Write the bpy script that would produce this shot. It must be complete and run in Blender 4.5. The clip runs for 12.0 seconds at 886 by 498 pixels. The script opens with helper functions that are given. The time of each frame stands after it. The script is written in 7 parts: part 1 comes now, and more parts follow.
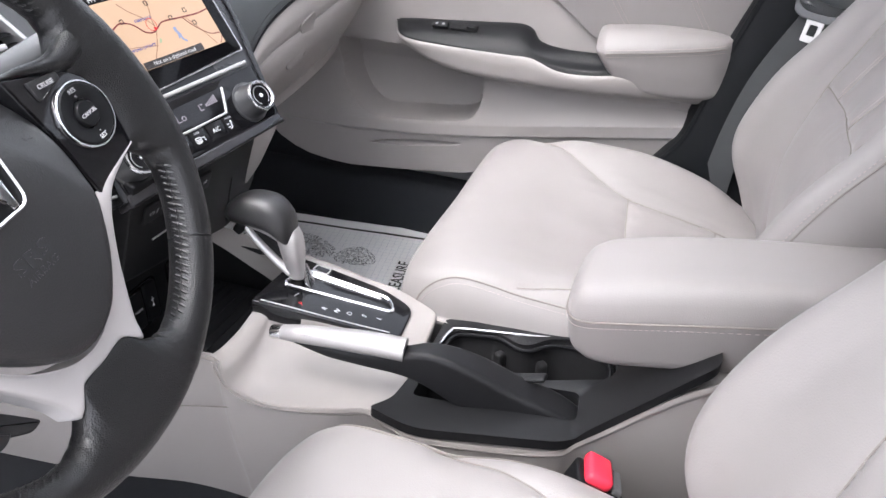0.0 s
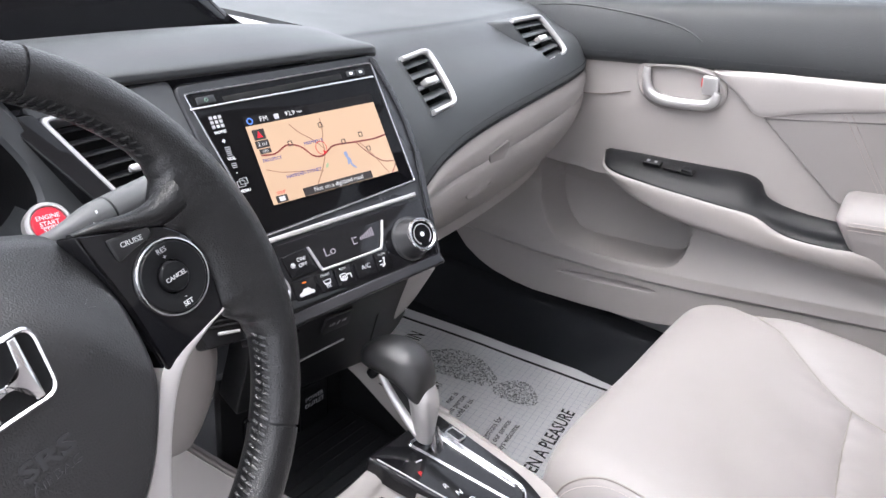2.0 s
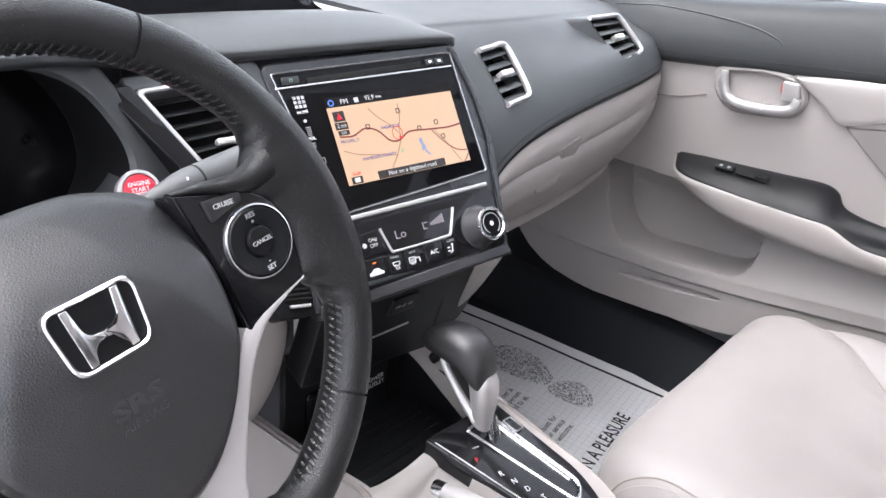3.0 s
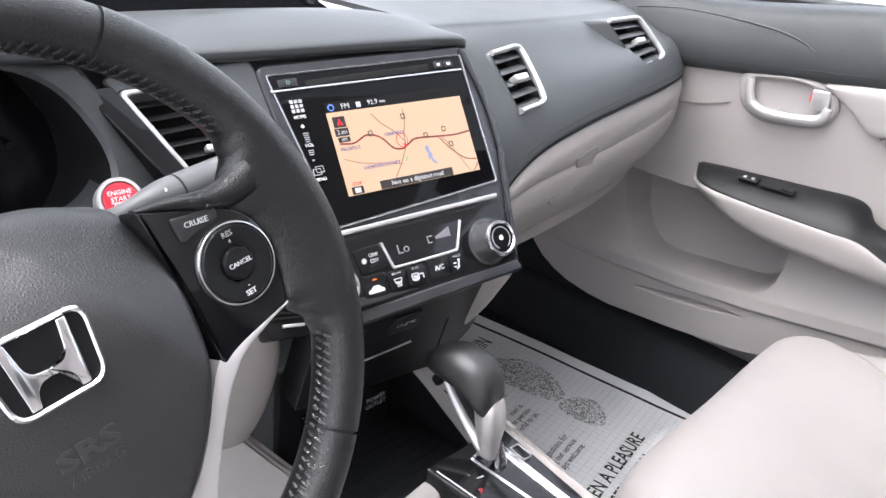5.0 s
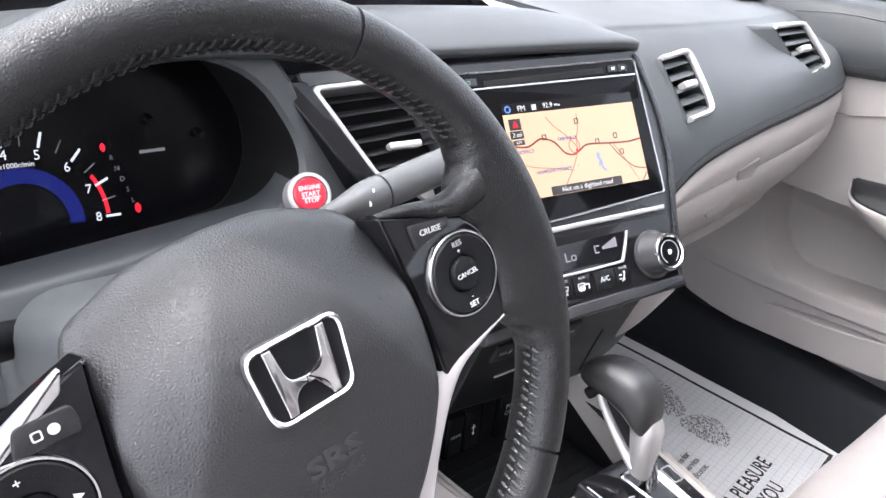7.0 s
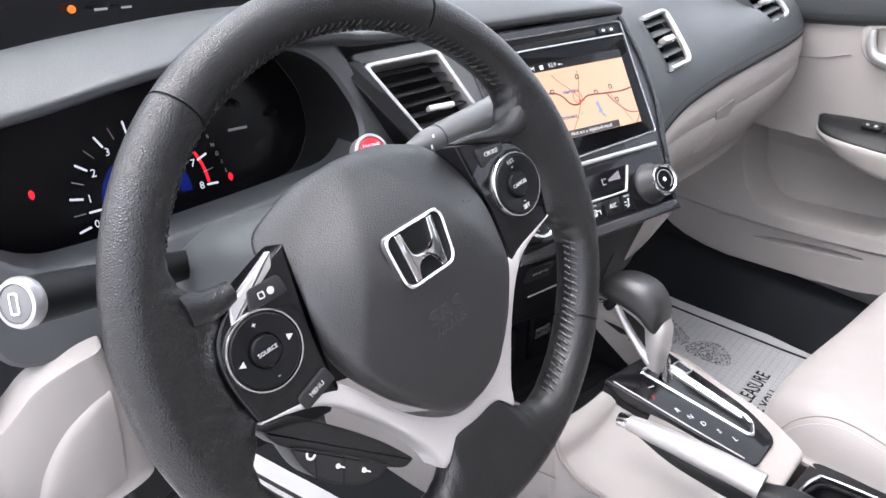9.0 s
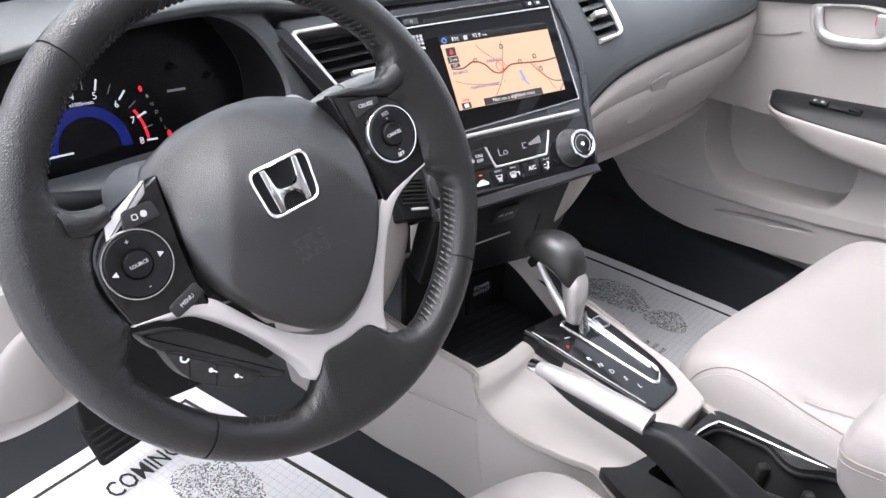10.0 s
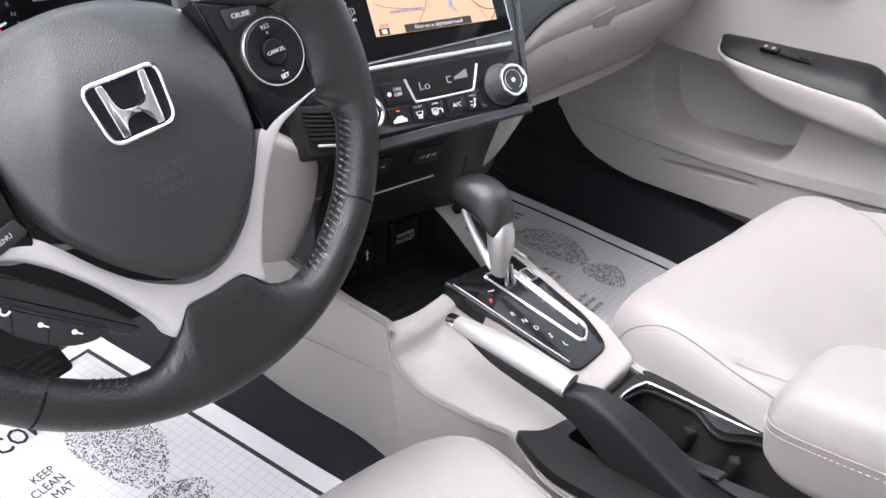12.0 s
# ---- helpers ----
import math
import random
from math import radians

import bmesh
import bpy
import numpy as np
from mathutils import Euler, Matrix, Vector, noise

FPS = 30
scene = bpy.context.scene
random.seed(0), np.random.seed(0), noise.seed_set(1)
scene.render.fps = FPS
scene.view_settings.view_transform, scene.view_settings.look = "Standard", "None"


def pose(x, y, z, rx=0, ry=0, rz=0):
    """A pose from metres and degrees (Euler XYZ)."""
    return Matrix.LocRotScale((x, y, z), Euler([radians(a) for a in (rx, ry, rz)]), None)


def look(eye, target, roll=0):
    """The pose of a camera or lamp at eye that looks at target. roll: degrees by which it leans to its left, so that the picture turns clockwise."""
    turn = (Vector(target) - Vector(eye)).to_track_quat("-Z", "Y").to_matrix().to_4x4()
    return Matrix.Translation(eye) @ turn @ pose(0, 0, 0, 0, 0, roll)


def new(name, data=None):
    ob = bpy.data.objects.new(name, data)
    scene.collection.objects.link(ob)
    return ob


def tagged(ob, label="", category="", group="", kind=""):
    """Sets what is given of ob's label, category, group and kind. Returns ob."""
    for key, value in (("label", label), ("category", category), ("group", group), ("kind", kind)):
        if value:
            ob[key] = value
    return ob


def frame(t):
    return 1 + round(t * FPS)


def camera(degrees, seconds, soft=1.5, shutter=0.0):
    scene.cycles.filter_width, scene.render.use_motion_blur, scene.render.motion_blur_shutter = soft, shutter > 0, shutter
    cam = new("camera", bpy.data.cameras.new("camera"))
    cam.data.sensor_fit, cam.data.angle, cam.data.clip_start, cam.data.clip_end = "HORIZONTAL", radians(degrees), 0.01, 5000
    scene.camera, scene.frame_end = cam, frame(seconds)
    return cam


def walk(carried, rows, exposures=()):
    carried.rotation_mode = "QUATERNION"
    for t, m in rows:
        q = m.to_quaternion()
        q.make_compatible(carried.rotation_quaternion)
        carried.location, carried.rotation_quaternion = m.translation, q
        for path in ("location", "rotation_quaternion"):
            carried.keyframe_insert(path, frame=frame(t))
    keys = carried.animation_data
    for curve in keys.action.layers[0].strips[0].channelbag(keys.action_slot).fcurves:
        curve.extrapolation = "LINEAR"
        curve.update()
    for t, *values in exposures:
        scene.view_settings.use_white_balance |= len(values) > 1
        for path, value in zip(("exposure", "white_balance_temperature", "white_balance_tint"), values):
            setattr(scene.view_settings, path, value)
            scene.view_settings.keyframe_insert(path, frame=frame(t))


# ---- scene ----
cam = camera(60.7, 12.0)
# seconds, place in metres, turn in degrees
PATH = [
    (0, -0.6405, -0.3571, 0.8102, 59.48, -2.57, -71.15),
    (0.5, -0.5402, -0.3632, 0.8247, 61.31, -1.98, -70.03),
    (1, -0.4760, -0.3986, 0.8410, 62.54, -3.24, -70.18),
    (1.5, -0.5165, -0.3613, 0.8369, 63.64, -3.98, -61.17),
    (2, -0.4872, -0.3275, 0.8330, 64.78, -4.75, -53.07),
    (2.5, -0.4771, -0.3283, 0.8332, 64.48, -5.34, -49.17),
    (3, -0.5049, -0.3273, 0.8225, 64.44, -5.79, -47.84),
    (3.5, -0.5083, -0.3152, 0.8174, 64.54, -6.02, -47.31),
    (3.7, -0.5008, -0.3218, 0.8198, 64.48, -6.08, -47.14),
    (5.3, -0.4608, -0.2974, 0.8129, 64.40, -6.32, -46.02),
    (5.5, -0.4644, -0.3035, 0.8318, 62.86, -6.99, -44.07),
    (6, -0.4856, -0.2758, 0.8219, 62.81, -6.92, -42.06),
    (6.5, -0.5145, -0.2250, 0.8185, 62.93, -6.69, -39.87),
    (7, -0.5071, -0.2327, 0.8092, 63.12, -6.71, -39.44),
    (7.2, -0.4885, -0.2577, 0.8113, 64.04, -5.75, -40.08),
    (8.8, -0.5995, -0.3077, 0.8106, 63.46, -2.37, -43.57),
    (9, -0.6377, -0.3087, 0.8230, 62.63, -2.28, -42.44),
    (9.5, -0.6849, -0.3763, 0.8263, 61.51, -1.82, -42.36),
    (10, -0.6034, -0.4383, 0.8280, 61.47, -2.15, -40.35),
    (10.5, -0.5238, -0.3707, 0.7740, 60.55, -3.29, -38.82),
    (11, -0.4705, -0.3811, 0.7599, 58.53, -3.62, -40.64),
    (11.5, -0.4859, -0.4045, 0.7692, 57.43, -3.89, -41.92),
    (12, -0.5262, -0.4209, 0.7897, 57.75, -4.89, -42.57),
]
walk(cam, [(t, pose(x, y, z, rx, ry, rz)) for t, x, y, z, rx, ry, rz in PATH], exposures=[(t, e, 6290, 14) for t, e in ((0.0, 2.40), (1.0, 2.48), (2.5, 2.36), (3.5, 2.50), (5.5, 2.56), (6.5, 2.80), (7.2, 2.80), (9.0, 2.58), (9.5, 2.48), (10.5, 2.60), (12.0, 2.52))])

# daylight: bright overcast sky
world = bpy.data.worlds.new("world")
scene.world = world
world.use_nodes = True
wn = world.node_tree
bg = wn.nodes["Background"]
sky = wn.nodes.new("ShaderNodeTexSky")
sky.sky_type = "NISHITA"
sky.sun_disc = False
sky.sun_elevation, sky.sun_rotation = radians(67), radians(308)
sky.air_density, sky.dust_density, sky.ozone_density = 1.0, 4.0, 1.0
soften = wn.nodes.new("ShaderNodeHueSaturation")
soften.inputs["Saturation"].default_value = 0.25
wn.links.new(sky.outputs[0], soften.inputs["Color"])
wn.links.new(soften.outputs[0], bg.inputs[0])
bg.inputs[1].default_value = 0.15
sun = new("sun", bpy.data.lights.new("sun", "SUN"))
sun.data.energy, sun.data.angle, sun.data.color = 0.16, radians(40), (1.0, 0.985, 0.97)
sun.matrix_basis = look((-1.6, 0.5, 2.8), (0, 0, 0.4))


# ---- materials ----
def material(name, colour, rough=0.5, metal=0.0, grain=0.0, scale=900.0, vary=0.04, spec=0.5, coat=0.0, blotch=12.0, voronoi=False, relief=0.0006, coat_rough=0.06):
    """A surface with fine grain in its relief, and slow changes of tone and gloss."""
    m = bpy.data.materials.new(name)
    m.use_nodes = True
    nt, b = m.node_tree, m.node_tree.nodes["Principled BSDF"]
    co = nt.nodes.new("ShaderNodeTexCoord")
    slow = nt.nodes.new("ShaderNodeTexNoise")
    slow.inputs["Scale"].default_value, slow.inputs["Detail"].default_value = blotch, 5
    nt.links.new(co.outputs["Object"], slow.inputs["Vector"])
    mix = nt.nodes.new("ShaderNodeMix")
    mix.data_type = "RGBA"
    mix.inputs["A"].default_value = (*[c * (1 - vary) for c in colour], 1)
    mix.inputs["B"].default_value = (*[min(1, c * (1 + vary)) for c in colour], 1)
    nt.links.new(slow.outputs["Fac"], mix.inputs["Factor"])
    nt.links.new(mix.outputs["Result"], b.inputs["Base Color"])
    span = nt.nodes.new("ShaderNodeMapRange")
    span.inputs["To Min"].default_value, span.inputs["To Max"].default_value = max(0.02, rough - 0.06), min(1, rough + 0.06)
    nt.links.new(slow.outputs["Fac"], span.inputs["Value"])
    nt.links.new(span.outputs[0], b.inputs["Roughness"])
    b.inputs["Metallic"].default_value = metal
    b.inputs["Specular IOR Level"].default_value = spec
    b.inputs["Coat Weight"].default_value = coat
    b.inputs["Coat Roughness"].default_value = coat_rough
    if grain:
        if voronoi:
            fine = nt.nodes.new("ShaderNodeTexVoronoi")
            fine.feature = "DISTANCE_TO_EDGE"
            fine.inputs["Scale"].default_value = scale
            out = fine.outputs["Distance"]
        else:
            fine = nt.nodes.new("ShaderNodeTexNoise")
            fine.inputs["Scale"].default_value, fine.inputs["Detail"].default_value = scale, 3
            out = fine.outputs["Fac"]
        nt.links.new(co.outputs["Object"], fine.inputs["Vector"])
        bump = nt.nodes.new("ShaderNodeBump")
        bump.inputs["Strength"].default_value, bump.inputs["Distance"].default_value = grain, relief
        nt.links.new(out, bump.inputs["Height"])
        nt.links.new(bump.outputs[0], b.inputs["Normal"])
        nt.links.new(bump.outputs[0], b.inputs["Coat Normal"])
    return m


def glow(name, colour, strength=1.0):
    """A lit display or lamp behind a smooth pane."""
    m = bpy.data.materials.new(name)
    m.use_nodes = True
    b = m.node_tree.nodes["Principled BSDF"]
    b.inputs["Base Color"].default_value = (*[0.1 * c for c in colour], 1)
    b.inputs["Emission Color"].default_value = (*colour, 1)
    b.inputs["Emission Strength"].default_value = strength * 0.26
    b.inputs["Roughness"].default_value = 0.25
    return m


def glass(name, tint=(1, 1, 1), rough=0.0):
    m = bpy.data.materials.new(name)
    m.use_nodes = True
    b = m.node_tree.nodes["Principled BSDF"]
    b.inputs["Base Color"].default_value = (*tint, 1)
    b.inputs["Roughness"].default_value = rough
    b.inputs["Transmission Weight"].default_value = 1.0
    b.inputs["IOR"].default_value = 1.45
    return m


LEATHER = material("beige_leather", (0.240, 0.222, 0.217), 0.50, grain=0.3, scale=420, vary=0.04, voronoi=True)
BEIGE = material("beige_plastic", (0.290, 0.269, 0.257), 0.52, grain=0.3, scale=1400, vary=0.025)
BEIGE_PAD = material("beige_padded_vinyl", (0.335, 0.312, 0.299), 0.5, grain=0.25, scale=800, vary=0.025)
THREAD = material("taupe_thread", (0.34, 0.30, 0.275), 0.8, vary=0.1)
# seam lines, toned darker than the leather for the shade in their crevices
SEAM = material("shaded_taupe_seam", (0.20, 0.178, 0.164), 0.9, vary=0.1)
BLACK_LEATHER = material("black_leather", (0.0060, 0.0061, 0.0066), 0.32, grain=0.70, scale=600, vary=0.10, voronoi=True, spec=0.48, relief=0.0007, blotch=7.0, coat=0.10, coat_rough=0.2)
KNOB_LEATHER = material("black_smooth_leather", (0.012, 0.012, 0.0125), 0.36, grain=0.6, scale=700, vary=0.1, voronoi=True, spec=0.7)
BLACK_THREAD = material("black_thread", (0.015, 0.015, 0.016), 0.7, vary=0.1)
DARK = material("charcoal_plastic", (0.0055, 0.0058, 0.0066), 0.42, grain=0.35, scale=1300, vary=0.08, spec=0.22)
PILLAR = material("blue_black_pillar_plastic", (0.0060, 0.0068, 0.0080), 0.55, grain=0.35, scale=1300, vary=0.1, spec=0.2)
DASH = material("charcoal_soft_dash", (0.043, 0.0465, 0.049), 0.43, grain=0.4, scale=700, vary=0.06, spec=0.48)
HUB = material("charcoal_airbag_cover", (0.0075, 0.0077, 0.0085), 0.43, grain=0.6, scale=560, vary=0.10, voronoi=True, spec=0.80, relief=0.0006)
RUBBER = material("black_rubber", (0.009, 0.009, 0.0095), 0.65, grain=0.3, scale=300, vary=0.1, spec=0.2)
GLOSS = material("piano_black", (0.006, 0.006, 0.007), 0.07, vary=0.1, coat=0.0, spec=0.36)
CARPET = material("black_carpet", (0.0040, 0.0050, 0.0075), 0.95, grain=1.0, scale=700, vary=0.3, blotch=40)
SATIN = material("satin_silver", (0.56, 0.55, 0.545), 0.40, metal=0.75, grain=0.1, scale=2000, vary=0.03)
SPOKE = material("silver_painted_plastic", (0.49, 0.472, 0.464), 0.40, metal=0.25, grain=0.1, scale=2000, vary=0.03)
SILVER = material("bright_silver_trim", (0.62, 0.61, 0.61), 0.30, metal=0.7, vary=0.02)
CHROME = material("chrome", (0.80, 0.80, 0.81), 0.16, metal=1.0, vary=0.02)
PAPER = material("white_paper", (0.88, 0.875, 0.88), 0.75, grain=0.3, scale=160, vary=0.03)
INK = material("black_print", (0.012, 0.012, 0.013), 0.7, vary=0.2)
PALE_INK = material("pale_grid_print", (0.62, 0.63, 0.68), 0.75, vary=0.1)
WHITE = material("white_print", (0.78, 0.78, 0.78), 0.5, vary=0.03)
SOFT_PRINT = material("off_white_print", (0.50, 0.50, 0.505), 0.5, vary=0.03)
GREY_PRINT = material("grey_print", (0.30, 0.30, 0.31), 0.5, vary=0.03)
RED = material("red_button_plastic", (0.50, 0.012, 0.03), 0.3, vary=0.05, coat=0.4)
RED_BUCKLE = material("red_buckle_plastic", (0.72, 0.03, 0.06), 0.35, vary=0.05)
RED_PRINT = material("red_print", (0.55, 0.02, 0.02), 0.5)
BELT = material("charcoal_webbing", (0.055, 0.058, 0.06), 0.8, grain=0.8, scale=1800, vary=0.1)
HEADLINER = material("grey_unseen_lining", (0.42, 0.41, 0.40), 0.95, grain=0.5, scale=900)
PAINT = material("silver_car_paint", (0.45, 0.45, 0.46), 0.3, metal=0.5)
GLASS = glass("window_glass", (0.95, 0.97, 0.96))
DIAL = material("tinted_dial_pane", (0.004, 0.004, 0.005), 0.22, vary=0.1, spec=0.2)
TRAY = material("charcoal_tray_plastic", (0.0075, 0.0076, 0.0084), 0.44, grain=0.35, scale=1300, vary=0.08, spec=0.26)
SHOE_INK = material("grey_print_ink", (0.085, 0.090, 0.090), 0.75, vary=0.2)
# the beige plastic again, darkened to stand for shade in the pull
DARK_BEIGE = material("shaded_beige_plastic", (0.22, 0.203, 0.194), 0.6, grain=0.3, scale=1400)


# ---- mesh helpers ----
def part(name, bm, mat, parent=None, label="", smooth=True, matrix=None):
    """Links a bmesh as one mesh object, in world coordinates, under a thing or a part."""
    if matrix is not None:
        bm.transform(matrix)
    bmesh.ops.recalc_face_normals(bm, faces=bm.faces)
    me = bpy.data.meshes.new(name)
    bm.to_mesh(me)
    bm.free()
    me.materials.append(mat)
    if smooth:
        me.shade_smooth()
        me.set_sharp_from_angle(angle=radians(38))
    ob = new(name, me)
    if parent is not None:
        ob.parent = parent
        if parent.type == "EMPTY":
            ob.matrix_parent_inverse = parent.matrix_basis.inverted()
    if label:
        ob["label"] = label
    return ob


def thing(name, at, label, category, group="", kind=""):
    ob = new(name)
    ob.empty_display_size = 0.05
    ob.matrix_basis = Matrix.Translation(at)
    return tagged(ob, label, category, group, kind)


def solid(name, bm, mat, label, category, group="", kind="", smooth=True, matrix=None):
    return tagged(part(name, bm, mat, None, "", smooth, matrix), label, category, group, kind)


def rbox(w, d, h, bevel=0.004, seg=3):
    bm = bmesh.new()
    bmesh.ops.create_cube(bm, size=1)
    bmesh.ops.scale(bm, vec=(w, d, h), verts=bm.verts)
    if bevel:
        bmesh.ops.bevel(bm, geom=bm.edges[:], offset=bevel, segments=seg, profile=0.5, affect="EDGES")
    return bm


def lathe(profile, seg=48):
    """Turns (radius, height) pairs round z."""
    bm = bmesh.new()
    rings = []
    for r, z in profile:
        if r < 1e-6:
            rings.append([bm.verts.new((0, 0, z))])
        else:
            rings.append([bm.verts.new((r * math.cos(2 * math.pi * i / seg), r * math.sin(2 * math.pi * i / seg), z)) for i in range(seg)])
    for a, b in zip(rings, rings[1:]):
        for i in range(seg):
            j = (i + 1) % seg
            if len(a) == 1 and len(b) == 1:
                continue
            if len(a) == 1:
                bm.faces.new((a[0], b[i], b[j]))
            elif len(b) == 1:
                bm.faces.new((a[i], a[j], b[0]))
            else:
                bm.faces.new((a[i], a[j], b[j], b[i]))
    return bm


def rounded(points, radius=0.004, n=4):
    """A 2D outline with its corners rounded; a point may carry its own radius."""
    out, k = [], len(points)
    for i in range(k):
        p, a, b = Vector(points[i][:2]), Vector(points[i - 1][:2]), Vector(points[(i + 1) % k][:2])
        r = points[i][2] if len(points[i]) > 2 else radius
        da, db = a - p, b - p
        r = min(r, da.length * 0.48, db.length * 0.48)
        s, e = p + da.normalized() * r, p + db.normalized() * r
        for j in range(n + 1):
            t = j / n
            out.append(((1 - t) ** 2 * s + 2 * t * (1 - t) * p + t * t * e)[:])
    return out


def shrunk(outline, d):
    """The outline moved inwards by d (a convex or gently bent one)."""
    k = len(outline)
    area = sum(outline[i - 1][0] * outline[i][1] - outline[i][0] * outline[i - 1][1] for i in range(k))
    s = 1 if area > 0 else -1
    out = []
    for i in range(k):
        p, a, b = Vector(outline[i]), Vector(outline[i - 1]), Vector(outline[(i + 1) % k])
        t = (b - a)
        if t.length < 1e-9:
            t = Vector((1, 0))
        t.normalize()
        out.append((p + Vector((-t.y, t.x)) * d * s)[:])
    return out


def prism(outline, z0, z1, bevel=0.0, dome=0.0, seg=3):
    """An outline raised from z0 to z1, with a rounded upper edge; dome lifts the middle."""
    bm = bmesh.new()
    levels = [(0.0, z0)]
    if bevel:
        for i in range(seg + 1):
            a = math.pi / 2 * i / seg
            levels.append((bevel * (1 - math.cos(a)), z1 - bevel + bevel * math.sin(a)))
    else:
        levels.append((0.0, z1))
    rings = []
    for d, z in levels:
        ring = shrunk(outline, d) if d else outline
        rings.append([bm.verts.new((x, y, z)) for x, y in ring])
    n = len(outline)
    for a, b in zip(rings, rings[1:]):
        for i in range(n):
            j = (i + 1) % n
            bm.faces.new((a[i], a[j], b[j], b[i]))
    bm.faces.new(rings[0][::-1])
    if dome:
        cx, cy = sum(v.co.x for v in rings[-1]) / n, sum(v.co.y for v in rings[-1]) / n
        last = rings[-1]
        for k in range(1, 6):
            f = 1 - k / 6
            ring = [bm.verts.new((cx + (v.co.x - cx) * f, cy + (v.co.y - cy) * f, z1 + dome * (1 - f * f))) for v in rings[-1]]
            for i in range(n):
                j = (i + 1) % n
                bm.faces.new((last[i], last[j], ring[j], ring[i]))
            last = ring
        top = bm.verts.new((cx, cy, z1 + dome))
        for i in range(n):
            bm.faces.new((last[i], last[(i + 1) % n], top))
    else:
        bm.faces.new(rings[-1])
    return bm


def frame_ring(outer, inner, z0, z1, bevel=0.001):
    """A flat ring between two outlines of the same count, with softened upper edges."""
    bm = bmesh.new()
    n = len(outer)
    rings = []
    for ring, z in ((inner, z0), (inner, z1 - bevel), (shrunk(inner, -bevel), z1), (shrunk(outer, bevel), z1), (outer, z1 - bevel), (outer, z0)):
        rings.append([bm.verts.new((x, y, z)) for x, y in ring])
    for a, b in zip(rings, rings[1:] + rings[:1]):
        for i in range(n):
            j = (i + 1) % n
            bm.faces.new((a[i], a[j], b[j], b[i]))
    return bm


def catmull(p, t):
    """A smooth curve through the points p, t from 0 to 1."""
    n = len(p) - 1
    s = min(max(t, 0), 1) * n
    i = min(int(s), n - 1)
    f = s - i
    a, b, c, d = Vector(p[max(i - 1, 0)]), Vector(p[i]), Vector(p[i + 1]), Vector(p[min(i + 2, n)])
    if i == 0:
        a = 2 * b - c
    if i == n - 1:
        d = 2 * c - b
    return 0.5 * ((2 * b) + (c - a) * f + (2 * a - 5 * b + 4 * c - d) * f * f + (3 * b - a - 3 * c + d) * f ** 3)


def surf(rows, nu=24, nv=24, thick=0.0, closed=False):
    """A smooth sheet through a net of control points, given a thickness."""
    bm = bmesh.new()
    lines = [[catmull(r, i / nu) for i in range(nu + 1)] for r in rows]
    grid = [[bm.verts.new(catmull([l[i] for l in lines], j / nv)) for i in range(nu + 1)] for j in range(nv + 1)]
    for j in range(nv):
        for i in range(nu):
            bm.faces.new((grid[j][i], grid[j][i + 1], grid[j + 1][i + 1], grid[j + 1][i]))
    if thick:
        bmesh.ops.recalc_face_normals(bm, faces=bm.faces)
        bmesh.ops.solidify(bm, geom=bm.faces[:], thickness=thick)
    return bm


def tube(path, radius, seg=12, closed=False, n=0, flat=1.0, up=None, ends=True):
    """A round or flattened bar along a path; radius may be a function of 0..1; n: smoothed through the points."""
    pts = [Vector(p) for p in path]
    if n:
        pts = [catmull(pts + ([pts[0]] if closed else []), i / n) for i in range(n if closed else n + 1)]
    bm = bmesh.new()
    k, rings, ref = len(pts), [], None
    for i, p in enumerate(pts):
        if closed:
            t = pts[(i + 1) % k] - pts[i - 1]
        else:
            t = pts[min(i + 1, k - 1)] - pts[max(i - 1, 0)]
        t.normalize()
        if up is not None:
            a = Vector(up)
        elif ref is None:
            a = Vector((0, 0, 1)) if abs(t.z) < 0.9 else Vector((1, 0, 0))
        else:
            a = ref
        side = t.cross(a).normalized()
        over = side.cross(t).normalized()
        ref = over
        r = radius(i / max(1, k - 1)) if callable(radius) else radius
        rings.append([bm.verts.new(p + side * r * math.cos(2 * math.pi * j / seg) + over * r * flat * math.sin(2 * math.pi * j / seg)) for j in range(seg)])
    for i in range(k if closed else k - 1):
        a, b = rings[i], rings[(i + 1) % k]
        for j in range(seg):
            bm.faces.new((a[j], a[(j + 1) % seg], b[(j + 1) % seg], b[j]))
    if not closed and ends:
        bm.faces.new(rings[0][::-1])
        bm.faces.new(rings[-1])
    return bm


def loft(sections, cap=True, closed=True):
    """Joins outlines (3D, same count) one after another."""
    bm = bmesh.new()
    rings = [[bm.verts.new(p) for p in s] for s in sections]
    n = len(rings[0])
    for a, b in zip(rings, rings[1:]):
        for i in range(n if closed else n - 1):
            j = (i + 1) % n
            bm.faces.new((a[i], a[j], b[j], b[i]))
    if cap and closed:
        bm.faces.new(rings[0][::-1])
        bm.faces.new(rings[-1])
    return bm


def join(*bms):
    out = bms[0]
    for b in bms[1:]:
        me = bpy.data.meshes.new("piece")
        b.to_mesh(me)
        b.free()
        out.from_mesh(me)
        bpy.data.meshes.remove(me)
    return out


def ease(a, b, v):
    t = min(1, max(0, (v - a) / (b - a)))
    return t * t * (3 - 2 * t)


def moved(bm, x=0, y=0, z=0, rx=0, ry=0, rz=0):
    bm.transform(pose(x, y, z, rx, ry, rz))
    return bm


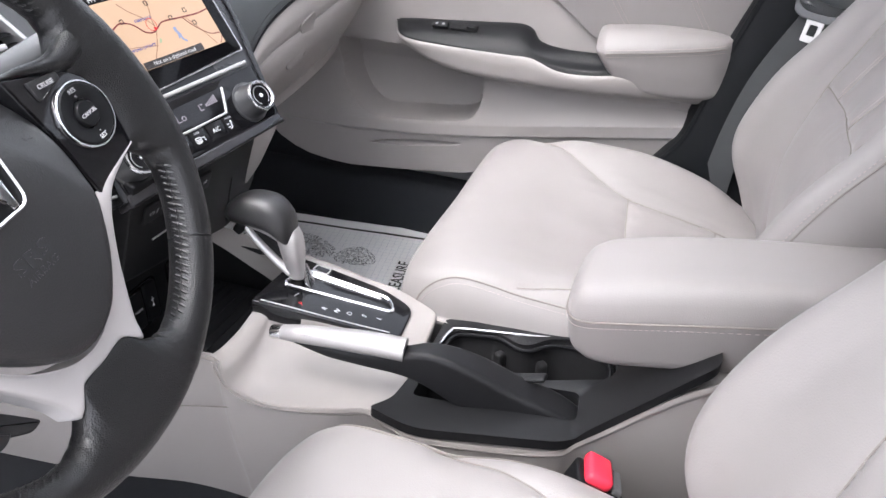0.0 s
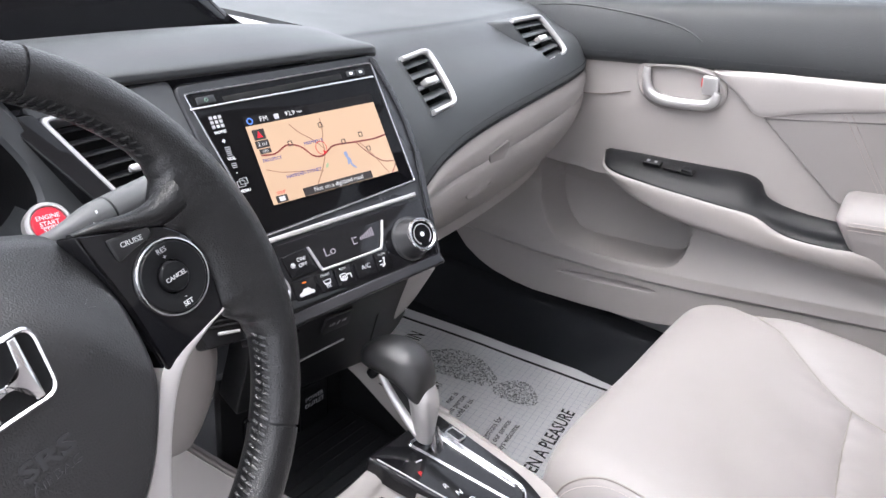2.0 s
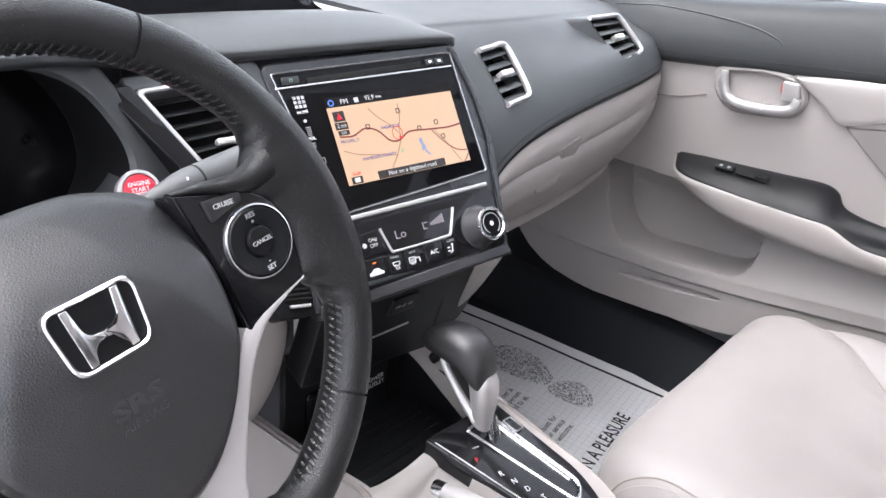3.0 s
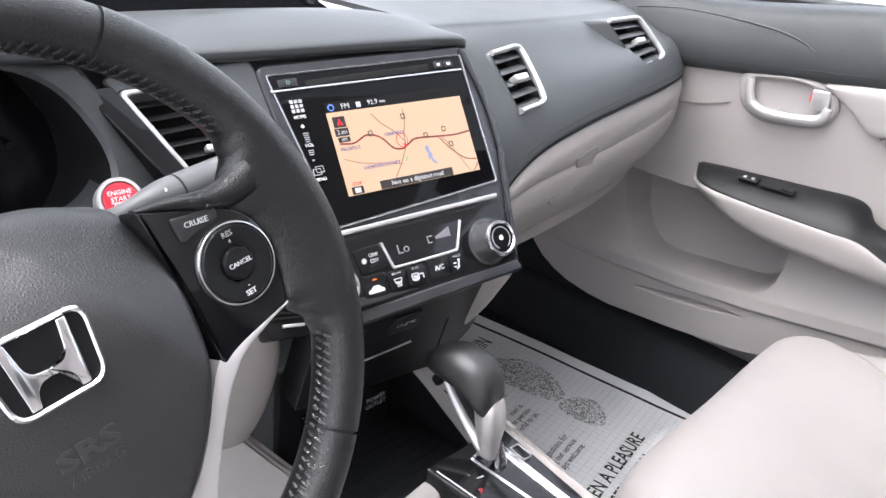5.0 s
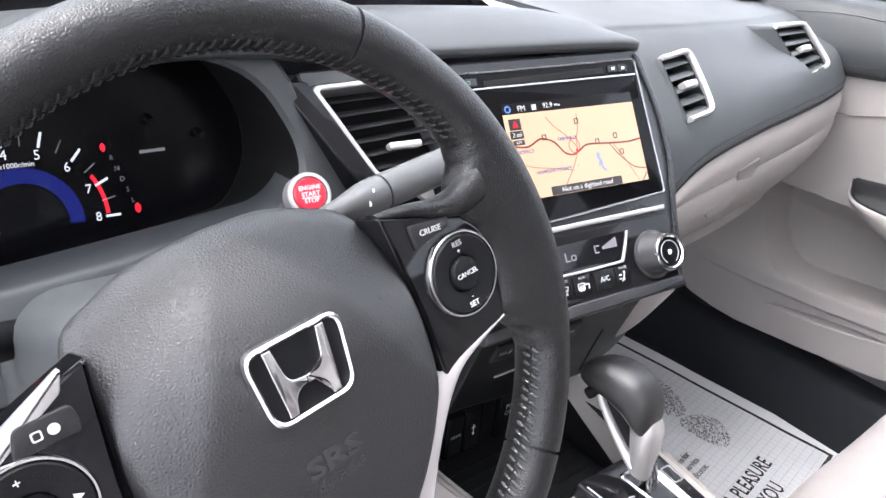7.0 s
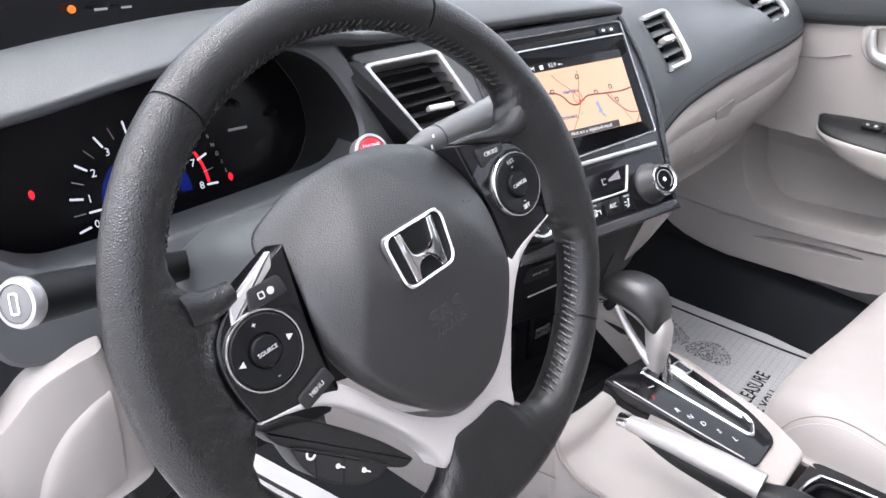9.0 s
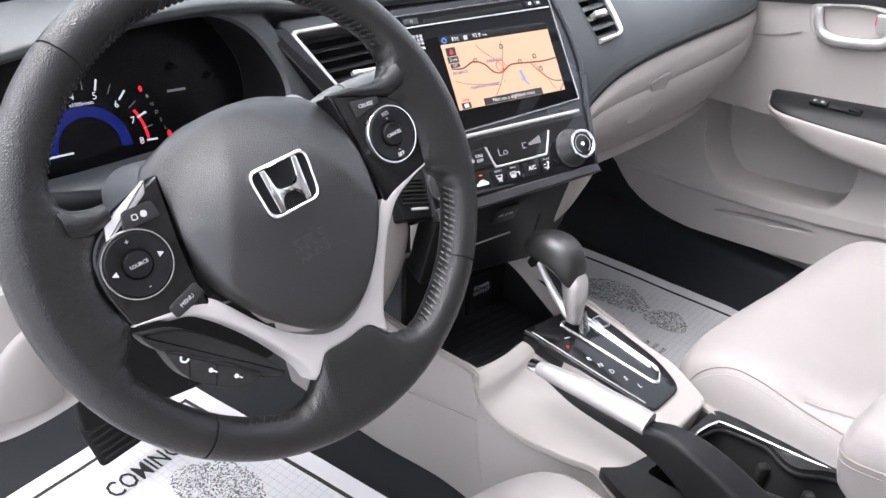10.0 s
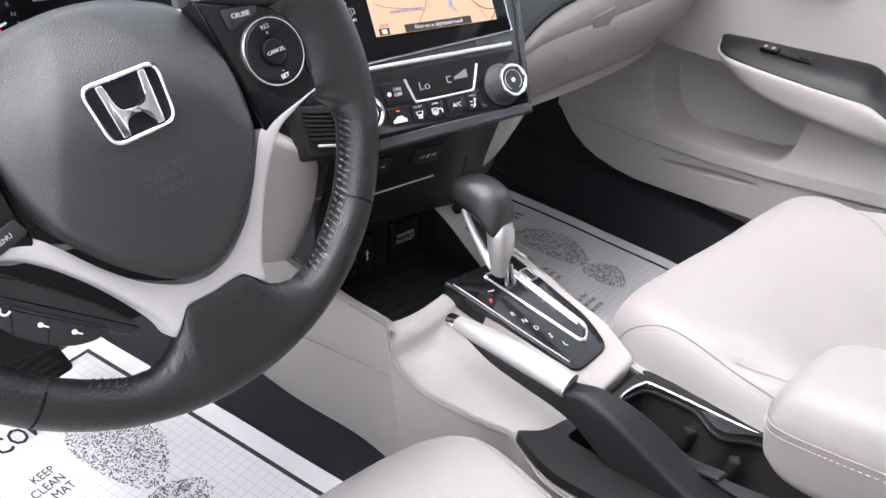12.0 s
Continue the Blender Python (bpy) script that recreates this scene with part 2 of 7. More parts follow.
def words(text, size, matrix, mat, parent, name="lettering", align="CENTER", depth=0.0002, stretch=1.0, bold=0.0, shear=0.0):
    """Raised lettering in the built-in font, lying in the plane of the matrix."""
    cu = bpy.data.curves.new("lettering", "FONT")
    cu.body, cu.size, cu.align_x, cu.align_y = text, size, align, "CENTER"
    cu.extrude, cu.offset, cu.shear, cu.resolution_u = depth, bold, shear, 2
    tmp = bpy.data.objects.new("lettering", cu)
    scene.collection.objects.link(tmp)
    me = bpy.data.meshes.new_from_object(tmp)
    bpy.data.objects.remove(tmp)
    bpy.data.curves.remove(cu)
    me.transform(matrix @ Matrix.Diagonal((stretch, 1, 1, 1)))
    me.materials.clear()
    me.materials.append(mat)
    ob = new(name, me)
    if parent is not None:
        ob.parent = parent
        if parent.type == "EMPTY":
            ob.matrix_parent_inverse = parent.matrix_basis.inverted()
    return ob


def stitch_line(points, mat, parent, n, size=0.0011, length=0.62, name="stitching"):
    """A row of small stitches along a smooth line."""
    bm = bmesh.new()
    pts = [catmull(points, i / (n * 4)) for i in range(n * 4 + 1)]
    for i in range(n):
        a, b = pts[i * 4], pts[min(i * 4 + int(4 * length + 0.5), n * 4)]
        d = (b - a)
        if d.length < 1e-6:
            continue
        d.normalize()
        s = d.cross(Vector((0, 0, 1)))
        s = s.normalized() if s.length > 1e-3 else Vector((1, 0, 0))
        o = s.cross(d)
        ring = [[bm.verts.new(p + s * size * 0.5 * x + o * size * 0.5 * y) for x, y in ((1, 0), (0, 1), (-1, 0), (0, -1))] for p in (a, b)]
        for j in range(4):
            bm.faces.new((ring[0][j], ring[0][(j + 1) % 4], ring[1][(j + 1) % 4], ring[1][j]))
        bm.faces.new(ring[0][::-1])
        bm.faces.new(ring[1])
    return part(name, bm, mat, parent, smooth=False)


# ---- the car's shell ----
def slab(x0, y0, z0, x1, y1, z1, bevel=0.004):
    return moved(rbox(x1 - x0, y1 - y0, z1 - z0, bevel), (x0 + x1) / 2, (y0 + y1) / 2, (z0 + z1) / 2)


ground = bmesh.new()
bmesh.ops.create_grid(ground, x_segments=8, y_segments=8, size=400)
# unseen ground, made pale to bounce daylight into the cabin
PALE_GROUND = material("pale_bounce_ground", (0.36, 0.355, 0.35), 0.9, grain=1.0, scale=60, vary=0.2, blotch=0.8)
solid("ground", ground, PALE_GROUND, "unseen pale ground under the car, bouncing light into the cabin", "ground", kind="structure", matrix=pose(0, 0, -0.38))

# carpeted floor pan, rising to the firewall and to both sills
rows = []
for y, z in ((-1.7, -0.015), (-0.6, -0.015), (0.1, -0.014), (0.40, -0.014), (0.60, -0.012), (0.70, 0.03), (0.82, 0.24), (0.86, 0.50)):
    rows.append([(-0.80, y, z + 0.08), (-0.74, y, z + 0.05), (-0.66, y, z), (-0.30, y, z), (-0.13, y, z), (0.13, y, z), (0.35, y, z), (0.690, y, z), (0.722, y, z + 0.030), (0.77, y, z + 0.10), (0.80, y, z + 0.11)])
solid("floor", surf(rows, 60, 40, 0.012), CARPET, "black carpet on the cabin floor", "floor", kind="structure")

# unseen roof and rear bulkhead shape the light; pillars and glass close the cabin
roof = bmesh.new()
NX, NYR = 33, 42
grid = [[roof.verts.new((x, y, 1.16 - 0.05 * (x / 0.7) ** 2 - 0.06 * ((y + 0.7) / 0.9) ** 2)) for x in [-0.56 + 1.12 * i / NX for i in range(NX + 1)]] for y in [-1.70 + 1.46 * j / NYR for j in range(NYR + 1)]]
for j in range(NYR):
    for i in range(NX):
        roof.faces.new((grid[j][i], grid[j][i + 1], grid[j + 1][i + 1], grid[j + 1][i]))
bmesh.ops.solidify(roof, geom=roof.faces[:], thickness=0.03)
solid("ceiling", roof, HEADLINER, "unseen car roof lining, sized and greyed to shape the light", "ceiling", kind="structure")
# dark walls out of view, added so that black trim reflects little light
solid("wall_rear", slab(-0.78, -1.75, -0.02, 0.78, -1.70, 1.10), DASH, "unseen dark rear wall, added to darken reflections in the cabin", "wall", kind="structure")
for s, nm, wn_ in ((1, "wall_east", "window_2"), (-1, "wall_west", "window_3")):
    solid(nm, slab(min(0.76 * s, 0.80 * s), -1.70, -0.02, max(0.76 * s, 0.80 * s), -0.72, 0.72), DASH, "unseen dark side wall, added to darken reflections in the cabin", "wall", kind="structure")
    rear = surf([[(0.775 * s, y, 0.715) for y in (-0.74, -1.2, -1.70)], [(0.69 * s, y, 0.92) for y in (-0.74, -1.2, -1.70)], [(0.57 * s, y, 1.09) for y in (-0.74, -1.2, -1.70)]], 8, 8, 0.004)
    rw = solid(wn_, rear, GLASS, "clear glass of a rear side window", "window", kind="structure")
    rw.visible_shadow = False
for s, nm in ((1, "passenger"), (-1, "driver")):
    bm = tube([(0.56 * s, -0.24, 1.105), (0.625 * s, 0.10, 1.015), (0.69 * s, 0.45, 0.890), (0.76 * s, 0.88, 0.72)], 0.03, 10, n=12)
    tagged(part("windscreen_pillar", bm, HEADLINER), "grey trimmed windscreen pillar", "pillar", kind="structure")
wind = surf([[(-0.56, -0.24, 1.105), (0, -0.21, 1.14), (0.56, -0.24, 1.105)], [(-0.665, 0.35, 0.93), (0, 0.46, 0.95), (0.665, 0.35, 0.93)], [(-0.75, 0.88, 0.70), (0, 1.02, 0.71), (0.75, 0.88, 0.70)]], 16, 12, 0.005)
ws = solid("windscreen", wind, GLASS, "clear laminated windscreen glass", "window", kind="structure")
ws.visible_shadow = False
pane = surf([[(0.735, 0.60, 0.69), (0.735, 0.1, 0.70), (0.735, -0.46, 0.71)], [(0.68, 0.38, 0.90), (0.67, 0.0, 0.92), (0.67, -0.46, 0.93)], [(0.585, 0.02, 1.045), (0.565, -0.20, 1.09), (0.565, -0.46, 1.10)]], 10, 8, 0.004)
pw = solid("window_1", pane, GLASS, "clear glass of the front passenger window", "window", kind="structure")
pw.visible_shadow = False


# ---- dashboard ----
# the slanted face of the centre stack: u to the passenger, v up the face, n towards the driver
S = Matrix(((0.98644, 0.05643, -0.15412, 0.02), (-0.15940, 0.55308, -0.81774, 0.15113), (0.03910, 0.83121, 0.55458, 0.53), (0, 0, 0, 1)))


def on_stack(u, v, n=0.0, rz=0.0):
    return S @ pose(u, v, n, 0, 0, rz)


def in_plane(origin, right, up):
    """A matrix whose x and y lie along right and up (made square), z out of the plane."""
    x = Vector(right).normalized()
    z = x.cross(Vector(up)).normalized()
    y = z.cross(x)
    return Matrix(((x.x, y.x, z.x, origin[0]), (x.y, y.y, z.y, origin[1]), (x.z, y.z, z.z, origin[2]), (0, 0, 0, 1)))


dash = thing("dashboard", (0.1, 0.35, 0.40), "charcoal and beige dashboard with a padded top", "dashboard")


def lip(x):
    """The padded edge of the passenger side: y and z of its lower border."""
    return catmull([(0.13, 0.150, 0.475), (0.155, 0.160, 0.512), (0.21, 0.168, 0.548), (0.32, 0.172, 0.574), (0.47, 0.186, 0.586), (0.62, 0.212, 0.590), (0.72, 0.250, 0.590)], x)


rows, edge = [], []
for i in range(9):
    p = lip(i / 8)
    f = i / 8
    edge.append(p)
    rise = 0.112 - 0.018 * f
    rows.append([(p.x, p.y, p.z), (p.x, p.y - 0.003, p.z + 0.008), (p.x - 0.004, p.y + 0.020, p.z + 0.35 * (0.655 - p.z) + 0.02), (p.x, p.y + 0.060 + 0.01 * (1 - f), 0.655 - 0.008 * f), (p.x, p.y + 0.105, 0.676 - 0.008 * f), (p.x, p.y + 0.16, 0.684 - 0.010 * f), (p.x, 0.62, 0.680), (p.x, 0.92, 0.672)])
V1 = in_plane((0.2285, 0.2110, 0.6300), (1.0, 0.08, 0.03), (0.0, 0.67, 0.74))
V2 = in_plane((0.540, 0.241, 0.647), (1.0, 0.06, 0.0), (0.0, 0.66, 0.75))
HOLE1 = [tuple((V1.inverted() @ Vector(p)).xy) for p in ((0.1965, 0.2325, 0.6525), (0.2540, 0.2410, 0.6550), (0.2580, 0.1860, 0.6080), (0.2020, 0.1840, 0.6000))]
HOLE2 = [tuple((V2.inverted() @ Vector(p)).xy) for p in ((0.478, 0.262, 0.671), (0.570, 0.264, 0.675), (0.592, 0.218, 0.630), (0.506, 0.212, 0.616))]


def within(p, poly, k=0.93):
    """Whether a point lies in a clockwise four-cornered opening, drawn in a little."""
    cx, cy = sum(q[0] for q in poly) / 4, sum(q[1] for q in poly) / 4
    poly = [(cx + (x - cx) * k, cy + (y - cy) * k) for x, y in poly]
    return all((poly[i][0] - poly[i - 1][0]) * (p.y - poly[i - 1][1]) - (poly[i][1] - poly[i - 1][1]) * (p.x - poly[i - 1][0]) < 0 for i in range(4))


skin = surf(rows, 150, 170, 0.006)
cut = []
for f in skin.faces:
    c = f.calc_center_median()
    for vm, hole in ((V1, HOLE1), (V2, HOLE2)):
        q = vm.inverted() @ c
        if abs(q.z) < 0.035 and within(q, hole):
            cut.append(f)
bmesh.ops.delete(skin, geom=list(set(cut)), context="FACES")
part("upper_pad", skin, DASH, dash, "charcoal soft-touch pad with a stitched edge")
part("edge_bead", tube([(p.x, p.y - 0.0015, p.z - 0.001) for p in edge], 0.0028, 8, n=60), DARK, dash)
stitch_line([(p.x, p.y - 0.0028, p.z + 0.011) for p in edge], BLACK_THREAD, dash, 110, 0.0010)
# beige band under the pad, and the glovebox lid below it
rows, rows2 = [], []
for i in range(9):
    p = lip(i / 8)
    low = 0.545 - 0.062 * (1 - i / 8) ** 1.6
    low = min(low, p.z - 0.012)
    rows.append([(p.x, p.y + 0.010, p.z + 0.004), (p.x, p.y - 0.001, p.z - 0.002), (p.x, p.y - 0.008, (p.z + low) / 2), (p.x, p.y - 0.004, low), (p.x, p.y + 0.010, low - 0.003)])
    b = 0.395 + 0.020 * i / 8
    rows2.append([(p.x, p.y + 0.012, low - 0.001), (p.x, p.y - 0.001, low - 0.003), (p.x, p.y + 0.002, low - 0.03), (p.x, p.y + 0.022, (low + b) / 2 - 0.005), (p.x, p.y + 0.060, b + 0.012), (p.x, p.y + 0.11, b), (p.x, 0.80, b)])
part("beige_band", surf(rows, 20, 50, 0.006), BEIGE, dash, "beige moulded band")
gb = part("glovebox", surf(rows2, 50, 50, 0.006), BEIGE, dash, "beige closed glovebox lid")
# pull of the glovebox: a flush plate, coloured darker for the recess's shade
G = in_plane((0.320, 0.1664, 0.512), (1, 0.035, 0.06), (0.03, -0.14, 1))
recess = rounded([(-0.012, 0.024, 0.004), (0.032, 0.0315, 0.003), (0.038, 0.026, 0.004), (0.027, -0.002, 0.012), (0.003, -0.027, 0.006), (-0.022, -0.018, 0.004), (-0.003, 0.004, 0.01)], n=4)
part("pull_recess_shade", prism(recess, -0.014, 0.0004, 0.0003), DARK_BEIGE, gb, matrix=G)
part("pull_lip", prism(rounded([(-0.057, -0.022, 0.006), (-0.030, -0.004, 0.012), (-0.003, 0.005, 0.004), (0.005, -0.010, 0.008), (-0.006, -0.029, 0.008), (-0.046, -0.031, 0.008)], n=4), -0.012, 0.0020, 0.0018), BEIGE, gb, matrix=G)


def louvre_vent(parent, m, outline, slats, tab, name="air_vent", lean=0.0):
    """A vent with a silver frame, dark cavity, tilted slats and a chrome tab; outline is four corners."""
    outer = rounded(outline, 0.007, 5)
    cx, cy = sum(p[0] for p in outline) / 4, sum(p[1] for p in outline) / 4
    inner = rounded([(cx + (x - cx) * 0.90, cy + (y - cy) * 0.89) for x, y in outline], 0.004, 5)
    v = part(name, prism(inner, -0.030, -0.022), RUBBER, parent, "black louvred vent", matrix=m)
    part("vent_frame", frame_ring(outer, inner, -0.024, 0.0045, 0.0012), SILVER, v, "bright silver frame", matrix=m)
    (x0, y0), (x1, y1), (x2, y2), (x3, y3) = [(cx + (x - cx) * 0.91, cy + (y - cy) * 0.89) for x, y in outline]
    for i in range(slats):
        f = (i + 0.6) / (slats + 0.2)
        a, b = Vector((x0 + (x3 - x0) * f, y0 + (y3 - y0) * f, -0.008)), Vector((x1 + (x2 - x1) * f, y1 + (y2 - y1) * f, -0.008))
        bm = tube([a, a.lerp(b, 0.5), b], 0.0065, 8, flat=0.20, up=(0, 0.85, 0.5))
        part("slat", bm, DARK, v, matrix=m)
        if i == tab:
            mid = a.lerp(b, 0.55)
            part("vent_tab", moved(rbox(0.030, 0.006, 0.010, 0.002), mid.x, mid.y, mid.z + 0.006), SATIN, v, "silver adjuster tab", matrix=m)
    return v


# passenger vents: three-sided silver frames, open towards the driver
def side_vent(m, hole):
    (x0, y0), (x1, y1), (x2, y2), (x3, y3) = hole
    cx, cy = sum(p[0] for p in hole) / 4, sum(p[1] for p in hole) / 4
    v = part("air_vent", prism(rounded(hole, 0.004), -0.034, -0.024), RUBBER, dash, "black louvred vent", matrix=m)
    path = [(x0, y0), (x0 * 0.5 + x1 * 0.5, y0 * 0.5 + y1 * 0.5), (x1 - 0.012, y1 - 0.0005), (x1 - 0.002, y1 - 0.006), (x1 * 0.5 + x2 * 0.5, y1 * 0.5 + y2 * 0.5), (x2 - 0.002, y2 + 0.008), (x2 - 0.010, y2), (x3 * 0.5 + x2 * 0.5, y3 * 0.5 + y2 * 0.5), (x3, y3)]
    part("vent_frame", tube([(x, y, 0.003) for x, y in path], 0.0032, 10, n=60, flat=1.3, up=(0, 0, 1)), SILVER, v, "bright silver frame", matrix=m)
    lining = bmesh.new()
    top = [lining.verts.new((x, y, 0.002)) for x, y in hole]
    low = [lining.verts.new((x, y, -0.028)) for x, y in hole]
    for i in range(4):
        lining.faces.new((top[i], top[(i + 1) % 4], low[(i + 1) % 4], low[i]))
    part("vent_lining", lining, DASH, v, matrix=m)
    collar = bmesh.new()
    mouth = rounded([(cx + (x - cx) * 1.03, cy + (y - cy) * 1.03) for x, y in hole], 0.005, 4)
    foot_ = rounded([(cx + (x - cx) * 1.5, cy + (y - cy) * 1.5) for x, y in hole], 0.010, 4)
    ra_, rb_ = [[collar.verts.new((x, y, z)) for x, y in ring] for ring, z in ((mouth, 0.001), (foot_, -0.024))]
    for i in range(len(ra_)):
        collar.faces.new((ra_[i], ra_[(i + 1) % len(ra_)], rb_[(i + 1) % len(ra_)], rb_[i]))
    part("vent_collar", collar, DASH, v, matrix=m)
    for i in range(5):
        f = (i + 0.55) / 5.0
        a = Vector((x0 + (x3 - x0) * f - 0.001, y0 + (y3 - y0) * f, -0.003))
        b_ = Vector((x1 + (x2 - x1) * f - 0.003, y1 + (y2 - y1) * f, -0.005))
        part("slat", tube([a, a.lerp(b_, 0.5), b_], 0.0072, 8, flat=0.28, up=(0, 0.72, 0.70)), DASH, v, matrix=m)
        if i == 2:
            mid = a.lerp(b_, 0.50)
            part("vent_tab", moved(rbox(0.024, 0.008, 0.012, 0.002), mid.x, mid.y, mid.z + 0.007), SATIN, v, "silver adjuster tab", matrix=m)


side_vent(V1, HOLE1)
side_vent(V2, HOLE2)
# small demister grille on the far top
dg = part("demister_grille", moved(rbox(0.11, 0.028, 0.004, 0.001), 0.70, 0.42, 0.682), RUBBER, dash)
for i in range(14):
    part("grille_bar", moved(rbox(0.003, 0.024, 0.005, 0.0005), 0.652 + 0.0075 * i, 0.42, 0.6835), DARK, dg)

# ---- driver's instruments ----
cluster = thing("instrument_cluster", (-0.39, 0.3, 0.56), "dark instrument cluster with a lit rev counter under a padded hood", "instrument cluster")
opening = rounded([(-0.555, 0.600, 0.02), (-0.545, 0.640, 0.012), (-0.480, 0.652, 0.04), (-0.400, 0.668, 0.05), (-0.300, 0.674, 0.05), (-0.248, 0.655, 0.03), (-0.222, 0.608, 0.02), (-0.219, 0.580, 0.02), (-0.245, 0.556, 0.03), (-0.330, 0.549, 0.05), (-0.450, 0.541, 0.05), (-0.520, 0.541, 0.02), (-0.552, 0.562, 0.02)], n=4)
face_out = rounded([(-0.585, 0.600, 0.01), (-0.582, 0.648, 0.01), (-0.490, 0.662, 0.03), (-0.400, 0.680, 0.03), (-0.300, 0.688, 0.03), (-0.232, 0.672, 0.01), (-0.190, 0.600, 0.01), (-0.172, 0.560, 0.01), (-0.150, 0.500, 0.02), (-0.330, 0.470, 0.05), (-0.470, 0.470, 0.05), (-0.560, 0.480, 0.02), (-0.585, 0.560, 0.01)], n=4)
FM = Matrix(((1, 0, 0, 0), (0, 0.30, -1, 0.073), (0, 1, 0, 0), (0, 0, 0, 1)))
DASH_FACE = material("charcoal_fascia_plastic", (0.046, 0.049, 0.052), 0.41, grain=0.3, scale=1200, vary=0.06, spec=0.75)
fascia = frame_ring(face_out, opening, -0.035, 0.0, 0.004)
part("fascia", fascia, DASH_FACE, cluster, matrix=FM)
wall = bmesh.new()
n = len(opening)
deep = [(-0.39 + (x + 0.39) * 0.95, 0.600 + (y - 0.60) * (0.94 if y > 0.60 else 1.5)) for x, y in opening]
ra = [wall.verts.new((x, y, -0.004)) for x, y in opening]
rb = [wall.verts.new((x, y, -0.085)) for x, y in deep]
for i in range(n):
    wall.faces.new((ra[i], ra[(i + 1) % n], rb[(i + 1) % n], rb[i]))
part("cowl", wall, RUBBER, cluster, matrix=FM)
lens = part("dial_face", prism(deep, -0.096, -0.086), DIAL, cluster, "glossy black dial face", matrix=FM)
D = FM @ Matrix.Translation((-0.403, 0.543, -0.0858))
LIT = glow("lit_white_marks", (0.85, 0.88, 0.95), 0.55)
BLUE = glow("lit_blue_ring", (0.008, 0.02, 0.26), 0.30)
REDLIT = glow("lit_red_marks", (0.9, 0.02, 0.04), 0.8)
ORANGE = glow("lit_orange_lamp", (1.0, 0.22, 0.03), 0.8)
for k in range(17):
    a = radians(193.5 - 195.5 * k / 16)
    big = k % 2 == 0
    r0, r1 = (0.0555, 0.0665) if big else (0.0555, 0.0655)
    bm = moved(rbox(r1 - r0, 0.0018 if big else 0.0008, 0.0004, 0), (r0 + r1) / 2, 0, 0.0004)
    bm.transform(Matrix.Rotation(a, 4, "Z"))
    part("dial_mark", bm, LIT if big else GREY_PRINT, lens, matrix=D)
    if big:
        words(str(k // 2), 0.0095, D @ Matrix.Translation((0.0503 * math.cos(a), 0.0503 * math.sin(a), 0.0004)), LIT, lens, "dial_number")
ring = [(0.0405 * math.cos(radians(185 - 190 * k / 40)), 0.0405 * math.sin(radians(185 - 190 * k / 40))) for k in range(41)]
ring += [(0.030 * math.cos(radians(-5 + 190 * k / 40)), 0.030 * math.sin(radians(-5 + 190 * k / 40))) for k in range(41)]
part("dial_glow", prism(ring, 0, 0.0003), BLUE, lens, "blue lit ring", smooth=False, matrix=D)
red = [(r * math.cos(radians(a)), r * math.sin(radians(a))) for r, seq in ((0.0590, range(30, -1, -3)), (0.0560, range(0, 31, 3))) for a in seq]
part("dial_red_zone", prism(red, 0.0003, 0.0005), REDLIT, lens, matrix=D)
needle = moved(rbox(0.036, 0.0016, 0.0008, 0), 0.035, 0, 0.001)
needle.transform(Matrix.Rotation(radians(181), 4, "Z"))
part("needle", needle, LIT, lens, "white lit needle", matrix=D)
words("x1000r/min", 0.0050, D @ Matrix.Translation((0.002, 0.0425, 0.0006)), LIT, lens)
for x, y, k in ((0.0615, 0.0475, 0.0034), (0.080, 0.000, 0.0042), (-0.092, 0.023, 0.0042), (0.086, -0.018, 0.0022)):
    part("warning_lamp", prism([(k * 0.6 * math.cos(q), k * math.sin(q)) for q in (0.5, 1.57, 2.6, 3.5, 4.71, 5.9)], 0, 0.0004), REDLIT, lens, "red warning lamp", matrix=D @ Matrix.Translation((x, y, 0)))
for i, ch in enumerate("RNDSL"):
    words(ch, 0.0050, D @ Matrix.Translation((0.0665 + 0.0027 * i, 0.0395 - 0.0082 * i, 0.0004)), GREY_PRINT, lens)
for x, y in ((0.098, 0.066), (0.136, 0.052)):
    part("trip_stem", lathe([(0.0030, 0), (0.0030, 0.010), (0.0022, 0.012), (0, 0.012)], 16), DARK, lens, matrix=D @ Matrix.Translation((x, y, 0)))
part("odometer", moved(rbox(0.020, 0.0024, 0.0004, 0), 0.098, 0.041, 0.0003), GREY_PRINT, lens, matrix=D)

# padded hood from the driver's side to the stack
rows = []
for x, y, z, crest in ((-0.640, 0.275, 0.600, 0.012), (-0.585, 0.262, 0.638, 0.024), (-0.490, 0.255, 0.656, 0.024), (-0.400, 0.252, 0.672, 0.018), (-0.310, 0.255, 0.680, 0.014), (-0.232, 0.262, 0.676, 0.016), (-0.180, 0.272, 0.668, 0.020), (-0.060, 0.252, 0.670, 0.022), (0.060, 0.232, 0.674, 0.018), (0.132, 0.222, 0.674, 0.010), (0.165, 0.240, 0.665, 0.006)):
    rows.append([(x, y + 0.03, z - 0.014), (x, y + 0.004, z - 0.006), (x, y - 0.001, z + 0.000), (x, y + 0.004, z + 0.006), (x, y + 0.035, z + crest * 0.75), (x, y + 0.075, z + crest), (x, y + 0.115, z + crest * 0.6), (x, y + 0.16, z - 0.02)])
part("hood", surf(rows, 40, 80, 0.004), DASH, cluster, "padded charcoal hood")
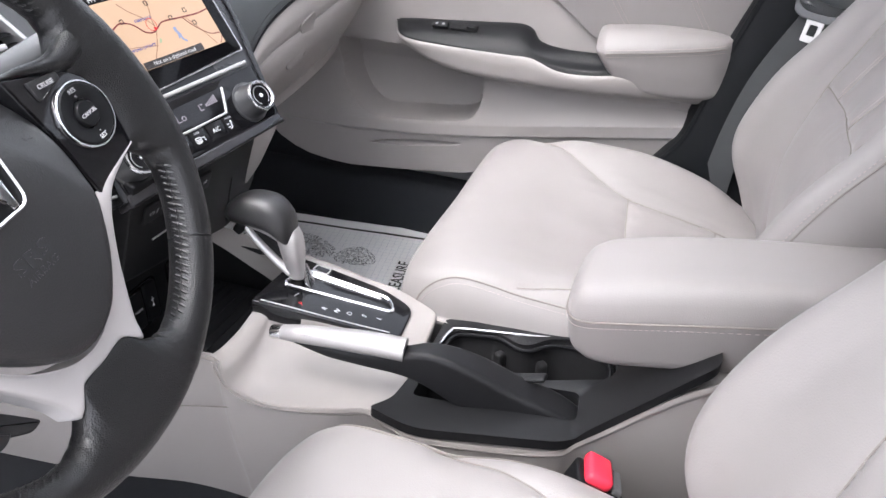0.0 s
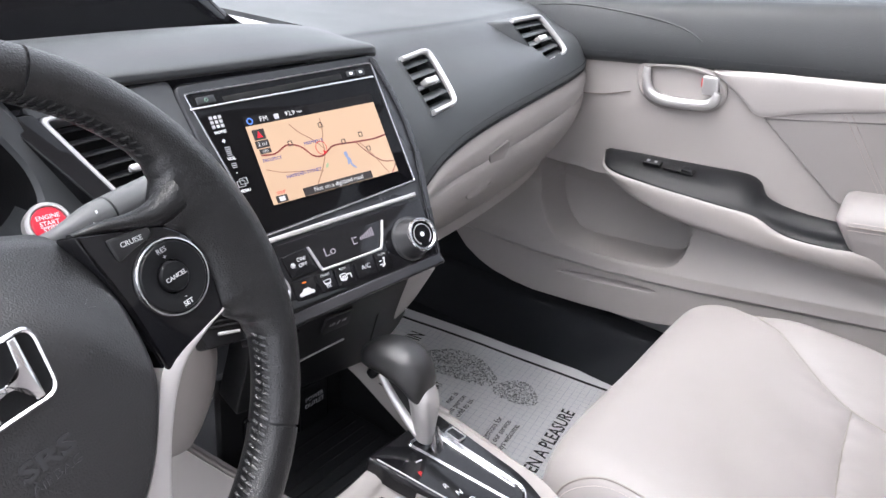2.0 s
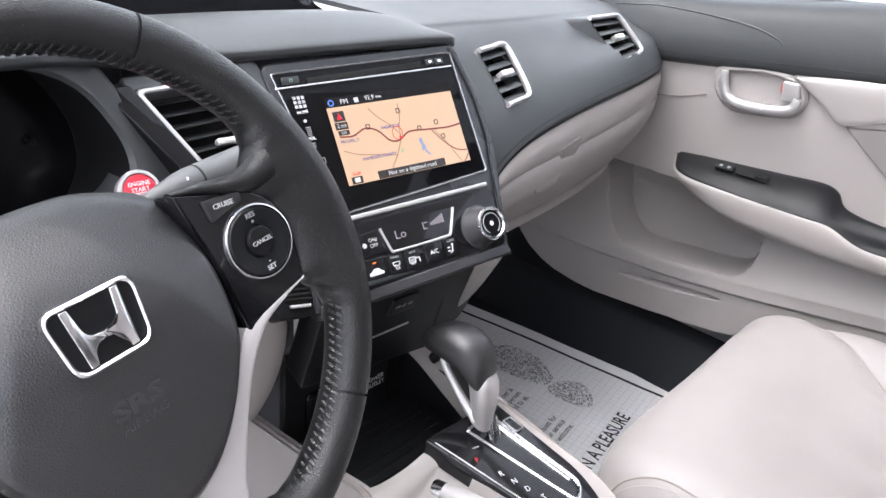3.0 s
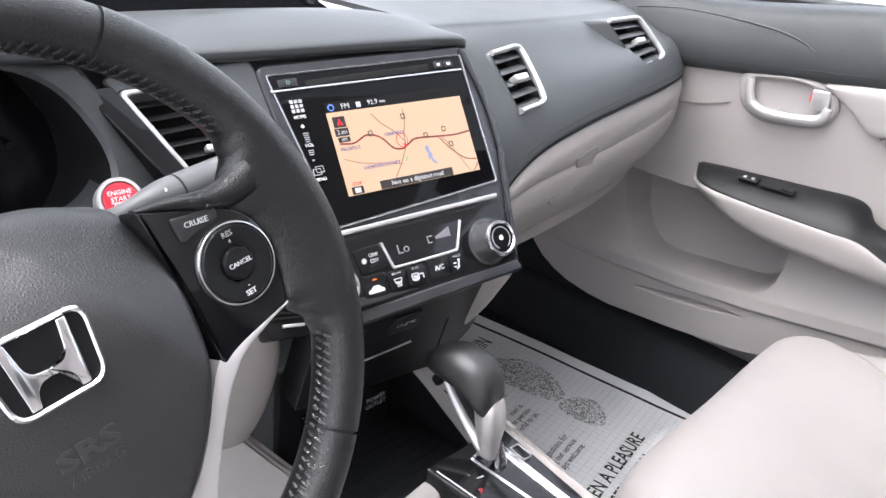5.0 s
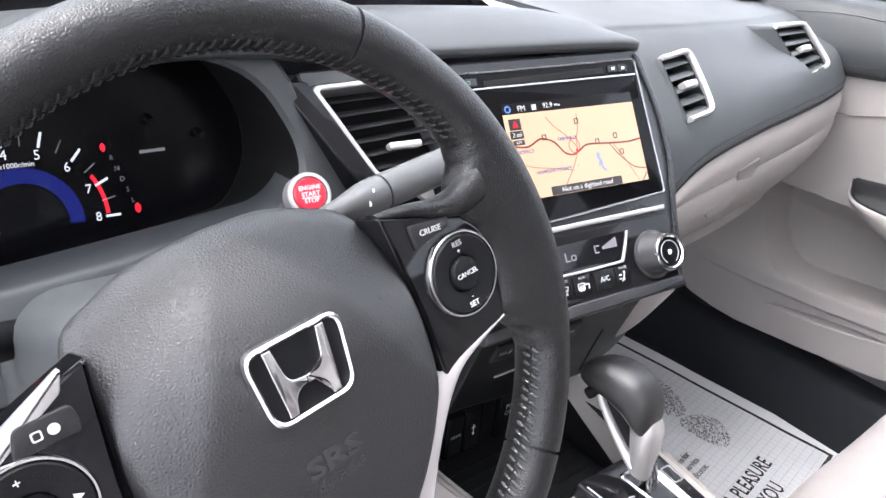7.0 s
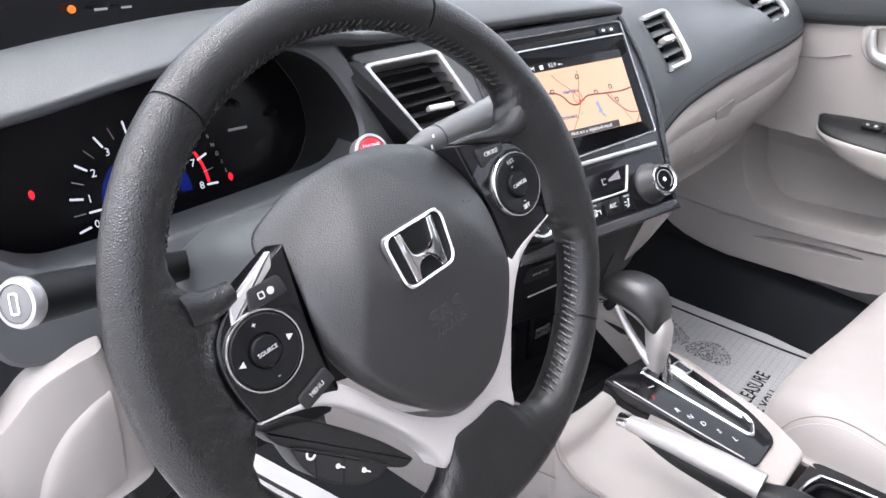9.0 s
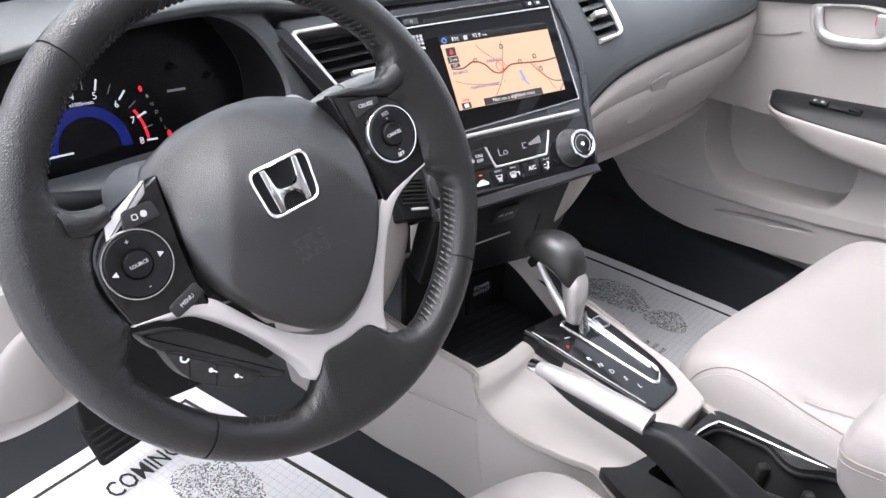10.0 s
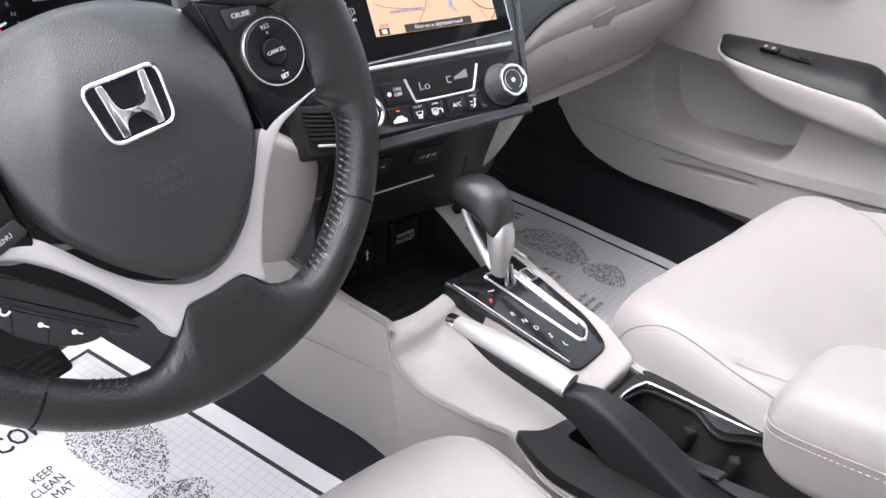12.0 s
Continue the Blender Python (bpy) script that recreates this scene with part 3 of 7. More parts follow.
# start button
SB = on_stack(-0.2546, 0.0648, 0.004)
sb = part("start_button", lathe([(0.0172, -0.012), (0.0172, 0.002), (0.0160, 0.0035), (0.0140, 0.0035), (0.0132, 0.001), (0, 0.001)], 40), SATIN, cluster, "silver-ringed red start button", matrix=SB)
part("button_cap", lathe([(0.0130, -0.001), (0.0128, 0.0030), (0.0115, 0.0042), (0, 0.0046)], 36), RED, sb, "red button cap", matrix=SB)
for i, txt in enumerate(("ENGINE", "START", "STOP")):
    words(txt, 0.0050, SB @ Matrix.Translation((0, 0.0048 - 0.0050 * i, 0.0046)), WHITE, sb)
part("button_line", moved(rbox(0.015, 0.0005, 0.0004, 0), 0, -0.0027, 0.0046), WHITE, sb, matrix=SB)
# gloss strip and the tall vent beside the stack
part("gloss_strip", prism(rounded([(-0.262, 0.153), (-0.238, 0.153), (-0.192, 0.066), (-0.208, 0.060)], 0.004), -0.03, 0.004, 0.002), GLOSS, cluster, matrix=S)
VENT = [(-0.2355, 0.1485), (-0.149, 0.1520), (-0.119, 0.0760), (-0.195, 0.0690)]
part("vent_panel", frame_ring(rounded([(-0.2440, 0.1620), (-0.1190, 0.1660), (-0.0980, 0.0640), (-0.2000, 0.0560)], 0.007, 5), rounded(VENT, 0.007, 5), -0.045, -0.0015, 0.002), DASH_FACE, cluster, matrix=S)
louvre_vent(cluster, S, VENT, 6, 4)
# upper display set back behind the hood
pod = []
for x, y, z0, z1 in ((-0.66, 0.46, 0.60, 0.76), (-0.45, 0.455, 0.60, 0.80), (-0.20, 0.455, 0.60, 0.80), (0.0, 0.44, 0.60, 0.775), (0.13, 0.42, 0.60, 0.675), (0.20, 0.38, 0.60, 0.640)):
    pod.append([(x, y, z0), (x, y + 0.01, (z0 + z1) / 2), (x, y + 0.015, z1 - 0.01), (x, y + 0.04, z1), (x, y + 0.14, z1 - 0.03), (x, y + 0.22, z0)])
upper = part("upper_display", surf(pod, 24, 30, 0.004), GLOSS, cluster, "dark upper display panel")
UD = in_plane((-0.44, 0.452, 0.685), (1, -0.02, 0), (0, 0.05, 1))
part("display_light", prism(rounded([(-0.075, -0.012), (-0.02, -0.002), (-0.022, 0.002), (-0.08, 0.0)], 0.002), 0, 0.0006), BLUE, upper, "blue lit bar", matrix=UD)
part("display_light", lathe([(0.0038, 0), (0.0038, 0.0006), (0, 0.0006)], 16), ORANGE, upper, "orange warning lamp", matrix=UD @ Matrix.Translation((0.040, 0.0, 0)))
for x, w in ((-0.03, 0.014), (0.066, 0.012), (0.09, 0.010)):
    part("display_mark", moved(rbox(w, 0.0022, 0.0005, 0), x, -0.002, 0.0004), GREY_PRINT, upper, matrix=UD)

# ---- driver's lower dash ----
lowdash = thing("knee_panel", (-0.4, 0.25, 0.35), "beige knee panel under the steering column", "dash panel")
rows = []
for xt, xb, y, zt, zb in ((-0.70, -0.70, 0.235, 0.400, 0.280), (-0.610, -0.605, 0.225, 0.425, 0.312), (-0.579, -0.575, 0.212, 0.436, 0.328), (-0.550, -0.545, 0.203, 0.467, 0.334), (-0.521, -0.510, 0.198, 0.481, 0.344), (-0.500, -0.480, 0.202, 0.485, 0.353), (-0.494, -0.474, 0.235, 0.484, 0.354)):
    xm = (xt + xb) / 2
    rows.append([(xt, y + 0.03, zt + 0.003), (xt, y + 0.005, zt + 0.001), (xt, y, zt - 0.006), (xm, y - 0.004, (zt + zb) / 2 + 0.01), (xb, y, zb + 0.012), (xb, y + 0.006, zb), (xb, y + 0.12, zb - 0.01)])
part("outer_panel", surf(rows, 40, 60), BEIGE, lowdash)
rows = []
for x, y, zt, zb in ((-0.568, 0.2085, 0.360, 0.345), (-0.560, 0.2030, 0.392, 0.346), (-0.548, 0.1980, 0.416, 0.347), (-0.534, 0.1950, 0.434, 0.348), (-0.518, 0.1935, 0.446, 0.350), (-0.502, 0.1950, 0.454, 0.354)):
    rows.append([(x, y + 0.012, zt + 0.002), (x, y + 0.0035, zt), (x, y - 0.0035, zt - 0.009), (x, y - 0.0045, (zt + zb) / 2), (x, y + 0.002, zb + 0.006), (x, y + 0.012, zb)])
part("knee_bolster", surf(rows, 30, 40), BEIGE, lowdash)
rows = []
for x, y, zt, zb in ((-0.275, 0.235, 0.50, 0.300), (-0.250, 0.222, 0.50, 0.300), (-0.190, 0.192, 0.485, 0.300), (-0.145, 0.165, 0.462, 0.300), (-0.118, 0.172, 0.440, 0.302), (-0.110, 0.215, 0.430, 0.304)):
    rows.append([(x, y + 0.03, zt + 0.004), (x, y + 0.004, zt), (x, y, zt - 0.02), (x, y + 0.012, (zt + zb) / 2), (x, y + 0.040, zb + 0.012), (x, y + 0.06, zb), (x, y + 0.16, zb - 0.01)])
part("inner_panel", surf(rows, 30, 30, 0.005), BEIGE, lowdash)
part("column_well", slab(-0.48, 0.27, 0.25, -0.25, 0.30, 0.50), RUBBER, lowdash)
# outer end: gloss panel with vent, trim strip and switch bank
outer_end = thing("outer_dash_end", (-0.62, 0.25, 0.45), "gloss-black dash end with a silver vent and switches", "dash panel")
O = in_plane((-0.60, 0.243, 0.50), (1, -0.10, 0), (0, 0.25, 1))
part("gloss_panel", prism(rounded([(-0.10, 0.12), (0.022, 0.120), (0.020, 0.0), (0.030, -0.092), (-0.10, -0.118)], 0.006), -0.03, 0.002, 0.002), GLOSS, outer_end, matrix=O)
louvre_vent(outer_end, O @ Matrix.Translation((0, 0, 0.004)), [(-0.080, 0.078), (0.008, 0.088), (0.020, -0.036), (-0.080, -0.050)], 6, 3)
part("trim_strip", prism(rounded([(-0.10, -0.092), (0.020, -0.075), (0.022, -0.083), (-0.10, -0.102)], 0.002), 0, 0.006, 0.0015), CHROME, outer_end, matrix=O)
sw = part("switch_bank", prism(rounded([(-0.09, -0.132), (0.014, -0.122), (0.022, -0.172), (-0.09, -0.190)], 0.005), -0.01, 0.006, 0.002), RUBBER, outer_end, matrix=O)
for i in range(3):
    part("switch", prism(rounded([(-0.082 + 0.033 * i, -0.136 + 0.003 * i), (-0.052 + 0.033 * i, -0.133 + 0.003 * i), (-0.049 + 0.033 * i, -0.170 + 0.003 * i), (-0.080 + 0.033 * i, -0.175 + 0.003 * i)], 0.002), 0.004, 0.009, 0.001), DARK, sw, matrix=O)


# ---- centre stack ----
stack = thing("centre_stack", (0.03, 0.2, 0.45), "gloss-black centre stack with navigation screen and climate panel", "centre stack")
# bright metal for the bezel edge, standing for the highlight along it
RIM_LINE = material("edge_highlight_metal", (0.26, 0.26, 0.27), 0.22, metal=0.85, vary=0.03)
SCREEN = material("black_screen_pane", (0.003, 0.003, 0.0035), 0.05, vary=0.05, spec=0.14)
FRAME = material("satin_black_frame", (0.018, 0.019, 0.021), 0.26, vary=0.08, grain=0.1, scale=1500)
out = rounded([(-0.120, 0.160, 0.012), (0.113, 0.1635, 0.014), (0.128, 0.10, 0.05), (0.130, 0.05, 0.05), (0.1075, -0.071, 0.006), (-0.134, -0.0765, 0.006), (-0.128, 0.0, 0.02), (-0.104, 0.03, 0.02)], n=5)
part("surround", prism(out, -0.07, 0.002, 0.004), FRAME, stack, "satin black surround", matrix=S)
part("edge_strip", tube([S @ Vector(p) for p in ((0.104, 0.157, 0.003), (0.117, 0.105, 0.003), (0.119, 0.055, 0.003), (0.110, 0.0, 0.003), (0.101, -0.064, 0.003))], 0.0014, 8, n=40), GLOSS, stack)
bez = rounded([(-0.1125, 0.1500, 0.004), (0.1040, 0.1530, 0.005), (0.1065, 0.0165, 0.003), (-0.085, 0.0060, 0.003)], n=4)
bez_in = rounded([(-0.1105, 0.1480, 0.003), (0.1020, 0.1510, 0.004), (0.1045, 0.0185, 0.002), (-0.083, 0.0080, 0.002)], n=4)
part("bezel_rim", frame_ring(bez, bez_in, 0.0, 0.0042, 0.0008), RIM_LINE, stack, matrix=S)
panel = part("screen_panel", prism(bez_in, 0.0, 0.0032, 0.0006), SCREEN, stack, "gloss-black screen panel", matrix=S)
part("disc_slot", moved(rbox(0.137, 0.0062, 0.001, 0.0004), -0.0085, 0.1402, 0.0036, 0, 0, 1.6), RUBBER, panel, matrix=S)
part("chrome_line", moved(rbox(0.211, 0.0020, 0.0022, 0.0006), -0.0060, 0.1352, 0.0038, 0, 0, 0.65), CHROME, panel, matrix=S)
pb = part("power_button", moved(rbox(0.0190, 0.0078, 0.003, 0.001), -0.0940, 0.1404, 0.004, 0, 0, 1.5), FRAME, panel, matrix=S)
part("power_mark", frame_ring([(0.0018 * math.cos(a), 0.0018 * math.sin(a)) for a in (k * 0.3927 for k in range(16))], [(0.0013 * math.cos(a), 0.0013 * math.sin(a)) for a in (k * 0.3927 for k in range(16))], 0, 0.0004, 0.0001), glow("lit_pale_green_mark", (0.5, 0.8, 0.65), 0.4), pb, matrix=on_stack(-0.0940, 0.1404, 0.0056))
for u in (0.0715, 0.0840):
    part("seek_button", moved(rbox(0.0108, 0.0072, 0.003, 0.001), u, 0.1432, 0.004, 0, 0, 1.5), FRAME, panel, matrix=S)
    part("seek_mark", moved(rbox(0.0034, 0.0022, 0.0004, 0), u, 0.1432, 0.0057), WHITE, panel, matrix=S)
# side touch keys
for i in range(3):
    for j in range(3):
        part("key_mark", moved(rbox(0.0032, 0.0032, 0.0003, 0), -0.0952 + 0.0044 * i, 0.1235 - 0.0042 * j, 0.0035), GREY_PRINT, panel, matrix=S)
words("HOME", 0.0042, on_stack(-0.0904, 0.1095, 0.0033), WHITE, panel)
words("+", 0.0075, on_stack(-0.0905, 0.1005, 0.0033), WHITE, panel)
for k in range(5):
    part("key_mark", moved(rbox(0.0055 - 0.0003 * k, 0.0008, 0.0003, 0), -0.0895, 0.0945 - 0.0019 * k, 0.0035), GREY_PRINT, panel, matrix=S)
words("VOL", 0.0045, on_stack(-0.0890, 0.0835, 0.0033), WHITE, panel)
for k in range(3):
    part("key_mark", moved(rbox(0.0050 - 0.0003 * k, 0.0008, 0.0003, 0), -0.0890, 0.0788 - 0.0019 * k, 0.0035), GREY_PRINT, panel, matrix=S)
words("-", 0.0075, on_stack(-0.0890, 0.0705, 0.0033), WHITE, panel)
for k in range(2):
    part("key_mark", frame_ring(rounded([(-0.0045, -0.003), (0.0035, -0.003), (0.0035, 0.003), (-0.0045, 0.003)], 0.0003, 1), rounded([(-0.0038, -0.0024), (0.0028, -0.0024), (0.0028, 0.0024), (-0.0038, 0.0024)], 0.0003, 1), 0, 0.0003, 0.0001), GREY_PRINT, panel, matrix=on_stack(-0.0880 + 0.003 * k, 0.0590 + 0.002 * k, 0.0033))
words("MENU", 0.0042, on_stack(-0.0872, 0.0520, 0.0033), WHITE, panel)
# the lit screen with its map
MAP = glow("map_background", (0.90, 0.62, 0.41), 0.58)
ROAD = glow("map_road", (0.33, 0.06, 0.06), 0.55)
MINOR = glow("map_minor_road", (0.45, 0.25, 0.17), 0.55)
LAKE = glow("map_water", (0.36, 0.44, 0.66), 0.6)
BAR = glow("map_bar", (0.06, 0.05, 0.05), 0.5)
TXT = glow("map_white_text", (0.9, 0.9, 0.9), 0.6)
TXB = glow("map_blue_text", (0.16, 0.16, 0.45), 0.5)
screen = part("screen", moved(rbox(0.1530, 0.0775, 0.0006, 0), 0.0115, 0.0708, 0.0036), MAP, panel, "lit orange navigation map", smooth=False, matrix=S)
part("screen_header", moved(rbox(0.1530, 0.0095, 0.0006, 0), 0.0115, 0.1145, 0.0036), GLOSS, panel, smooth=False, matrix=S)


def route(points, width, mat, name="map_road_line", n=24, up=0.0):
    bm = bmesh.new()
    pts = [catmull([(x, y, 0) for x, y in points], i / n) for i in range(n + 1)]
    side = []
    for i, p in enumerate(pts):
        d = pts[min(i + 1, n)] - pts[max(i - 1, 0)]
        d = Vector((-d.y, d.x, 0)).normalized() * width / 2
        side.append((bm.verts.new(p + d), bm.verts.new(p - d)))
    for a, b in zip(side, side[1:]):
        bm.faces.new((a[0], a[1], b[1], b[0]))
    part(name, bm, mat, screen, smooth=False, matrix=on_stack(0, 0, 0.0042 + up))


route([(-0.060, 0.080), (-0.045, 0.079), (-0.030, 0.0845), (-0.016, 0.080), (-0.006, 0.069), (0.004, 0.0665), (0.012, 0.070), (0.022, 0.074), (0.048, 0.0725), (0.070, 0.0715), (0.0875, 0.073)], 0.0016, ROAD, n=50, up=0.0002)
route([(-0.020, 0.104), (-0.012, 0.094), (0.000, 0.084), (0.010, 0.072)], 0.0009, MINOR)
route([(0.016, 0.104), (0.014, 0.090), (0.010, 0.080), (0.008, 0.068), (-0.002, 0.052), (-0.012, 0.040), (-0.014, 0.033)], 0.0009, MINOR)
route([(0.048, 0.0725), (0.056, 0.062), (0.066, 0.052), (0.075, 0.046), (0.087, 0.044)], 0.0010, ROAD)
route([(0.052, 0.072), (0.062, 0.058), (0.072, 0.040), (0.076, 0.033)], 0.0008, MINOR)
route([(-0.060, 0.066), (-0.044, 0.060), (-0.020, 0.056), (0.0, 0.052)], 0.0007, MINOR)
route([(0.006 + 0.0062 * math.cos(a), 0.0745 + 0.0068 * math.sin(a)) for a in (k * 0.785 for k in range(9))], 0.0007, glow("map_red_ring", (0.75, 0.05, 0.05), 0.7), up=0.0004)
part("map_marker", prism([(-0.0022, -0.0022), (0.0022, -0.0006), (-0.0014, 0.0024)], 0, 0.0003), glow("map_red_marker", (0.7, 0.02, 0.03), 0.8), screen, smooth=False, matrix=on_stack(0.0085, 0.0695, 0.0046))
for pts in ([(0.0295, 0.0650), (0.0335, 0.0655), (0.0335, 0.0600), (0.0355, 0.0560), (0.0350, 0.0520), (0.0395, 0.0470), (0.0380, 0.0460), (0.0335, 0.0500), (0.0330, 0.0540), (0.0310, 0.0515), (0.0300, 0.0520), (0.0315, 0.0580), (0.0300, 0.0600)],):
    part("map_lake", prism(rounded(pts, 0.001, 2), 0, 0.0003), LAKE, screen, smooth=False, matrix=on_stack(0, 0, 0.0040))
for x, y in ((0.0140, 0.097), (-0.026, 0.0855), (0.034, 0.0755), (0.057, 0.079), (0.061, 0.063)):
    part("map_shield", frame_ring(rounded([(-0.0024, -0.0026), (0.0024, -0.0026), (0.0024, 0.0026), (-0.0024, 0.0026)], 0.0008, 2), rounded([(-0.0016, -0.0018), (0.0016, -0.0018), (0.0016, 0.0018), (-0.0016, 0.0018)], 0.0005, 2), 0, 0.0003, 0.0001), BAR, screen, smooth=False, matrix=on_stack(x, y, 0.0043))
words("HAMPDEN SYDNEY", 0.0046, on_stack(-0.022, 0.0545, 0.0042), TXB, screen)
part("map_park", prism(rounded([(0.0055, 0.0580), (0.0080, 0.0590), (0.0075, 0.0555), (0.0050, 0.0535), (0.0035, 0.0545)], 0.001, 2), 0, 0.0003), glow("map_green", (0.50, 0.62, 0.38), 0.6), screen, smooth=False, matrix=on_stack(0, 0, 0.0040))
words("PROSPECT", 0.0044, on_stack(-0.0500, 0.0745, 0.0042), TXB, screen)
route([(0.0875, 0.040), (0.0840, 0.036), (0.080, 0.0325)], 0.0010, ROAD, n=6)
words("FARMVILLE", 0.0046, on_stack(0.000, 0.0820, 0.0042), TXB, screen)
words("FM", 0.0072, on_stack(-0.0440, 0.1138, 0.0040), TXT, panel)
words("92.9", 0.0066, on_stack(-0.0145, 0.1145, 0.0040), TXT, panel)
words("MHz", 0.0034, on_stack(-0.0035, 0.1140, 0.0040), TXT, panel)
part("radio_mark", moved(rbox(0.005, 0.005, 0.0003, 0), -0.030, 0.114, 0.0041), GREY_PRINT, panel, matrix=S)
part("compass_mark", frame_ring([(0.0034 * math.cos(a), 0.0034 * math.sin(a)) for a in (k * 0.3927 for k in range(16))], [(0.0020 * math.cos(a), 0.0020 * math.sin(a)) for a in (k * 0.3927 for k in range(16))], 0, 0.0004, 0.0001), glow("lit_blue_compass", (0.10, 0.25, 0.75), 0.8), panel, matrix=on_stack(-0.0588, 0.1140, 0.0038))
for x0, y0, w, h, txt in ((0.012, 0.0362, 0.084, 0.0080, "Not on a digitized road"), (-0.0545, 0.0905, 0.0140, 0.0072, "2 mi"), (-0.0540, 0.0835, 0.0120, 0.0045, "GPS"), (-0.0545, 0.0360, 0.0120, 0.0068, "")):
    part("map_bar", moved(rbox(w, h, 0.0004, 0), x0, y0, 0.0042), BAR, screen, smooth=False, matrix=S)
    if txt:
        words(txt, h * 0.80, on_stack(x0, y0, 0.0044), TXT, screen)
part("map_bar", moved(rbox(0.0125, 0.0100, 0.0004, 0), -0.0545, 0.1000, 0.0042), BAR, screen, smooth=False, matrix=S)
part("map_marker", prism([(-0.003, -0.003), (0.003, -0.003), (0, 0.0035)], 0, 0.0003), REDLIT, screen, smooth=False, matrix=on_stack(-0.0545, 0.1, 0.0045))
words("STOP", 0.0040, on_stack(-0.0535, 0.0420, 0.0043), REDLIT, screen)
part("map_mark", moved(rbox(0.006, 0.0045, 0.0003, 0), -0.0545, 0.0360, 0.0045), TXT, screen, smooth=False, matrix=S)
# chrome strip between screen and climate panel
part("trim_strip", prism(rounded([(-0.090, -0.0010), (0.0985, 0.0006), (0.0990, 0.0052), (-0.090, 0.0036)], 0.0012), 0, 0.0060, 0.0014), SATIN, stack, "silver trim strip", matrix=S)
# climate panel
clim = part("climate_panel", prism(rounded([(-0.126, -0.0050), (0.104, -0.0030), (0.1025, -0.0655), (-0.130, -0.0700)], 0.004), 0.0, 0.0034, 0.001), GLOSS, stack, "gloss-black climate panel", matrix=S)
KEY_BLACK = material("black_key_plastic", (0.006, 0.006, 0.0068), 0.22, vary=0.08, spec=0.3)
lcd = part("climate_display", prism(rounded([(-0.0445, -0.0135), (0.0430, -0.0120), (0.0310, -0.0365), (-0.0385, -0.0365)], 0.002), 0.003, 0.0042), GLOSS, clim, matrix=S)
ub = [on_stack(0, 0, 0.0046) @ Vector(p) for p in ((-0.0472, -0.0150, 0), (-0.0440, -0.0270, 0), (-0.0405, -0.0388, 0), (-0.036, -0.0402, 0), (0.0, -0.0402, 0), (0.029, -0.0396, 0), (0.0335, -0.038, 0), (0.0400, -0.0250, 0), (0.0455, -0.0125, 0))]
part("display_trim", tube(ub, 0.0014, 8, n=60), SATIN, clim, "silver display trim")
SEG = glow("lit_grey_segments", (0.55, 0.50, 0.56), 0.4)
words("Lo", 0.0125, on_stack(-0.0255, -0.0255, 0.0044), SEG, lcd, stretch=1.1)
for k in range(7):
    part("fan_bar", moved(rbox(0.0019, 0.0030 + 0.0010 * k, 0.0003, 0), 0.0135 + 0.0026 * k, -0.0232 + 0.0005 * k, 0.0045), SEG, lcd, smooth=False, matrix=S)
part("fan_mark", join(moved(rbox(0.005, 0.0012, 0.0003, 0), 0.0055, -0.0265, 0.0045), moved(rbox(0.0012, 0.007, 0.0003, 0), 0.0035, -0.0230, 0.0045), moved(rbox(0.004, 0.0012, 0.0003, 0), 0.0072, -0.0205, 0.0045)), SEG, lcd, smooth=False, matrix=S)
# left pair of keys and the lower row
k1 = part("climate_key", prism(rounded([(-0.078, -0.0165), (-0.0500, -0.0150), (-0.0440, -0.0385), (-0.074, -0.0392)], 0.002), 0.003, 0.0052, 0.0008), KEY_BLACK, clim, matrix=S)
words("ON/\nOFF", 0.0054, on_stack(-0.0585, -0.0265, 0.0053), SOFT_PRINT, k1)
part("key_mark", join(*[moved(rbox(0.0052, 0.0014, 0.0003, 0), -0.0690, -0.0275, 0.0055, 0, 0, a) for a in (0, 60, 120)]), SOFT_PRINT, k1, smooth=False, matrix=S)
k2 = part("climate_key", prism(rounded([(-0.0765, -0.0415), (-0.0510, -0.0410), (-0.0530, -0.0615), (-0.0765, -0.0625)], 0.002), 0.003, 0.0052, 0.0008), KEY_BLACK, clim, matrix=S)
part("key_lamp", moved(rbox(0.0042, 0.0013, 0.0005, 0), -0.0640, -0.0455, 0.0053), ORANGE, k2, "orange key lamp", smooth=False, matrix=S)
part("key_mark", prism(rounded([(-0.0725, -0.0575), (-0.0725, -0.0545), (-0.0690, -0.0535), (-0.0670, -0.0510), (-0.0610, -0.0510), (-0.0585, -0.0538), (-0.0560, -0.0545), (-0.0560, -0.0575)], 0.001, 2), 0.0052, 0.0056), SOFT_PRINT, k2, smooth=False, matrix=S)
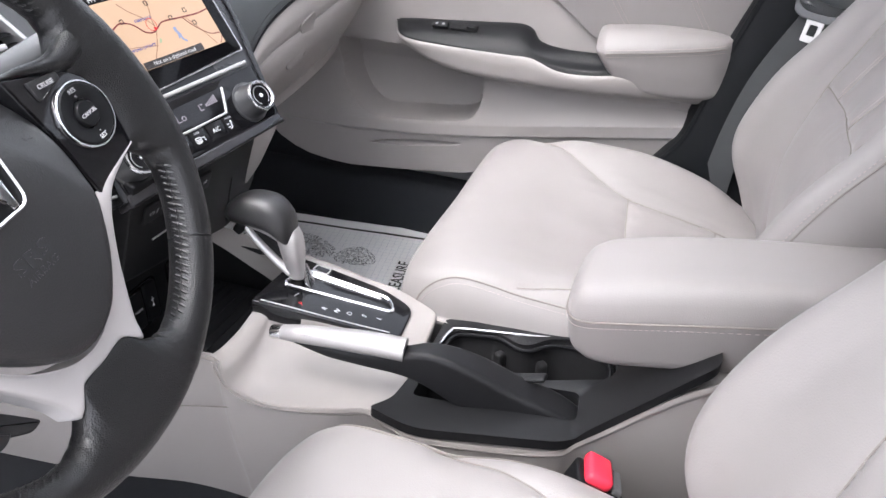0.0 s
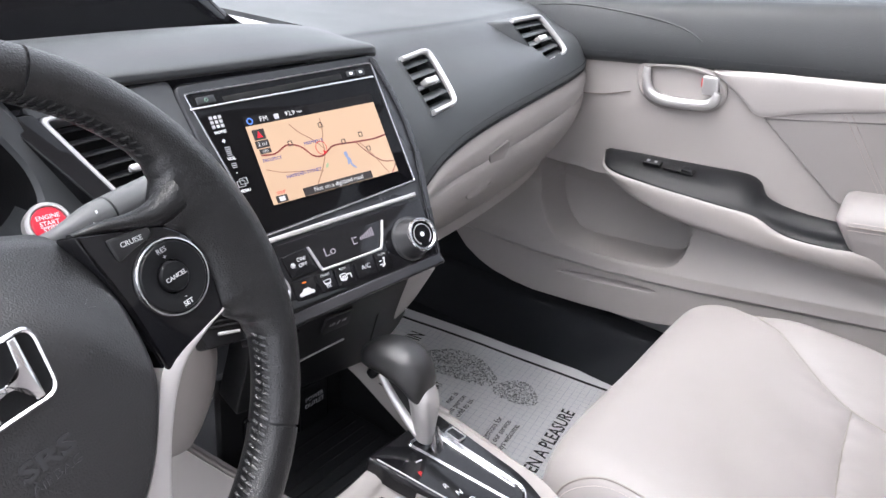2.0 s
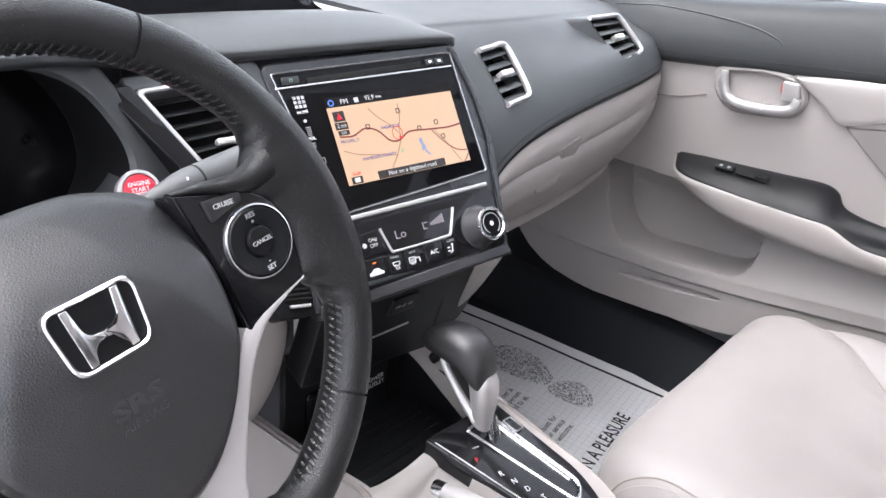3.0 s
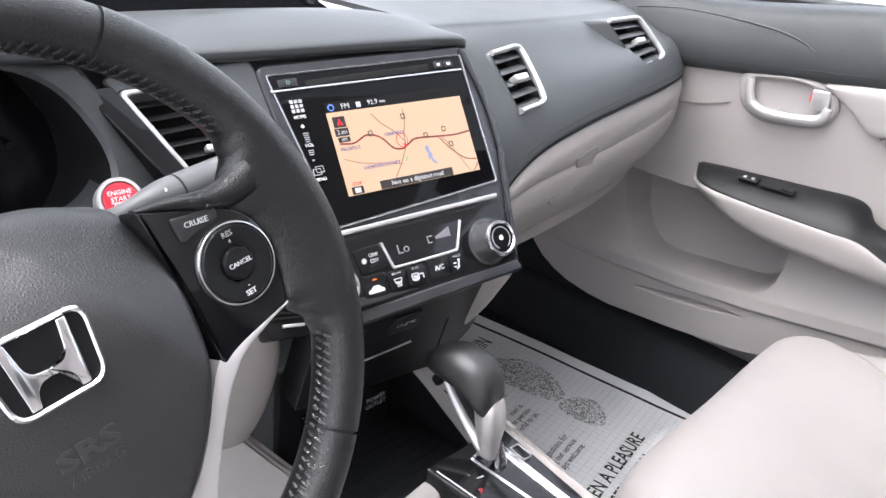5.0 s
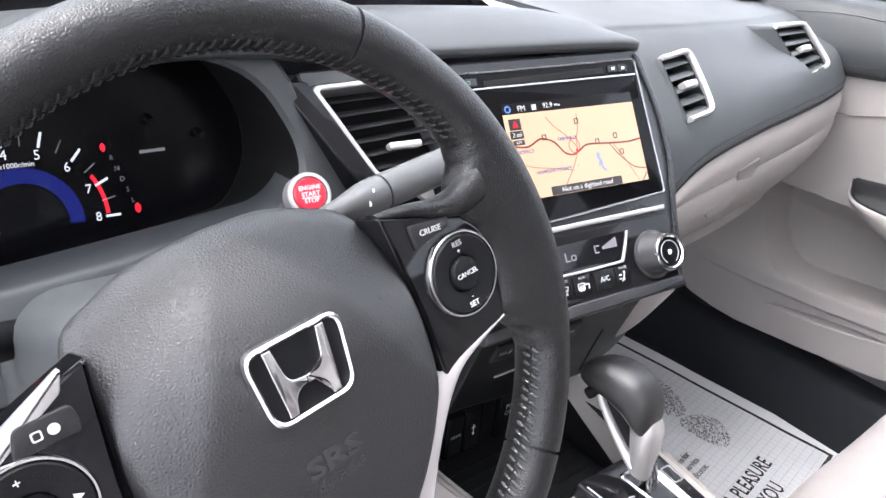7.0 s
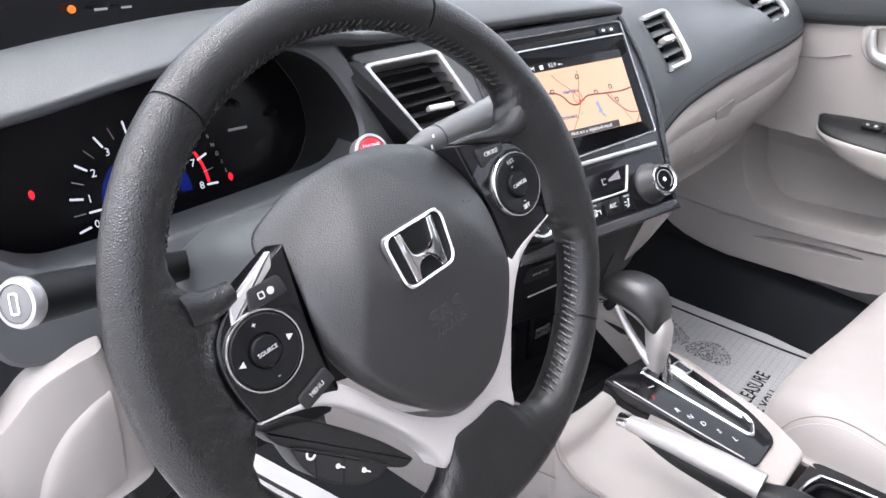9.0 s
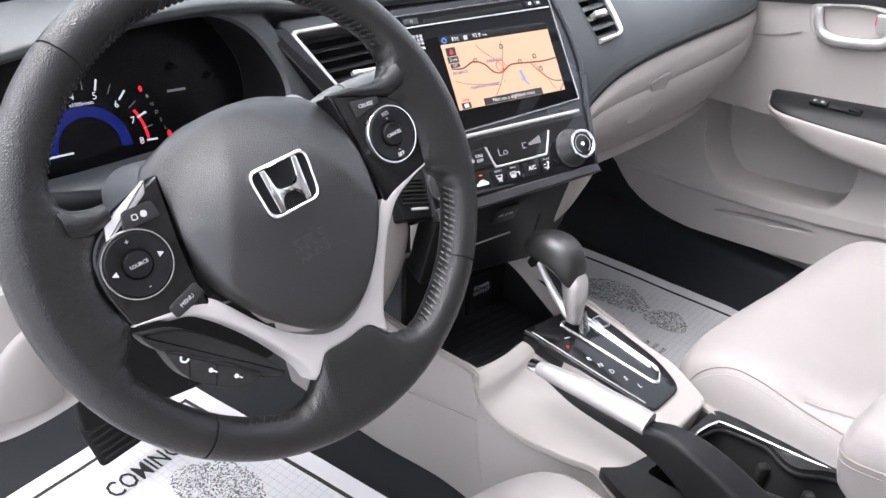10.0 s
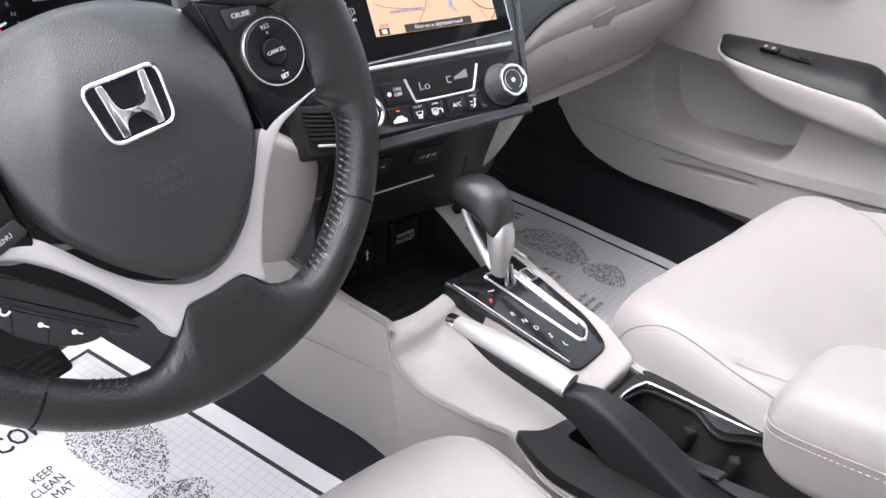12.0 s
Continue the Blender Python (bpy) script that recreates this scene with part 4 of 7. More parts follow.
for u, txt, w in ((-0.0400, "FRONT", 0.018), (-0.0190, "REAR", 0.020), (0.0075, "A/C", 0.024), (0.0300, "MODE", 0.018)):
    k = part("climate_key", moved(rbox(w, 0.0185, 0.002, 0.0008), u, -0.0520, 0.0040), KEY_BLACK, clim, matrix=S)
    if txt == "A/C":
        words(txt, 0.0068, on_stack(u, -0.0515, 0.0051), SOFT_PRINT, k)
    elif txt == "MODE":
        words(txt, 0.0033, on_stack(u, -0.0452, 0.0051), GREY_PRINT, k)
        part("key_mark", join(moved(lathe([(0.0013, 0), (0.0013, 0.0003), (0, 0.0003)], 10), u + 0.0010, -0.0495, 0.0051), moved(rbox(0.0013, 0.0055, 0.0003, 0), u, -0.0535, 0.0052, 0, 0, -18), moved(rbox(0.0045, 0.0012, 0.0003, 0), u - 0.0012, -0.0565, 0.0052, 0, 0, 25), moved(rbox(0.0034, 0.0011, 0.0003, 0), u - 0.0040, -0.0515, 0.0052), moved(rbox(0.0034, 0.0011, 0.0003, 0), u - 0.0042, -0.0550, 0.0052)), SOFT_PRINT, k, smooth=False, matrix=S)
    elif txt == "REAR":
        words(txt, 0.0033, on_stack(u, -0.0455, 0.0051), GREY_PRINT, k)
        part("key_mark", join(frame_ring(rounded([(u - 0.0060, -0.0565), (u + 0.0020, -0.0565), (u + 0.0020, -0.0500), (u - 0.0060, -0.0500)], 0.0012, 2), rounded([(u - 0.0050, -0.0556), (u + 0.0010, -0.0556), (u + 0.0010, -0.0509), (u - 0.0050, -0.0509)], 0.0008, 2), 0.0050, 0.0054, 0.0001), moved(rbox(0.0050, 0.0012, 0.0003, 0), u + 0.0045, -0.0520, 0.0052), moved(rbox(0.0012, 0.0045, 0.0003, 0), u + 0.0066, -0.0540, 0.0052), *[moved(rbox(0.0008, 0.0056, 0.0003, 0), u - 0.002 + d, -0.0548, 0.0053) for d in (-0.0016, 0, 0.0016)]), SOFT_PRINT, k, smooth=False, matrix=S)
    else:
        words(txt, 0.0033, on_stack(u, -0.0455, 0.0051), GREY_PRINT, k)
        part("key_mark", join(frame_ring(rounded([(u - 0.0046, -0.0500), (u + 0.0046, -0.0500), (u + 0.0034, -0.0545), (u - 0.0034, -0.0545)], 0.0008, 2), rounded([(u - 0.0035, -0.0508), (u + 0.0035, -0.0508), (u + 0.0026, -0.0537), (u - 0.0026, -0.0537)], 0.0006, 2), 0.0050, 0.0054, 0.0001), *[moved(rbox(0.0008, 0.0052, 0.0003, 0), u + d, -0.0555, 0.0053, 0, 0, 8) for d in (-0.0018, 0, 0.0018)]), SOFT_PRINT, k, smooth=False, matrix=S)
STEEL_GREY = material("dark_knob_plastic", (0.045, 0.046, 0.048), 0.30, metal=0.4, vary=0.05)
for u, v in ((0.0725, -0.0400), (-0.1080, -0.0440)):
    K = on_stack(u, v, 0.003)
    kb = part("climate_knob", lathe([(0.0236, 0), (0.0236, 0.0020), (0.0215, 0.0030), (0.0210, 0.0045), (0.0196, 0.0060), (0.0178, 0.0215), (0.0165, 0.0230)], 56), STEEL_GREY, clim, "dark knob with a silver rim", matrix=K)
    part("knob_rim", lathe([(0.0176, 0.0205), (0.0179, 0.0232), (0.0170, 0.0250), (0.0152, 0.0250), (0.0140, 0.0235), (0.0140, 0.0200)], 56), CHROME, kb, "silver knob rim", matrix=K)
    part("knob_face", lathe([(0.0142, 0.0210), (0.0139, 0.0228), (0.0, 0.0228)], 40), GLOSS, kb, matrix=K)
    part("knob_mark", join(*[moved(rbox(0.0050, 0.0013, 0.0004, 0), 0, 0, 0.0230, 0, 0, a) for a in (0, 60, 120)]), WHITE, kb, smooth=False, matrix=K)
    part("knob_scale", tube([(0.0108 * math.cos(radians(a)), 0.0108 * math.sin(radians(a)), 0.0229) for a in range(-60, 241, 15)], 0.0005, 5), GREY_PRINT, kb, matrix=K)
# satin chin of the climate panel
CHIN = material("dark_chrome_lip", (0.050, 0.050, 0.054), 0.24, metal=0.6, vary=0.06)
part("chin", prism(rounded([(-0.130, -0.0690), (0.1035, -0.0650), (0.1075, -0.0770), (-0.132, -0.0830)], 0.003), -0.02, 0.0052, 0.0025), CHIN, stack, "dark reflective lower lip", matrix=S)
# lower cover with the seat heater switches
Lm = in_plane((0.0, 0.118, 0.468), (1, -0.08, 0), (0, -0.347, 0.938))
lowp = part("lower_cover", prism(rounded([(-0.110, 0.01, 0.004), (0.105, 0.01, 0.004), (0.120, -0.10, 0.02), (0.085, -0.150, 0.01), (-0.105, -0.128, 0.006)], n=4), -0.03, 0.0, 0.002), DARK, stack, "dark lower cover", matrix=Lm)
for x in (-0.004, -0.072):
    h = part("heater_switch", moved(rbox(0.036, 0.024, 0.005, 0.0015), x, -0.036, 0.001), TRAY, lowp, matrix=Lm)
    words("LO", 0.0058, Lm @ Matrix.Translation((x - 0.0080, -0.036, 0.0036)), GREY_PRINT, h)
    words("HI", 0.0058, Lm @ Matrix.Translation((x + 0.0080, -0.036, 0.0036)), GREY_PRINT, h)
    part("seat_mark", moved(rbox(0.0013, 0.0058, 0.0003, 0), x, -0.036, 0.0037, 0, 0, -20), GREY_PRINT, h, smooth=False, matrix=Lm)
part("chrome_line", moved(rbox(0.088, 0.0014, 0.002, 0.0004), -0.024, -0.0795, 0.0008, 0, 0, 3), SATIN, lowp, matrix=Lm)
part("cover_gap", tube([Lm @ Vector(p) for p in ((0.064, -0.060, 0.0), (0.068, -0.090, 0.0), (0.076, -0.135, 0.0))], 0.0012, 6, n=10), RUBBER, lowp)
# storage nook with its sockets
nook = part("storage_nook", slab(-0.086, 0.215, 0.20, 0.098, 0.225, 0.36, 0.001), TRAY, stack, "black storage nook")
part("nook_side", slab(0.0955, 0.066, 0.226, 0.0985, 0.214, 0.296, 0.001), TRAY, nook)
part("nook_floor", slab(-0.083, 0.046, 0.228, 0.092, 0.213, 0.235, 0.001), TRAY, nook)
for x, z, w, h, txt in ((0.045, 0.262, 0.044, 0.062, "POWER\nOUTLET"), (-0.0185, 0.266, 0.022, 0.052, ""), (-0.044, 0.266, 0.022, 0.052, "HDMI")):
    N = in_plane((x, 0.213, z), (1, 0, 0), (0, 0.05, 1))
    c = part("socket_cover", prism(rounded([(-w / 2, -h / 2), (w / 2, -h / 2), (w / 2, h / 2), (-w / 2, h / 2)], 0.004), 0, 0.005, 0.0015), DARK, nook, "black socket cover", matrix=N)
    part("socket_frame", frame_ring(rounded([(-w / 2 - 0.003, -h / 2 - 0.003), (w / 2 + 0.003, -h / 2 - 0.003), (w / 2 + 0.003, h / 2 + 0.003), (-w / 2 - 0.003, h / 2 + 0.003)], 0.005), rounded([(-w / 2 - 0.0008, -h / 2 - 0.0008), (w / 2 + 0.0008, -h / 2 - 0.0008), (w / 2 + 0.0008, h / 2 + 0.0008), (-w / 2 - 0.0008, h / 2 + 0.0008)], 0.004), -0.001, 0.0030, 0.0008), KEY_BLACK, c, matrix=N)
    if txt:
        words(txt, 0.0085 if w > 0.03 else 0.0055, N @ Matrix.Translation((0, 0.008 if w > 0.03 else 0, 0.0052)), GREY_PRINT, c)
    else:
        part("socket_mark", join(moved(rbox(0.0010, 0.012, 0.0004, 0), 0, 0, 0.0053), moved(rbox(0.006, 0.0010, 0.0004, 0), 0, 0.002, 0.0053), moved(lathe([(0.0016, 0), (0.0016, 0.0005), (0, 0.0005)], 12), 0, -0.006, 0.0052)), WHITE, c, smooth=False, matrix=N)
for k in range(9):
    part("nook_rib", slab(-0.076, 0.075 + 0.014 * k, 0.235, 0.08, 0.078 + 0.014 * k, 0.2365, 0), TRAY, nook)
# slotted cabin sensor panel beside the driver's knob
sp_ = part("slotted_panel", prism(rounded([(-0.172, -0.020), (-0.118, -0.026), (-0.100, -0.078), (-0.168, -0.072)], 0.005), -0.03, -0.004, 0.002), DARK, stack, matrix=S)
for k in range(7):
    part("slot_bar", moved(rbox(0.030, 0.0022, 0.004, 0.0005), -0.148, -0.030 - 0.0045 * k, -0.003, 0, 0, -10), RUBBER, sp_, matrix=S)
part("slot_tab", moved(rbox(0.020, 0.003, 0.004, 0.001), -0.146, -0.0640, -0.002, 0, 0, -10), SATIN, sp_, matrix=S)
# beige wing from the stack down to the console
rows = []
for p in ((0.112, 0.092, 0.468), (0.112, 0.102, 0.448), (0.113, 0.122, 0.412), (0.114, 0.150, 0.375), (0.116, 0.20, 0.32), (0.118, 0.26, 0.27)):
    rows.append([(p[0] - 0.020, p[1] + 0.016, p[2] + 0.010), (p[0] - 0.012, p[1], p[2]), (p[0], p[1] + 0.004, p[2] + 0.003), (p[0] + 0.006, p[1] + 0.022, p[2] + 0.014), (p[0] + 0.006, p[1] + 0.10, p[2] + 0.05)])
part("side_wing", surf(rows, 16, 30, 0.004), BEIGE, stack, "beige side wing")


# ---- steering wheel ----
TURNED = 11.0
Wm = Matrix.Translation((-0.3662, 0.0115, 0.5897)) @ pose(0, 0, 0, 65.8) @ pose(0, 0, 0, 0, 0, TURNED)


def on_wheel(x, y, z=0.0, rz=0.0):
    return Wm @ pose(x, y, z, 0, 0, rz)


wheel = thing("steering_wheel", (-0.366, 0.0115, 0.59), "black leather steering wheel with silver spokes", "steering wheel")
RIM = 0.1665


def rim_point(deg, r=RIM, z=0.0):
    a = radians(deg)
    return (r * math.cos(a), r * math.sin(a), z)


# leather rim in four pieces that meet at stitched seams; it widens inwards at the two thumb rests and at the lower spoke
THUMB = ((-21, 0.0), (-17, 0.004), (-13, 0.015), (-9, 0.022), (-3, 0.0185), (4, 0.0175), (11, 0.0205), (16, 0.0265), (19.5, 0.0275), (22.5, 0.018), (25.5, 0.006), (29, 0.0015), (33, 0.0))
FOOT = ((0, 0.0405), (6, 0.0398), (10.5, 0.0388), (12.3, 0.0365), (13.6, 0.0275), (15.2, 0.0190), (17.2, 0.0125), (19.5, 0.0070), (23, 0.0022), (28, 0.0))


def stepped(table, v):
    """A smooth curve through (v, value) pairs with v rising."""
    if v <= table[0][0]:
        return table[0][1]
    for (a, p), (b, q) in zip(table, table[1:]):
        if v <= b:
            t = (v - a) / (b - a)
            return p + (q - p) * t * t * (3 - 2 * t)
    return table[-1][1]


def widening(deg):
    """How far the leather reaches in from the rim's own inner edge at an angle of the wheel."""
    d = (deg + 180) % 360 - 180
    side = d if abs(d) < 90 else (180 - d if d > 0 else -180 - d)
    foot = abs((deg + 90 + 180) % 360 - 180)
    return stepped(THUMB, side) + stepped(FOOT, foot)


def rim_section(deg, q, count=36):
    """One cross-section of the rim: round, or drawn out inwards to a flat-faced grip with gathered folds where it narrows."""
    e = widening(deg)
    slope = abs(widening(deg + 1.2) - widening(deg - 1.2)) / 0.012
    k = min(1.0, e / 0.020)
    out = []
    for j in range(count):
        a = 2 * math.pi * j / count
        u, v = math.cos(a), math.sin(a)
        rad, z = u * q, v * q * 1.06
        if u < 0:
            flat = math.copysign(abs(v) ** (1 - 0.45 * k), v)
            rad = u * (q * (1 - 0.07 * (1 - k)) + e)
            z = flat * q * 1.06 * (1 - 0.30 * k * (-u) ** 0.8)
        fold = noise.noise(Vector((deg * 0.9, j * 0.16, 2.0))) * 0.0013 * min(1, slope) + noise.noise(Vector((deg * 0.35, j * 0.5, 7.0))) * 0.00025
        p = Vector(rim_point(deg, RIM + rad * (1 + fold * 14), z * (1 + fold * 30)))
        out.append(p)
    return out


for a, b in ((-41, 57), (57, 122), (122, 224), (224, 319)):
    k = int((b - a) * 1.6)
    secs = [rim_section(a + 0.30 + (b - a - 0.6) * i / k, 0.0160 if a != 57 else 0.0157) for i in range(k + 1)]
    part("rim_cover", loft(secs), BLACK_LEATHER, wheel, matrix=Wm)
core = tube([rim_point(360 * i / 96) for i in range(96)], 0.0148, 14, closed=True, up=(0, 0, 1))
part("rim_core", core, BLACK_THREAD, wheel, matrix=Wm)
# laced tucks along the inner edge of the rim, facing the driver
bm = bmesh.new()
for i in range(190):
    a = 360 * i / 190
    if widening(a) > 0.003 or 158 < a < 232:
        continue
    thread = 0.0011 if a > 270 else 0.0007
    for d0, r0, z0, r1, z1, w in ((0.0, 0.0116, 0.0098, 0.0142, 0.0062, thread), (0.95, 0.0148, 0.0050, 0.0153, 0.0008, thread)):
        p0, p2 = Vector(rim_point(a + d0 - 0.4, RIM - r0, z0)), Vector(rim_point(a + d0 + 0.4, RIM - r1, z1))
        mid = (p0 + p2) / 2
        out = (mid - Vector(rim_point(a + d0))).normalized() * 0.0007
        bm = join(bm, tube([p0, mid + out, p2], w, 5))
tagged(part("lacing", bm, KNOB_LEATHER, wheel, matrix=Wm), kind="stuff")

hub_half = [(0.0, 0.079), (0.035, 0.076), (0.074, 0.060), (0.079, 0.030), (0.078, 0.0), (0.072, -0.030), (0.049, -0.066), (0.023, -0.091), (0.0, -0.098)]
hub_line = rounded([(x, y, 0.018 if 0.05 > y > -0.09 else 0.012) for x, y in hub_half] + [(-x, y, 0.018 if 0.05 > y > -0.09 else 0.012) for x, y in hub_half[-2:0:-1]], n=4)
hub_out = [((1 - f) * p[0] + f * q[0], (1 - f) * p[1] + f * q[1]) for p, q in zip(hub_line, hub_line[1:] + hub_line[:1]) for f in (0, 0.5)]


def hub_z(x, y):
    """The cover's dome: highest under the badge, falling back to its top and sides."""
    edge = abs(x) * 0.88 + y * 0.47 - 0.0440
    fall = 0.5 * (edge + math.sqrt(edge * edge + 0.0022 ** 2))
    return 0.0265 - 0.9 * x * x - 6.3 * max(0, y) ** 2 - 0.6 * min(0, y + 0.02) ** 2 - 0.34 * fall


hub = bmesh.new()
rings = [[hub.verts.new((x * k, y * k, min(z, hub_z(x, y) - 0.012 + (z - 0.002)))) for x, y in hub_out] for z, k in ((-0.03, 0.78), (-0.008, 0.93), (0.002, 1.0))]
for k in [1.0, 0.985, 0.96, 0.93, 0.90] + [0.86 - 0.03 * i for i in range(28)]:
    drop = 0.0085 * max(0, (k - 0.90) / 0.10) ** 2.2
    rings.append([hub.verts.new((x * k, -0.005 + (y + 0.005) * k, hub_z(x * k, -0.005 + (y + 0.005) * k) - drop)) for x, y in hub_out])
for p, q in zip(rings, rings[1:]):
    for i in range(len(p)):
        hub.faces.new((p[i], p[(i + 1) % len(p)], q[(i + 1) % len(p)], q[i]))
hub.faces.new(rings[-1])
part("airbag_cover", hub, HUB, wheel, matrix=Wm)
# chrome badge: a framed bracket shape
badge_out = rounded([(-0.0285, 0.0125), (0.0285, 0.0125), (0.0245, -0.0225), (-0.0245, -0.0225)], 0.009, 5)
badge_in = rounded([(-0.0259, 0.0103), (0.0259, 0.0103), (0.0221, -0.0203), (-0.0221, -0.0203)], 0.007, 5)
BADGE = on_wheel(-0.0004, 0.0198, 0.0270) @ Matrix.Diagonal((0.86, 1.06, 1, 1))
badge = part("badge", frame_ring(badge_out, badge_in, -0.002, 0.0035, 0.0011), CHROME, wheel, "chrome framed badge", matrix=BADGE)
part("badge_back", prism(badge_in, -0.004, 0.0006), DARK, wheel, matrix=BADGE)
for s in (-1, 1):
    bar = rounded([(s * x, y, r) for x, y, r in ((0.0178, 0.0098, 0.0006), (0.0128, 0.0098, 0.0006), (0.0104, -0.0028, 0.004), (0.0075, -0.0058, 0.002), (0.0, -0.0066, 0.0001), (0.0, -0.0098, 0.0001), (0.0055, -0.0104, 0.002), (0.0088, -0.0132, 0.003), (0.0104, -0.0196, 0.0006), (0.0154, -0.0196, 0.0006))])
    part("badge_bar", prism(bar, -0.001, 0.0032, 0.0007), CHROME, badge, matrix=BADGE)
# embossed letters, coloured lighter than the cover for light on their edges
EMBOSS = material("highlit_cover_lettering", (0.034, 0.035, 0.037), 0.36, vary=0.1)
words("SRS", 0.0125, on_wheel(-0.0005, -0.0285, 0.0264), EMBOSS, wheel, stretch=1.5, depth=0.0007, bold=0.0003)
words("AIRBAG", 0.0066, on_wheel(-0.0005, -0.0380, 0.0262), EMBOSS, wheel, stretch=1.15, depth=0.0006)
for s in (-1, 1):
    mark = join(moved(prism(rounded([(-0.003, -0.0012), (0.0, -0.0012), (0.004, -0.003), (0.004, 0.003), (0.0, 0.0012), (-0.003, 0.0012)], 0.0004), 0, 0.0004), 0, 0, 0))
    slope = ((hub_z(0.057, 0.022) - hub_z(0.055, 0.022)) * 500 * s, (hub_z(0.056, 0.023) - hub_z(0.056, 0.021)) * 500)
    part("horn_mark", mark, HUB, wheel, matrix=Wm @ in_plane((s * 0.056, 0.022, hub_z(0.056, 0.022) - 0.0001), (1, 0, slope[0]), (0, 1, slope[1])))

for s in (-1, 1):
    # gloss-black switch panels
    pan = rounded([(s * 0.070, 0.056, 0.003), (s * 0.090, 0.0495, 0.01), (s * 0.117, 0.0405, 0.012), (s * 0.132, 0.026, 0.012), (s * 0.1345, 0.004, 0.02), (s * 0.129, -0.026, 0.006), (s * 0.078, -0.038, 0.004), (s * 0.078, 0.0, 0.02)], n=5)
    panel = part("switch_panel", prism(pan, -0.012, 0.009, 0.0025), GLOSS, wheel, matrix=Wm)
    at = on_wheel(s * 0.1085, 0.010, 0.009)
    part("switch_ring", lathe([(0.0232, -0.002), (0.0232, 0.0022), (0.0226, 0.003), (0.0217, 0.003), (0.0211, 0.002), (0.0211, -0.002)], 56), CHROME, panel, matrix=at)
    part("switch_dial", lathe([(0.0209, -0.001), (0.0209, 0.0026), (0.0200, 0.0036), (0.016, 0.0034), (0.0100, 0.0022), (0.0100, 0.0), (0, 0)], 48), DARK, panel, matrix=at)
    part("switch_button", lathe([(0.0091, 0), (0.0091, 0.0034), (0.0082, 0.0046), (0, 0.0050)], 36), DARK, panel, matrix=at)
    # leather arm that joins the panel to the rim
    secs = []
    for f in range(25):
        f = f / 24 if s > 0 else 0.55 + 0.45 * f / 24
        c = catmull([(0.071, 0.0555, 0.0040), (0.088, 0.0525, 0.0060), (0.106, 0.0475, 0.0068), (0.122, 0.0460, 0.0060), (0.136, 0.0500, 0.0050)], f)
        d = catmull([(0.0015, 0.004, 0), (0.0035, 0.0055, 0), (0.0055, 0.007, 0), (0.0085, 0.0085, 0), (0.0120, 0.0105, 0)], f)
        secs.append([(s * c.x, c.y + d.x * math.cos(q) + noise.noise(Vector((c.x * 420, q, s))) * 0.0004 * f, c.z + d.y * math.sin(q)) for q in (6.2832 * i / 20 for i in range(20))])
    part("thumb_rest", loft(secs), BLACK_LEATHER, wheel, matrix=Wm)
    # silver lower spokes
    sp = []
    for (ax, ay), (bx, by) in (((0.1275, -0.0232), (0.1292, -0.0246)), ((0.1060, -0.0262), (0.1110, -0.0304)), ((0.0880, -0.0290), (0.0936, -0.0376)), ((0.0770, -0.0330), (0.0815, -0.0480)), ((0.0690, -0.0430), (0.0705, -0.0605)), ((0.0560, -0.0625), (0.0580, -0.0780)), ((0.0430, -0.0785), (0.0462, -0.0990)), ((0.0300, -0.0895), (0.0392, -0.1140)), ((0.0170, -0.0975), (0.0350, -0.1270)), ((0.0080, -0.1005), (0.0225, -0.1140)), ((0.0, -0.1015), (0.0, -0.1140))):
        sp.append([(s * x, y, z) for x, y, z in ((ax, ay, -0.016), (ax, ay, 0.0055), (ax + (bx - ax) * 0.07, ay + (by - ay) * 0.07, 0.0082), (ax + (bx - ax) * 0.4, ay + (by - ay) * 0.4, 0.0092), (ax + (bx - ax) * 0.78, ay + (by - ay) * 0.78, 0.0086), (ax + (bx - ax) * 0.94, ay + (by - ay) * 0.94, 0.0062), (bx, by, 0.0020), (bx, by, -0.016))])
    part("spoke", surf(sp, 36, 60, 0.002), SPOKE, wheel, "satin silver spoke", matrix=Wm)
# handset switches under the driver's side spoke
pod = rounded([(-0.126, -0.034, 0.004), (-0.100, -0.043, 0.01), (-0.078, -0.067, 0.02), (-0.060, -0.090, 0.02), (-0.047, -0.112, 0.003), (-0.056, -0.113, 0.004), (-0.068, -0.103, 0.01), (-0.095, -0.080, 0.02), (-0.112, -0.058, 0.02), (-0.122, -0.046, 0.01)], n=4)
POD = material("grey_black_plastic", (0.017, 0.0172, 0.018), 0.42, grain=0.35, scale=900, vary=0.08, spec=0.4)
part("switch_pod", prism(pod, -0.026, -0.005, 0.002), POD, wheel, matrix=Wm)
keys = rounded([(-0.1175, -0.050, 0.003), (-0.109, -0.0560, 0.01), (-0.097, -0.0690, 0.02), (-0.079, -0.0865, 0.02), (-0.0655, -0.1010, 0.002), (-0.073, -0.1045, 0.004), (-0.087, -0.1010, 0.01), (-0.103, -0.0880, 0.02), (-0.115, -0.0710, 0.01)], n=4)
pod_p = part("switch_keys", prism(keys, -0.024, -0.0025, 0.0015), POD, wheel, matrix=Wm)
for (x0, y0), (x1, y1) in (((-0.1045, -0.0610), (-0.1115, -0.0775)), ((-0.0905, -0.0765), (-0.0985, -0.0915))):
    part("key_gap", tube([(x0, y0, -0.0024), (x1, y1, -0.0024)], 0.0004, 5), RUBBER, pod_p, matrix=Wm)
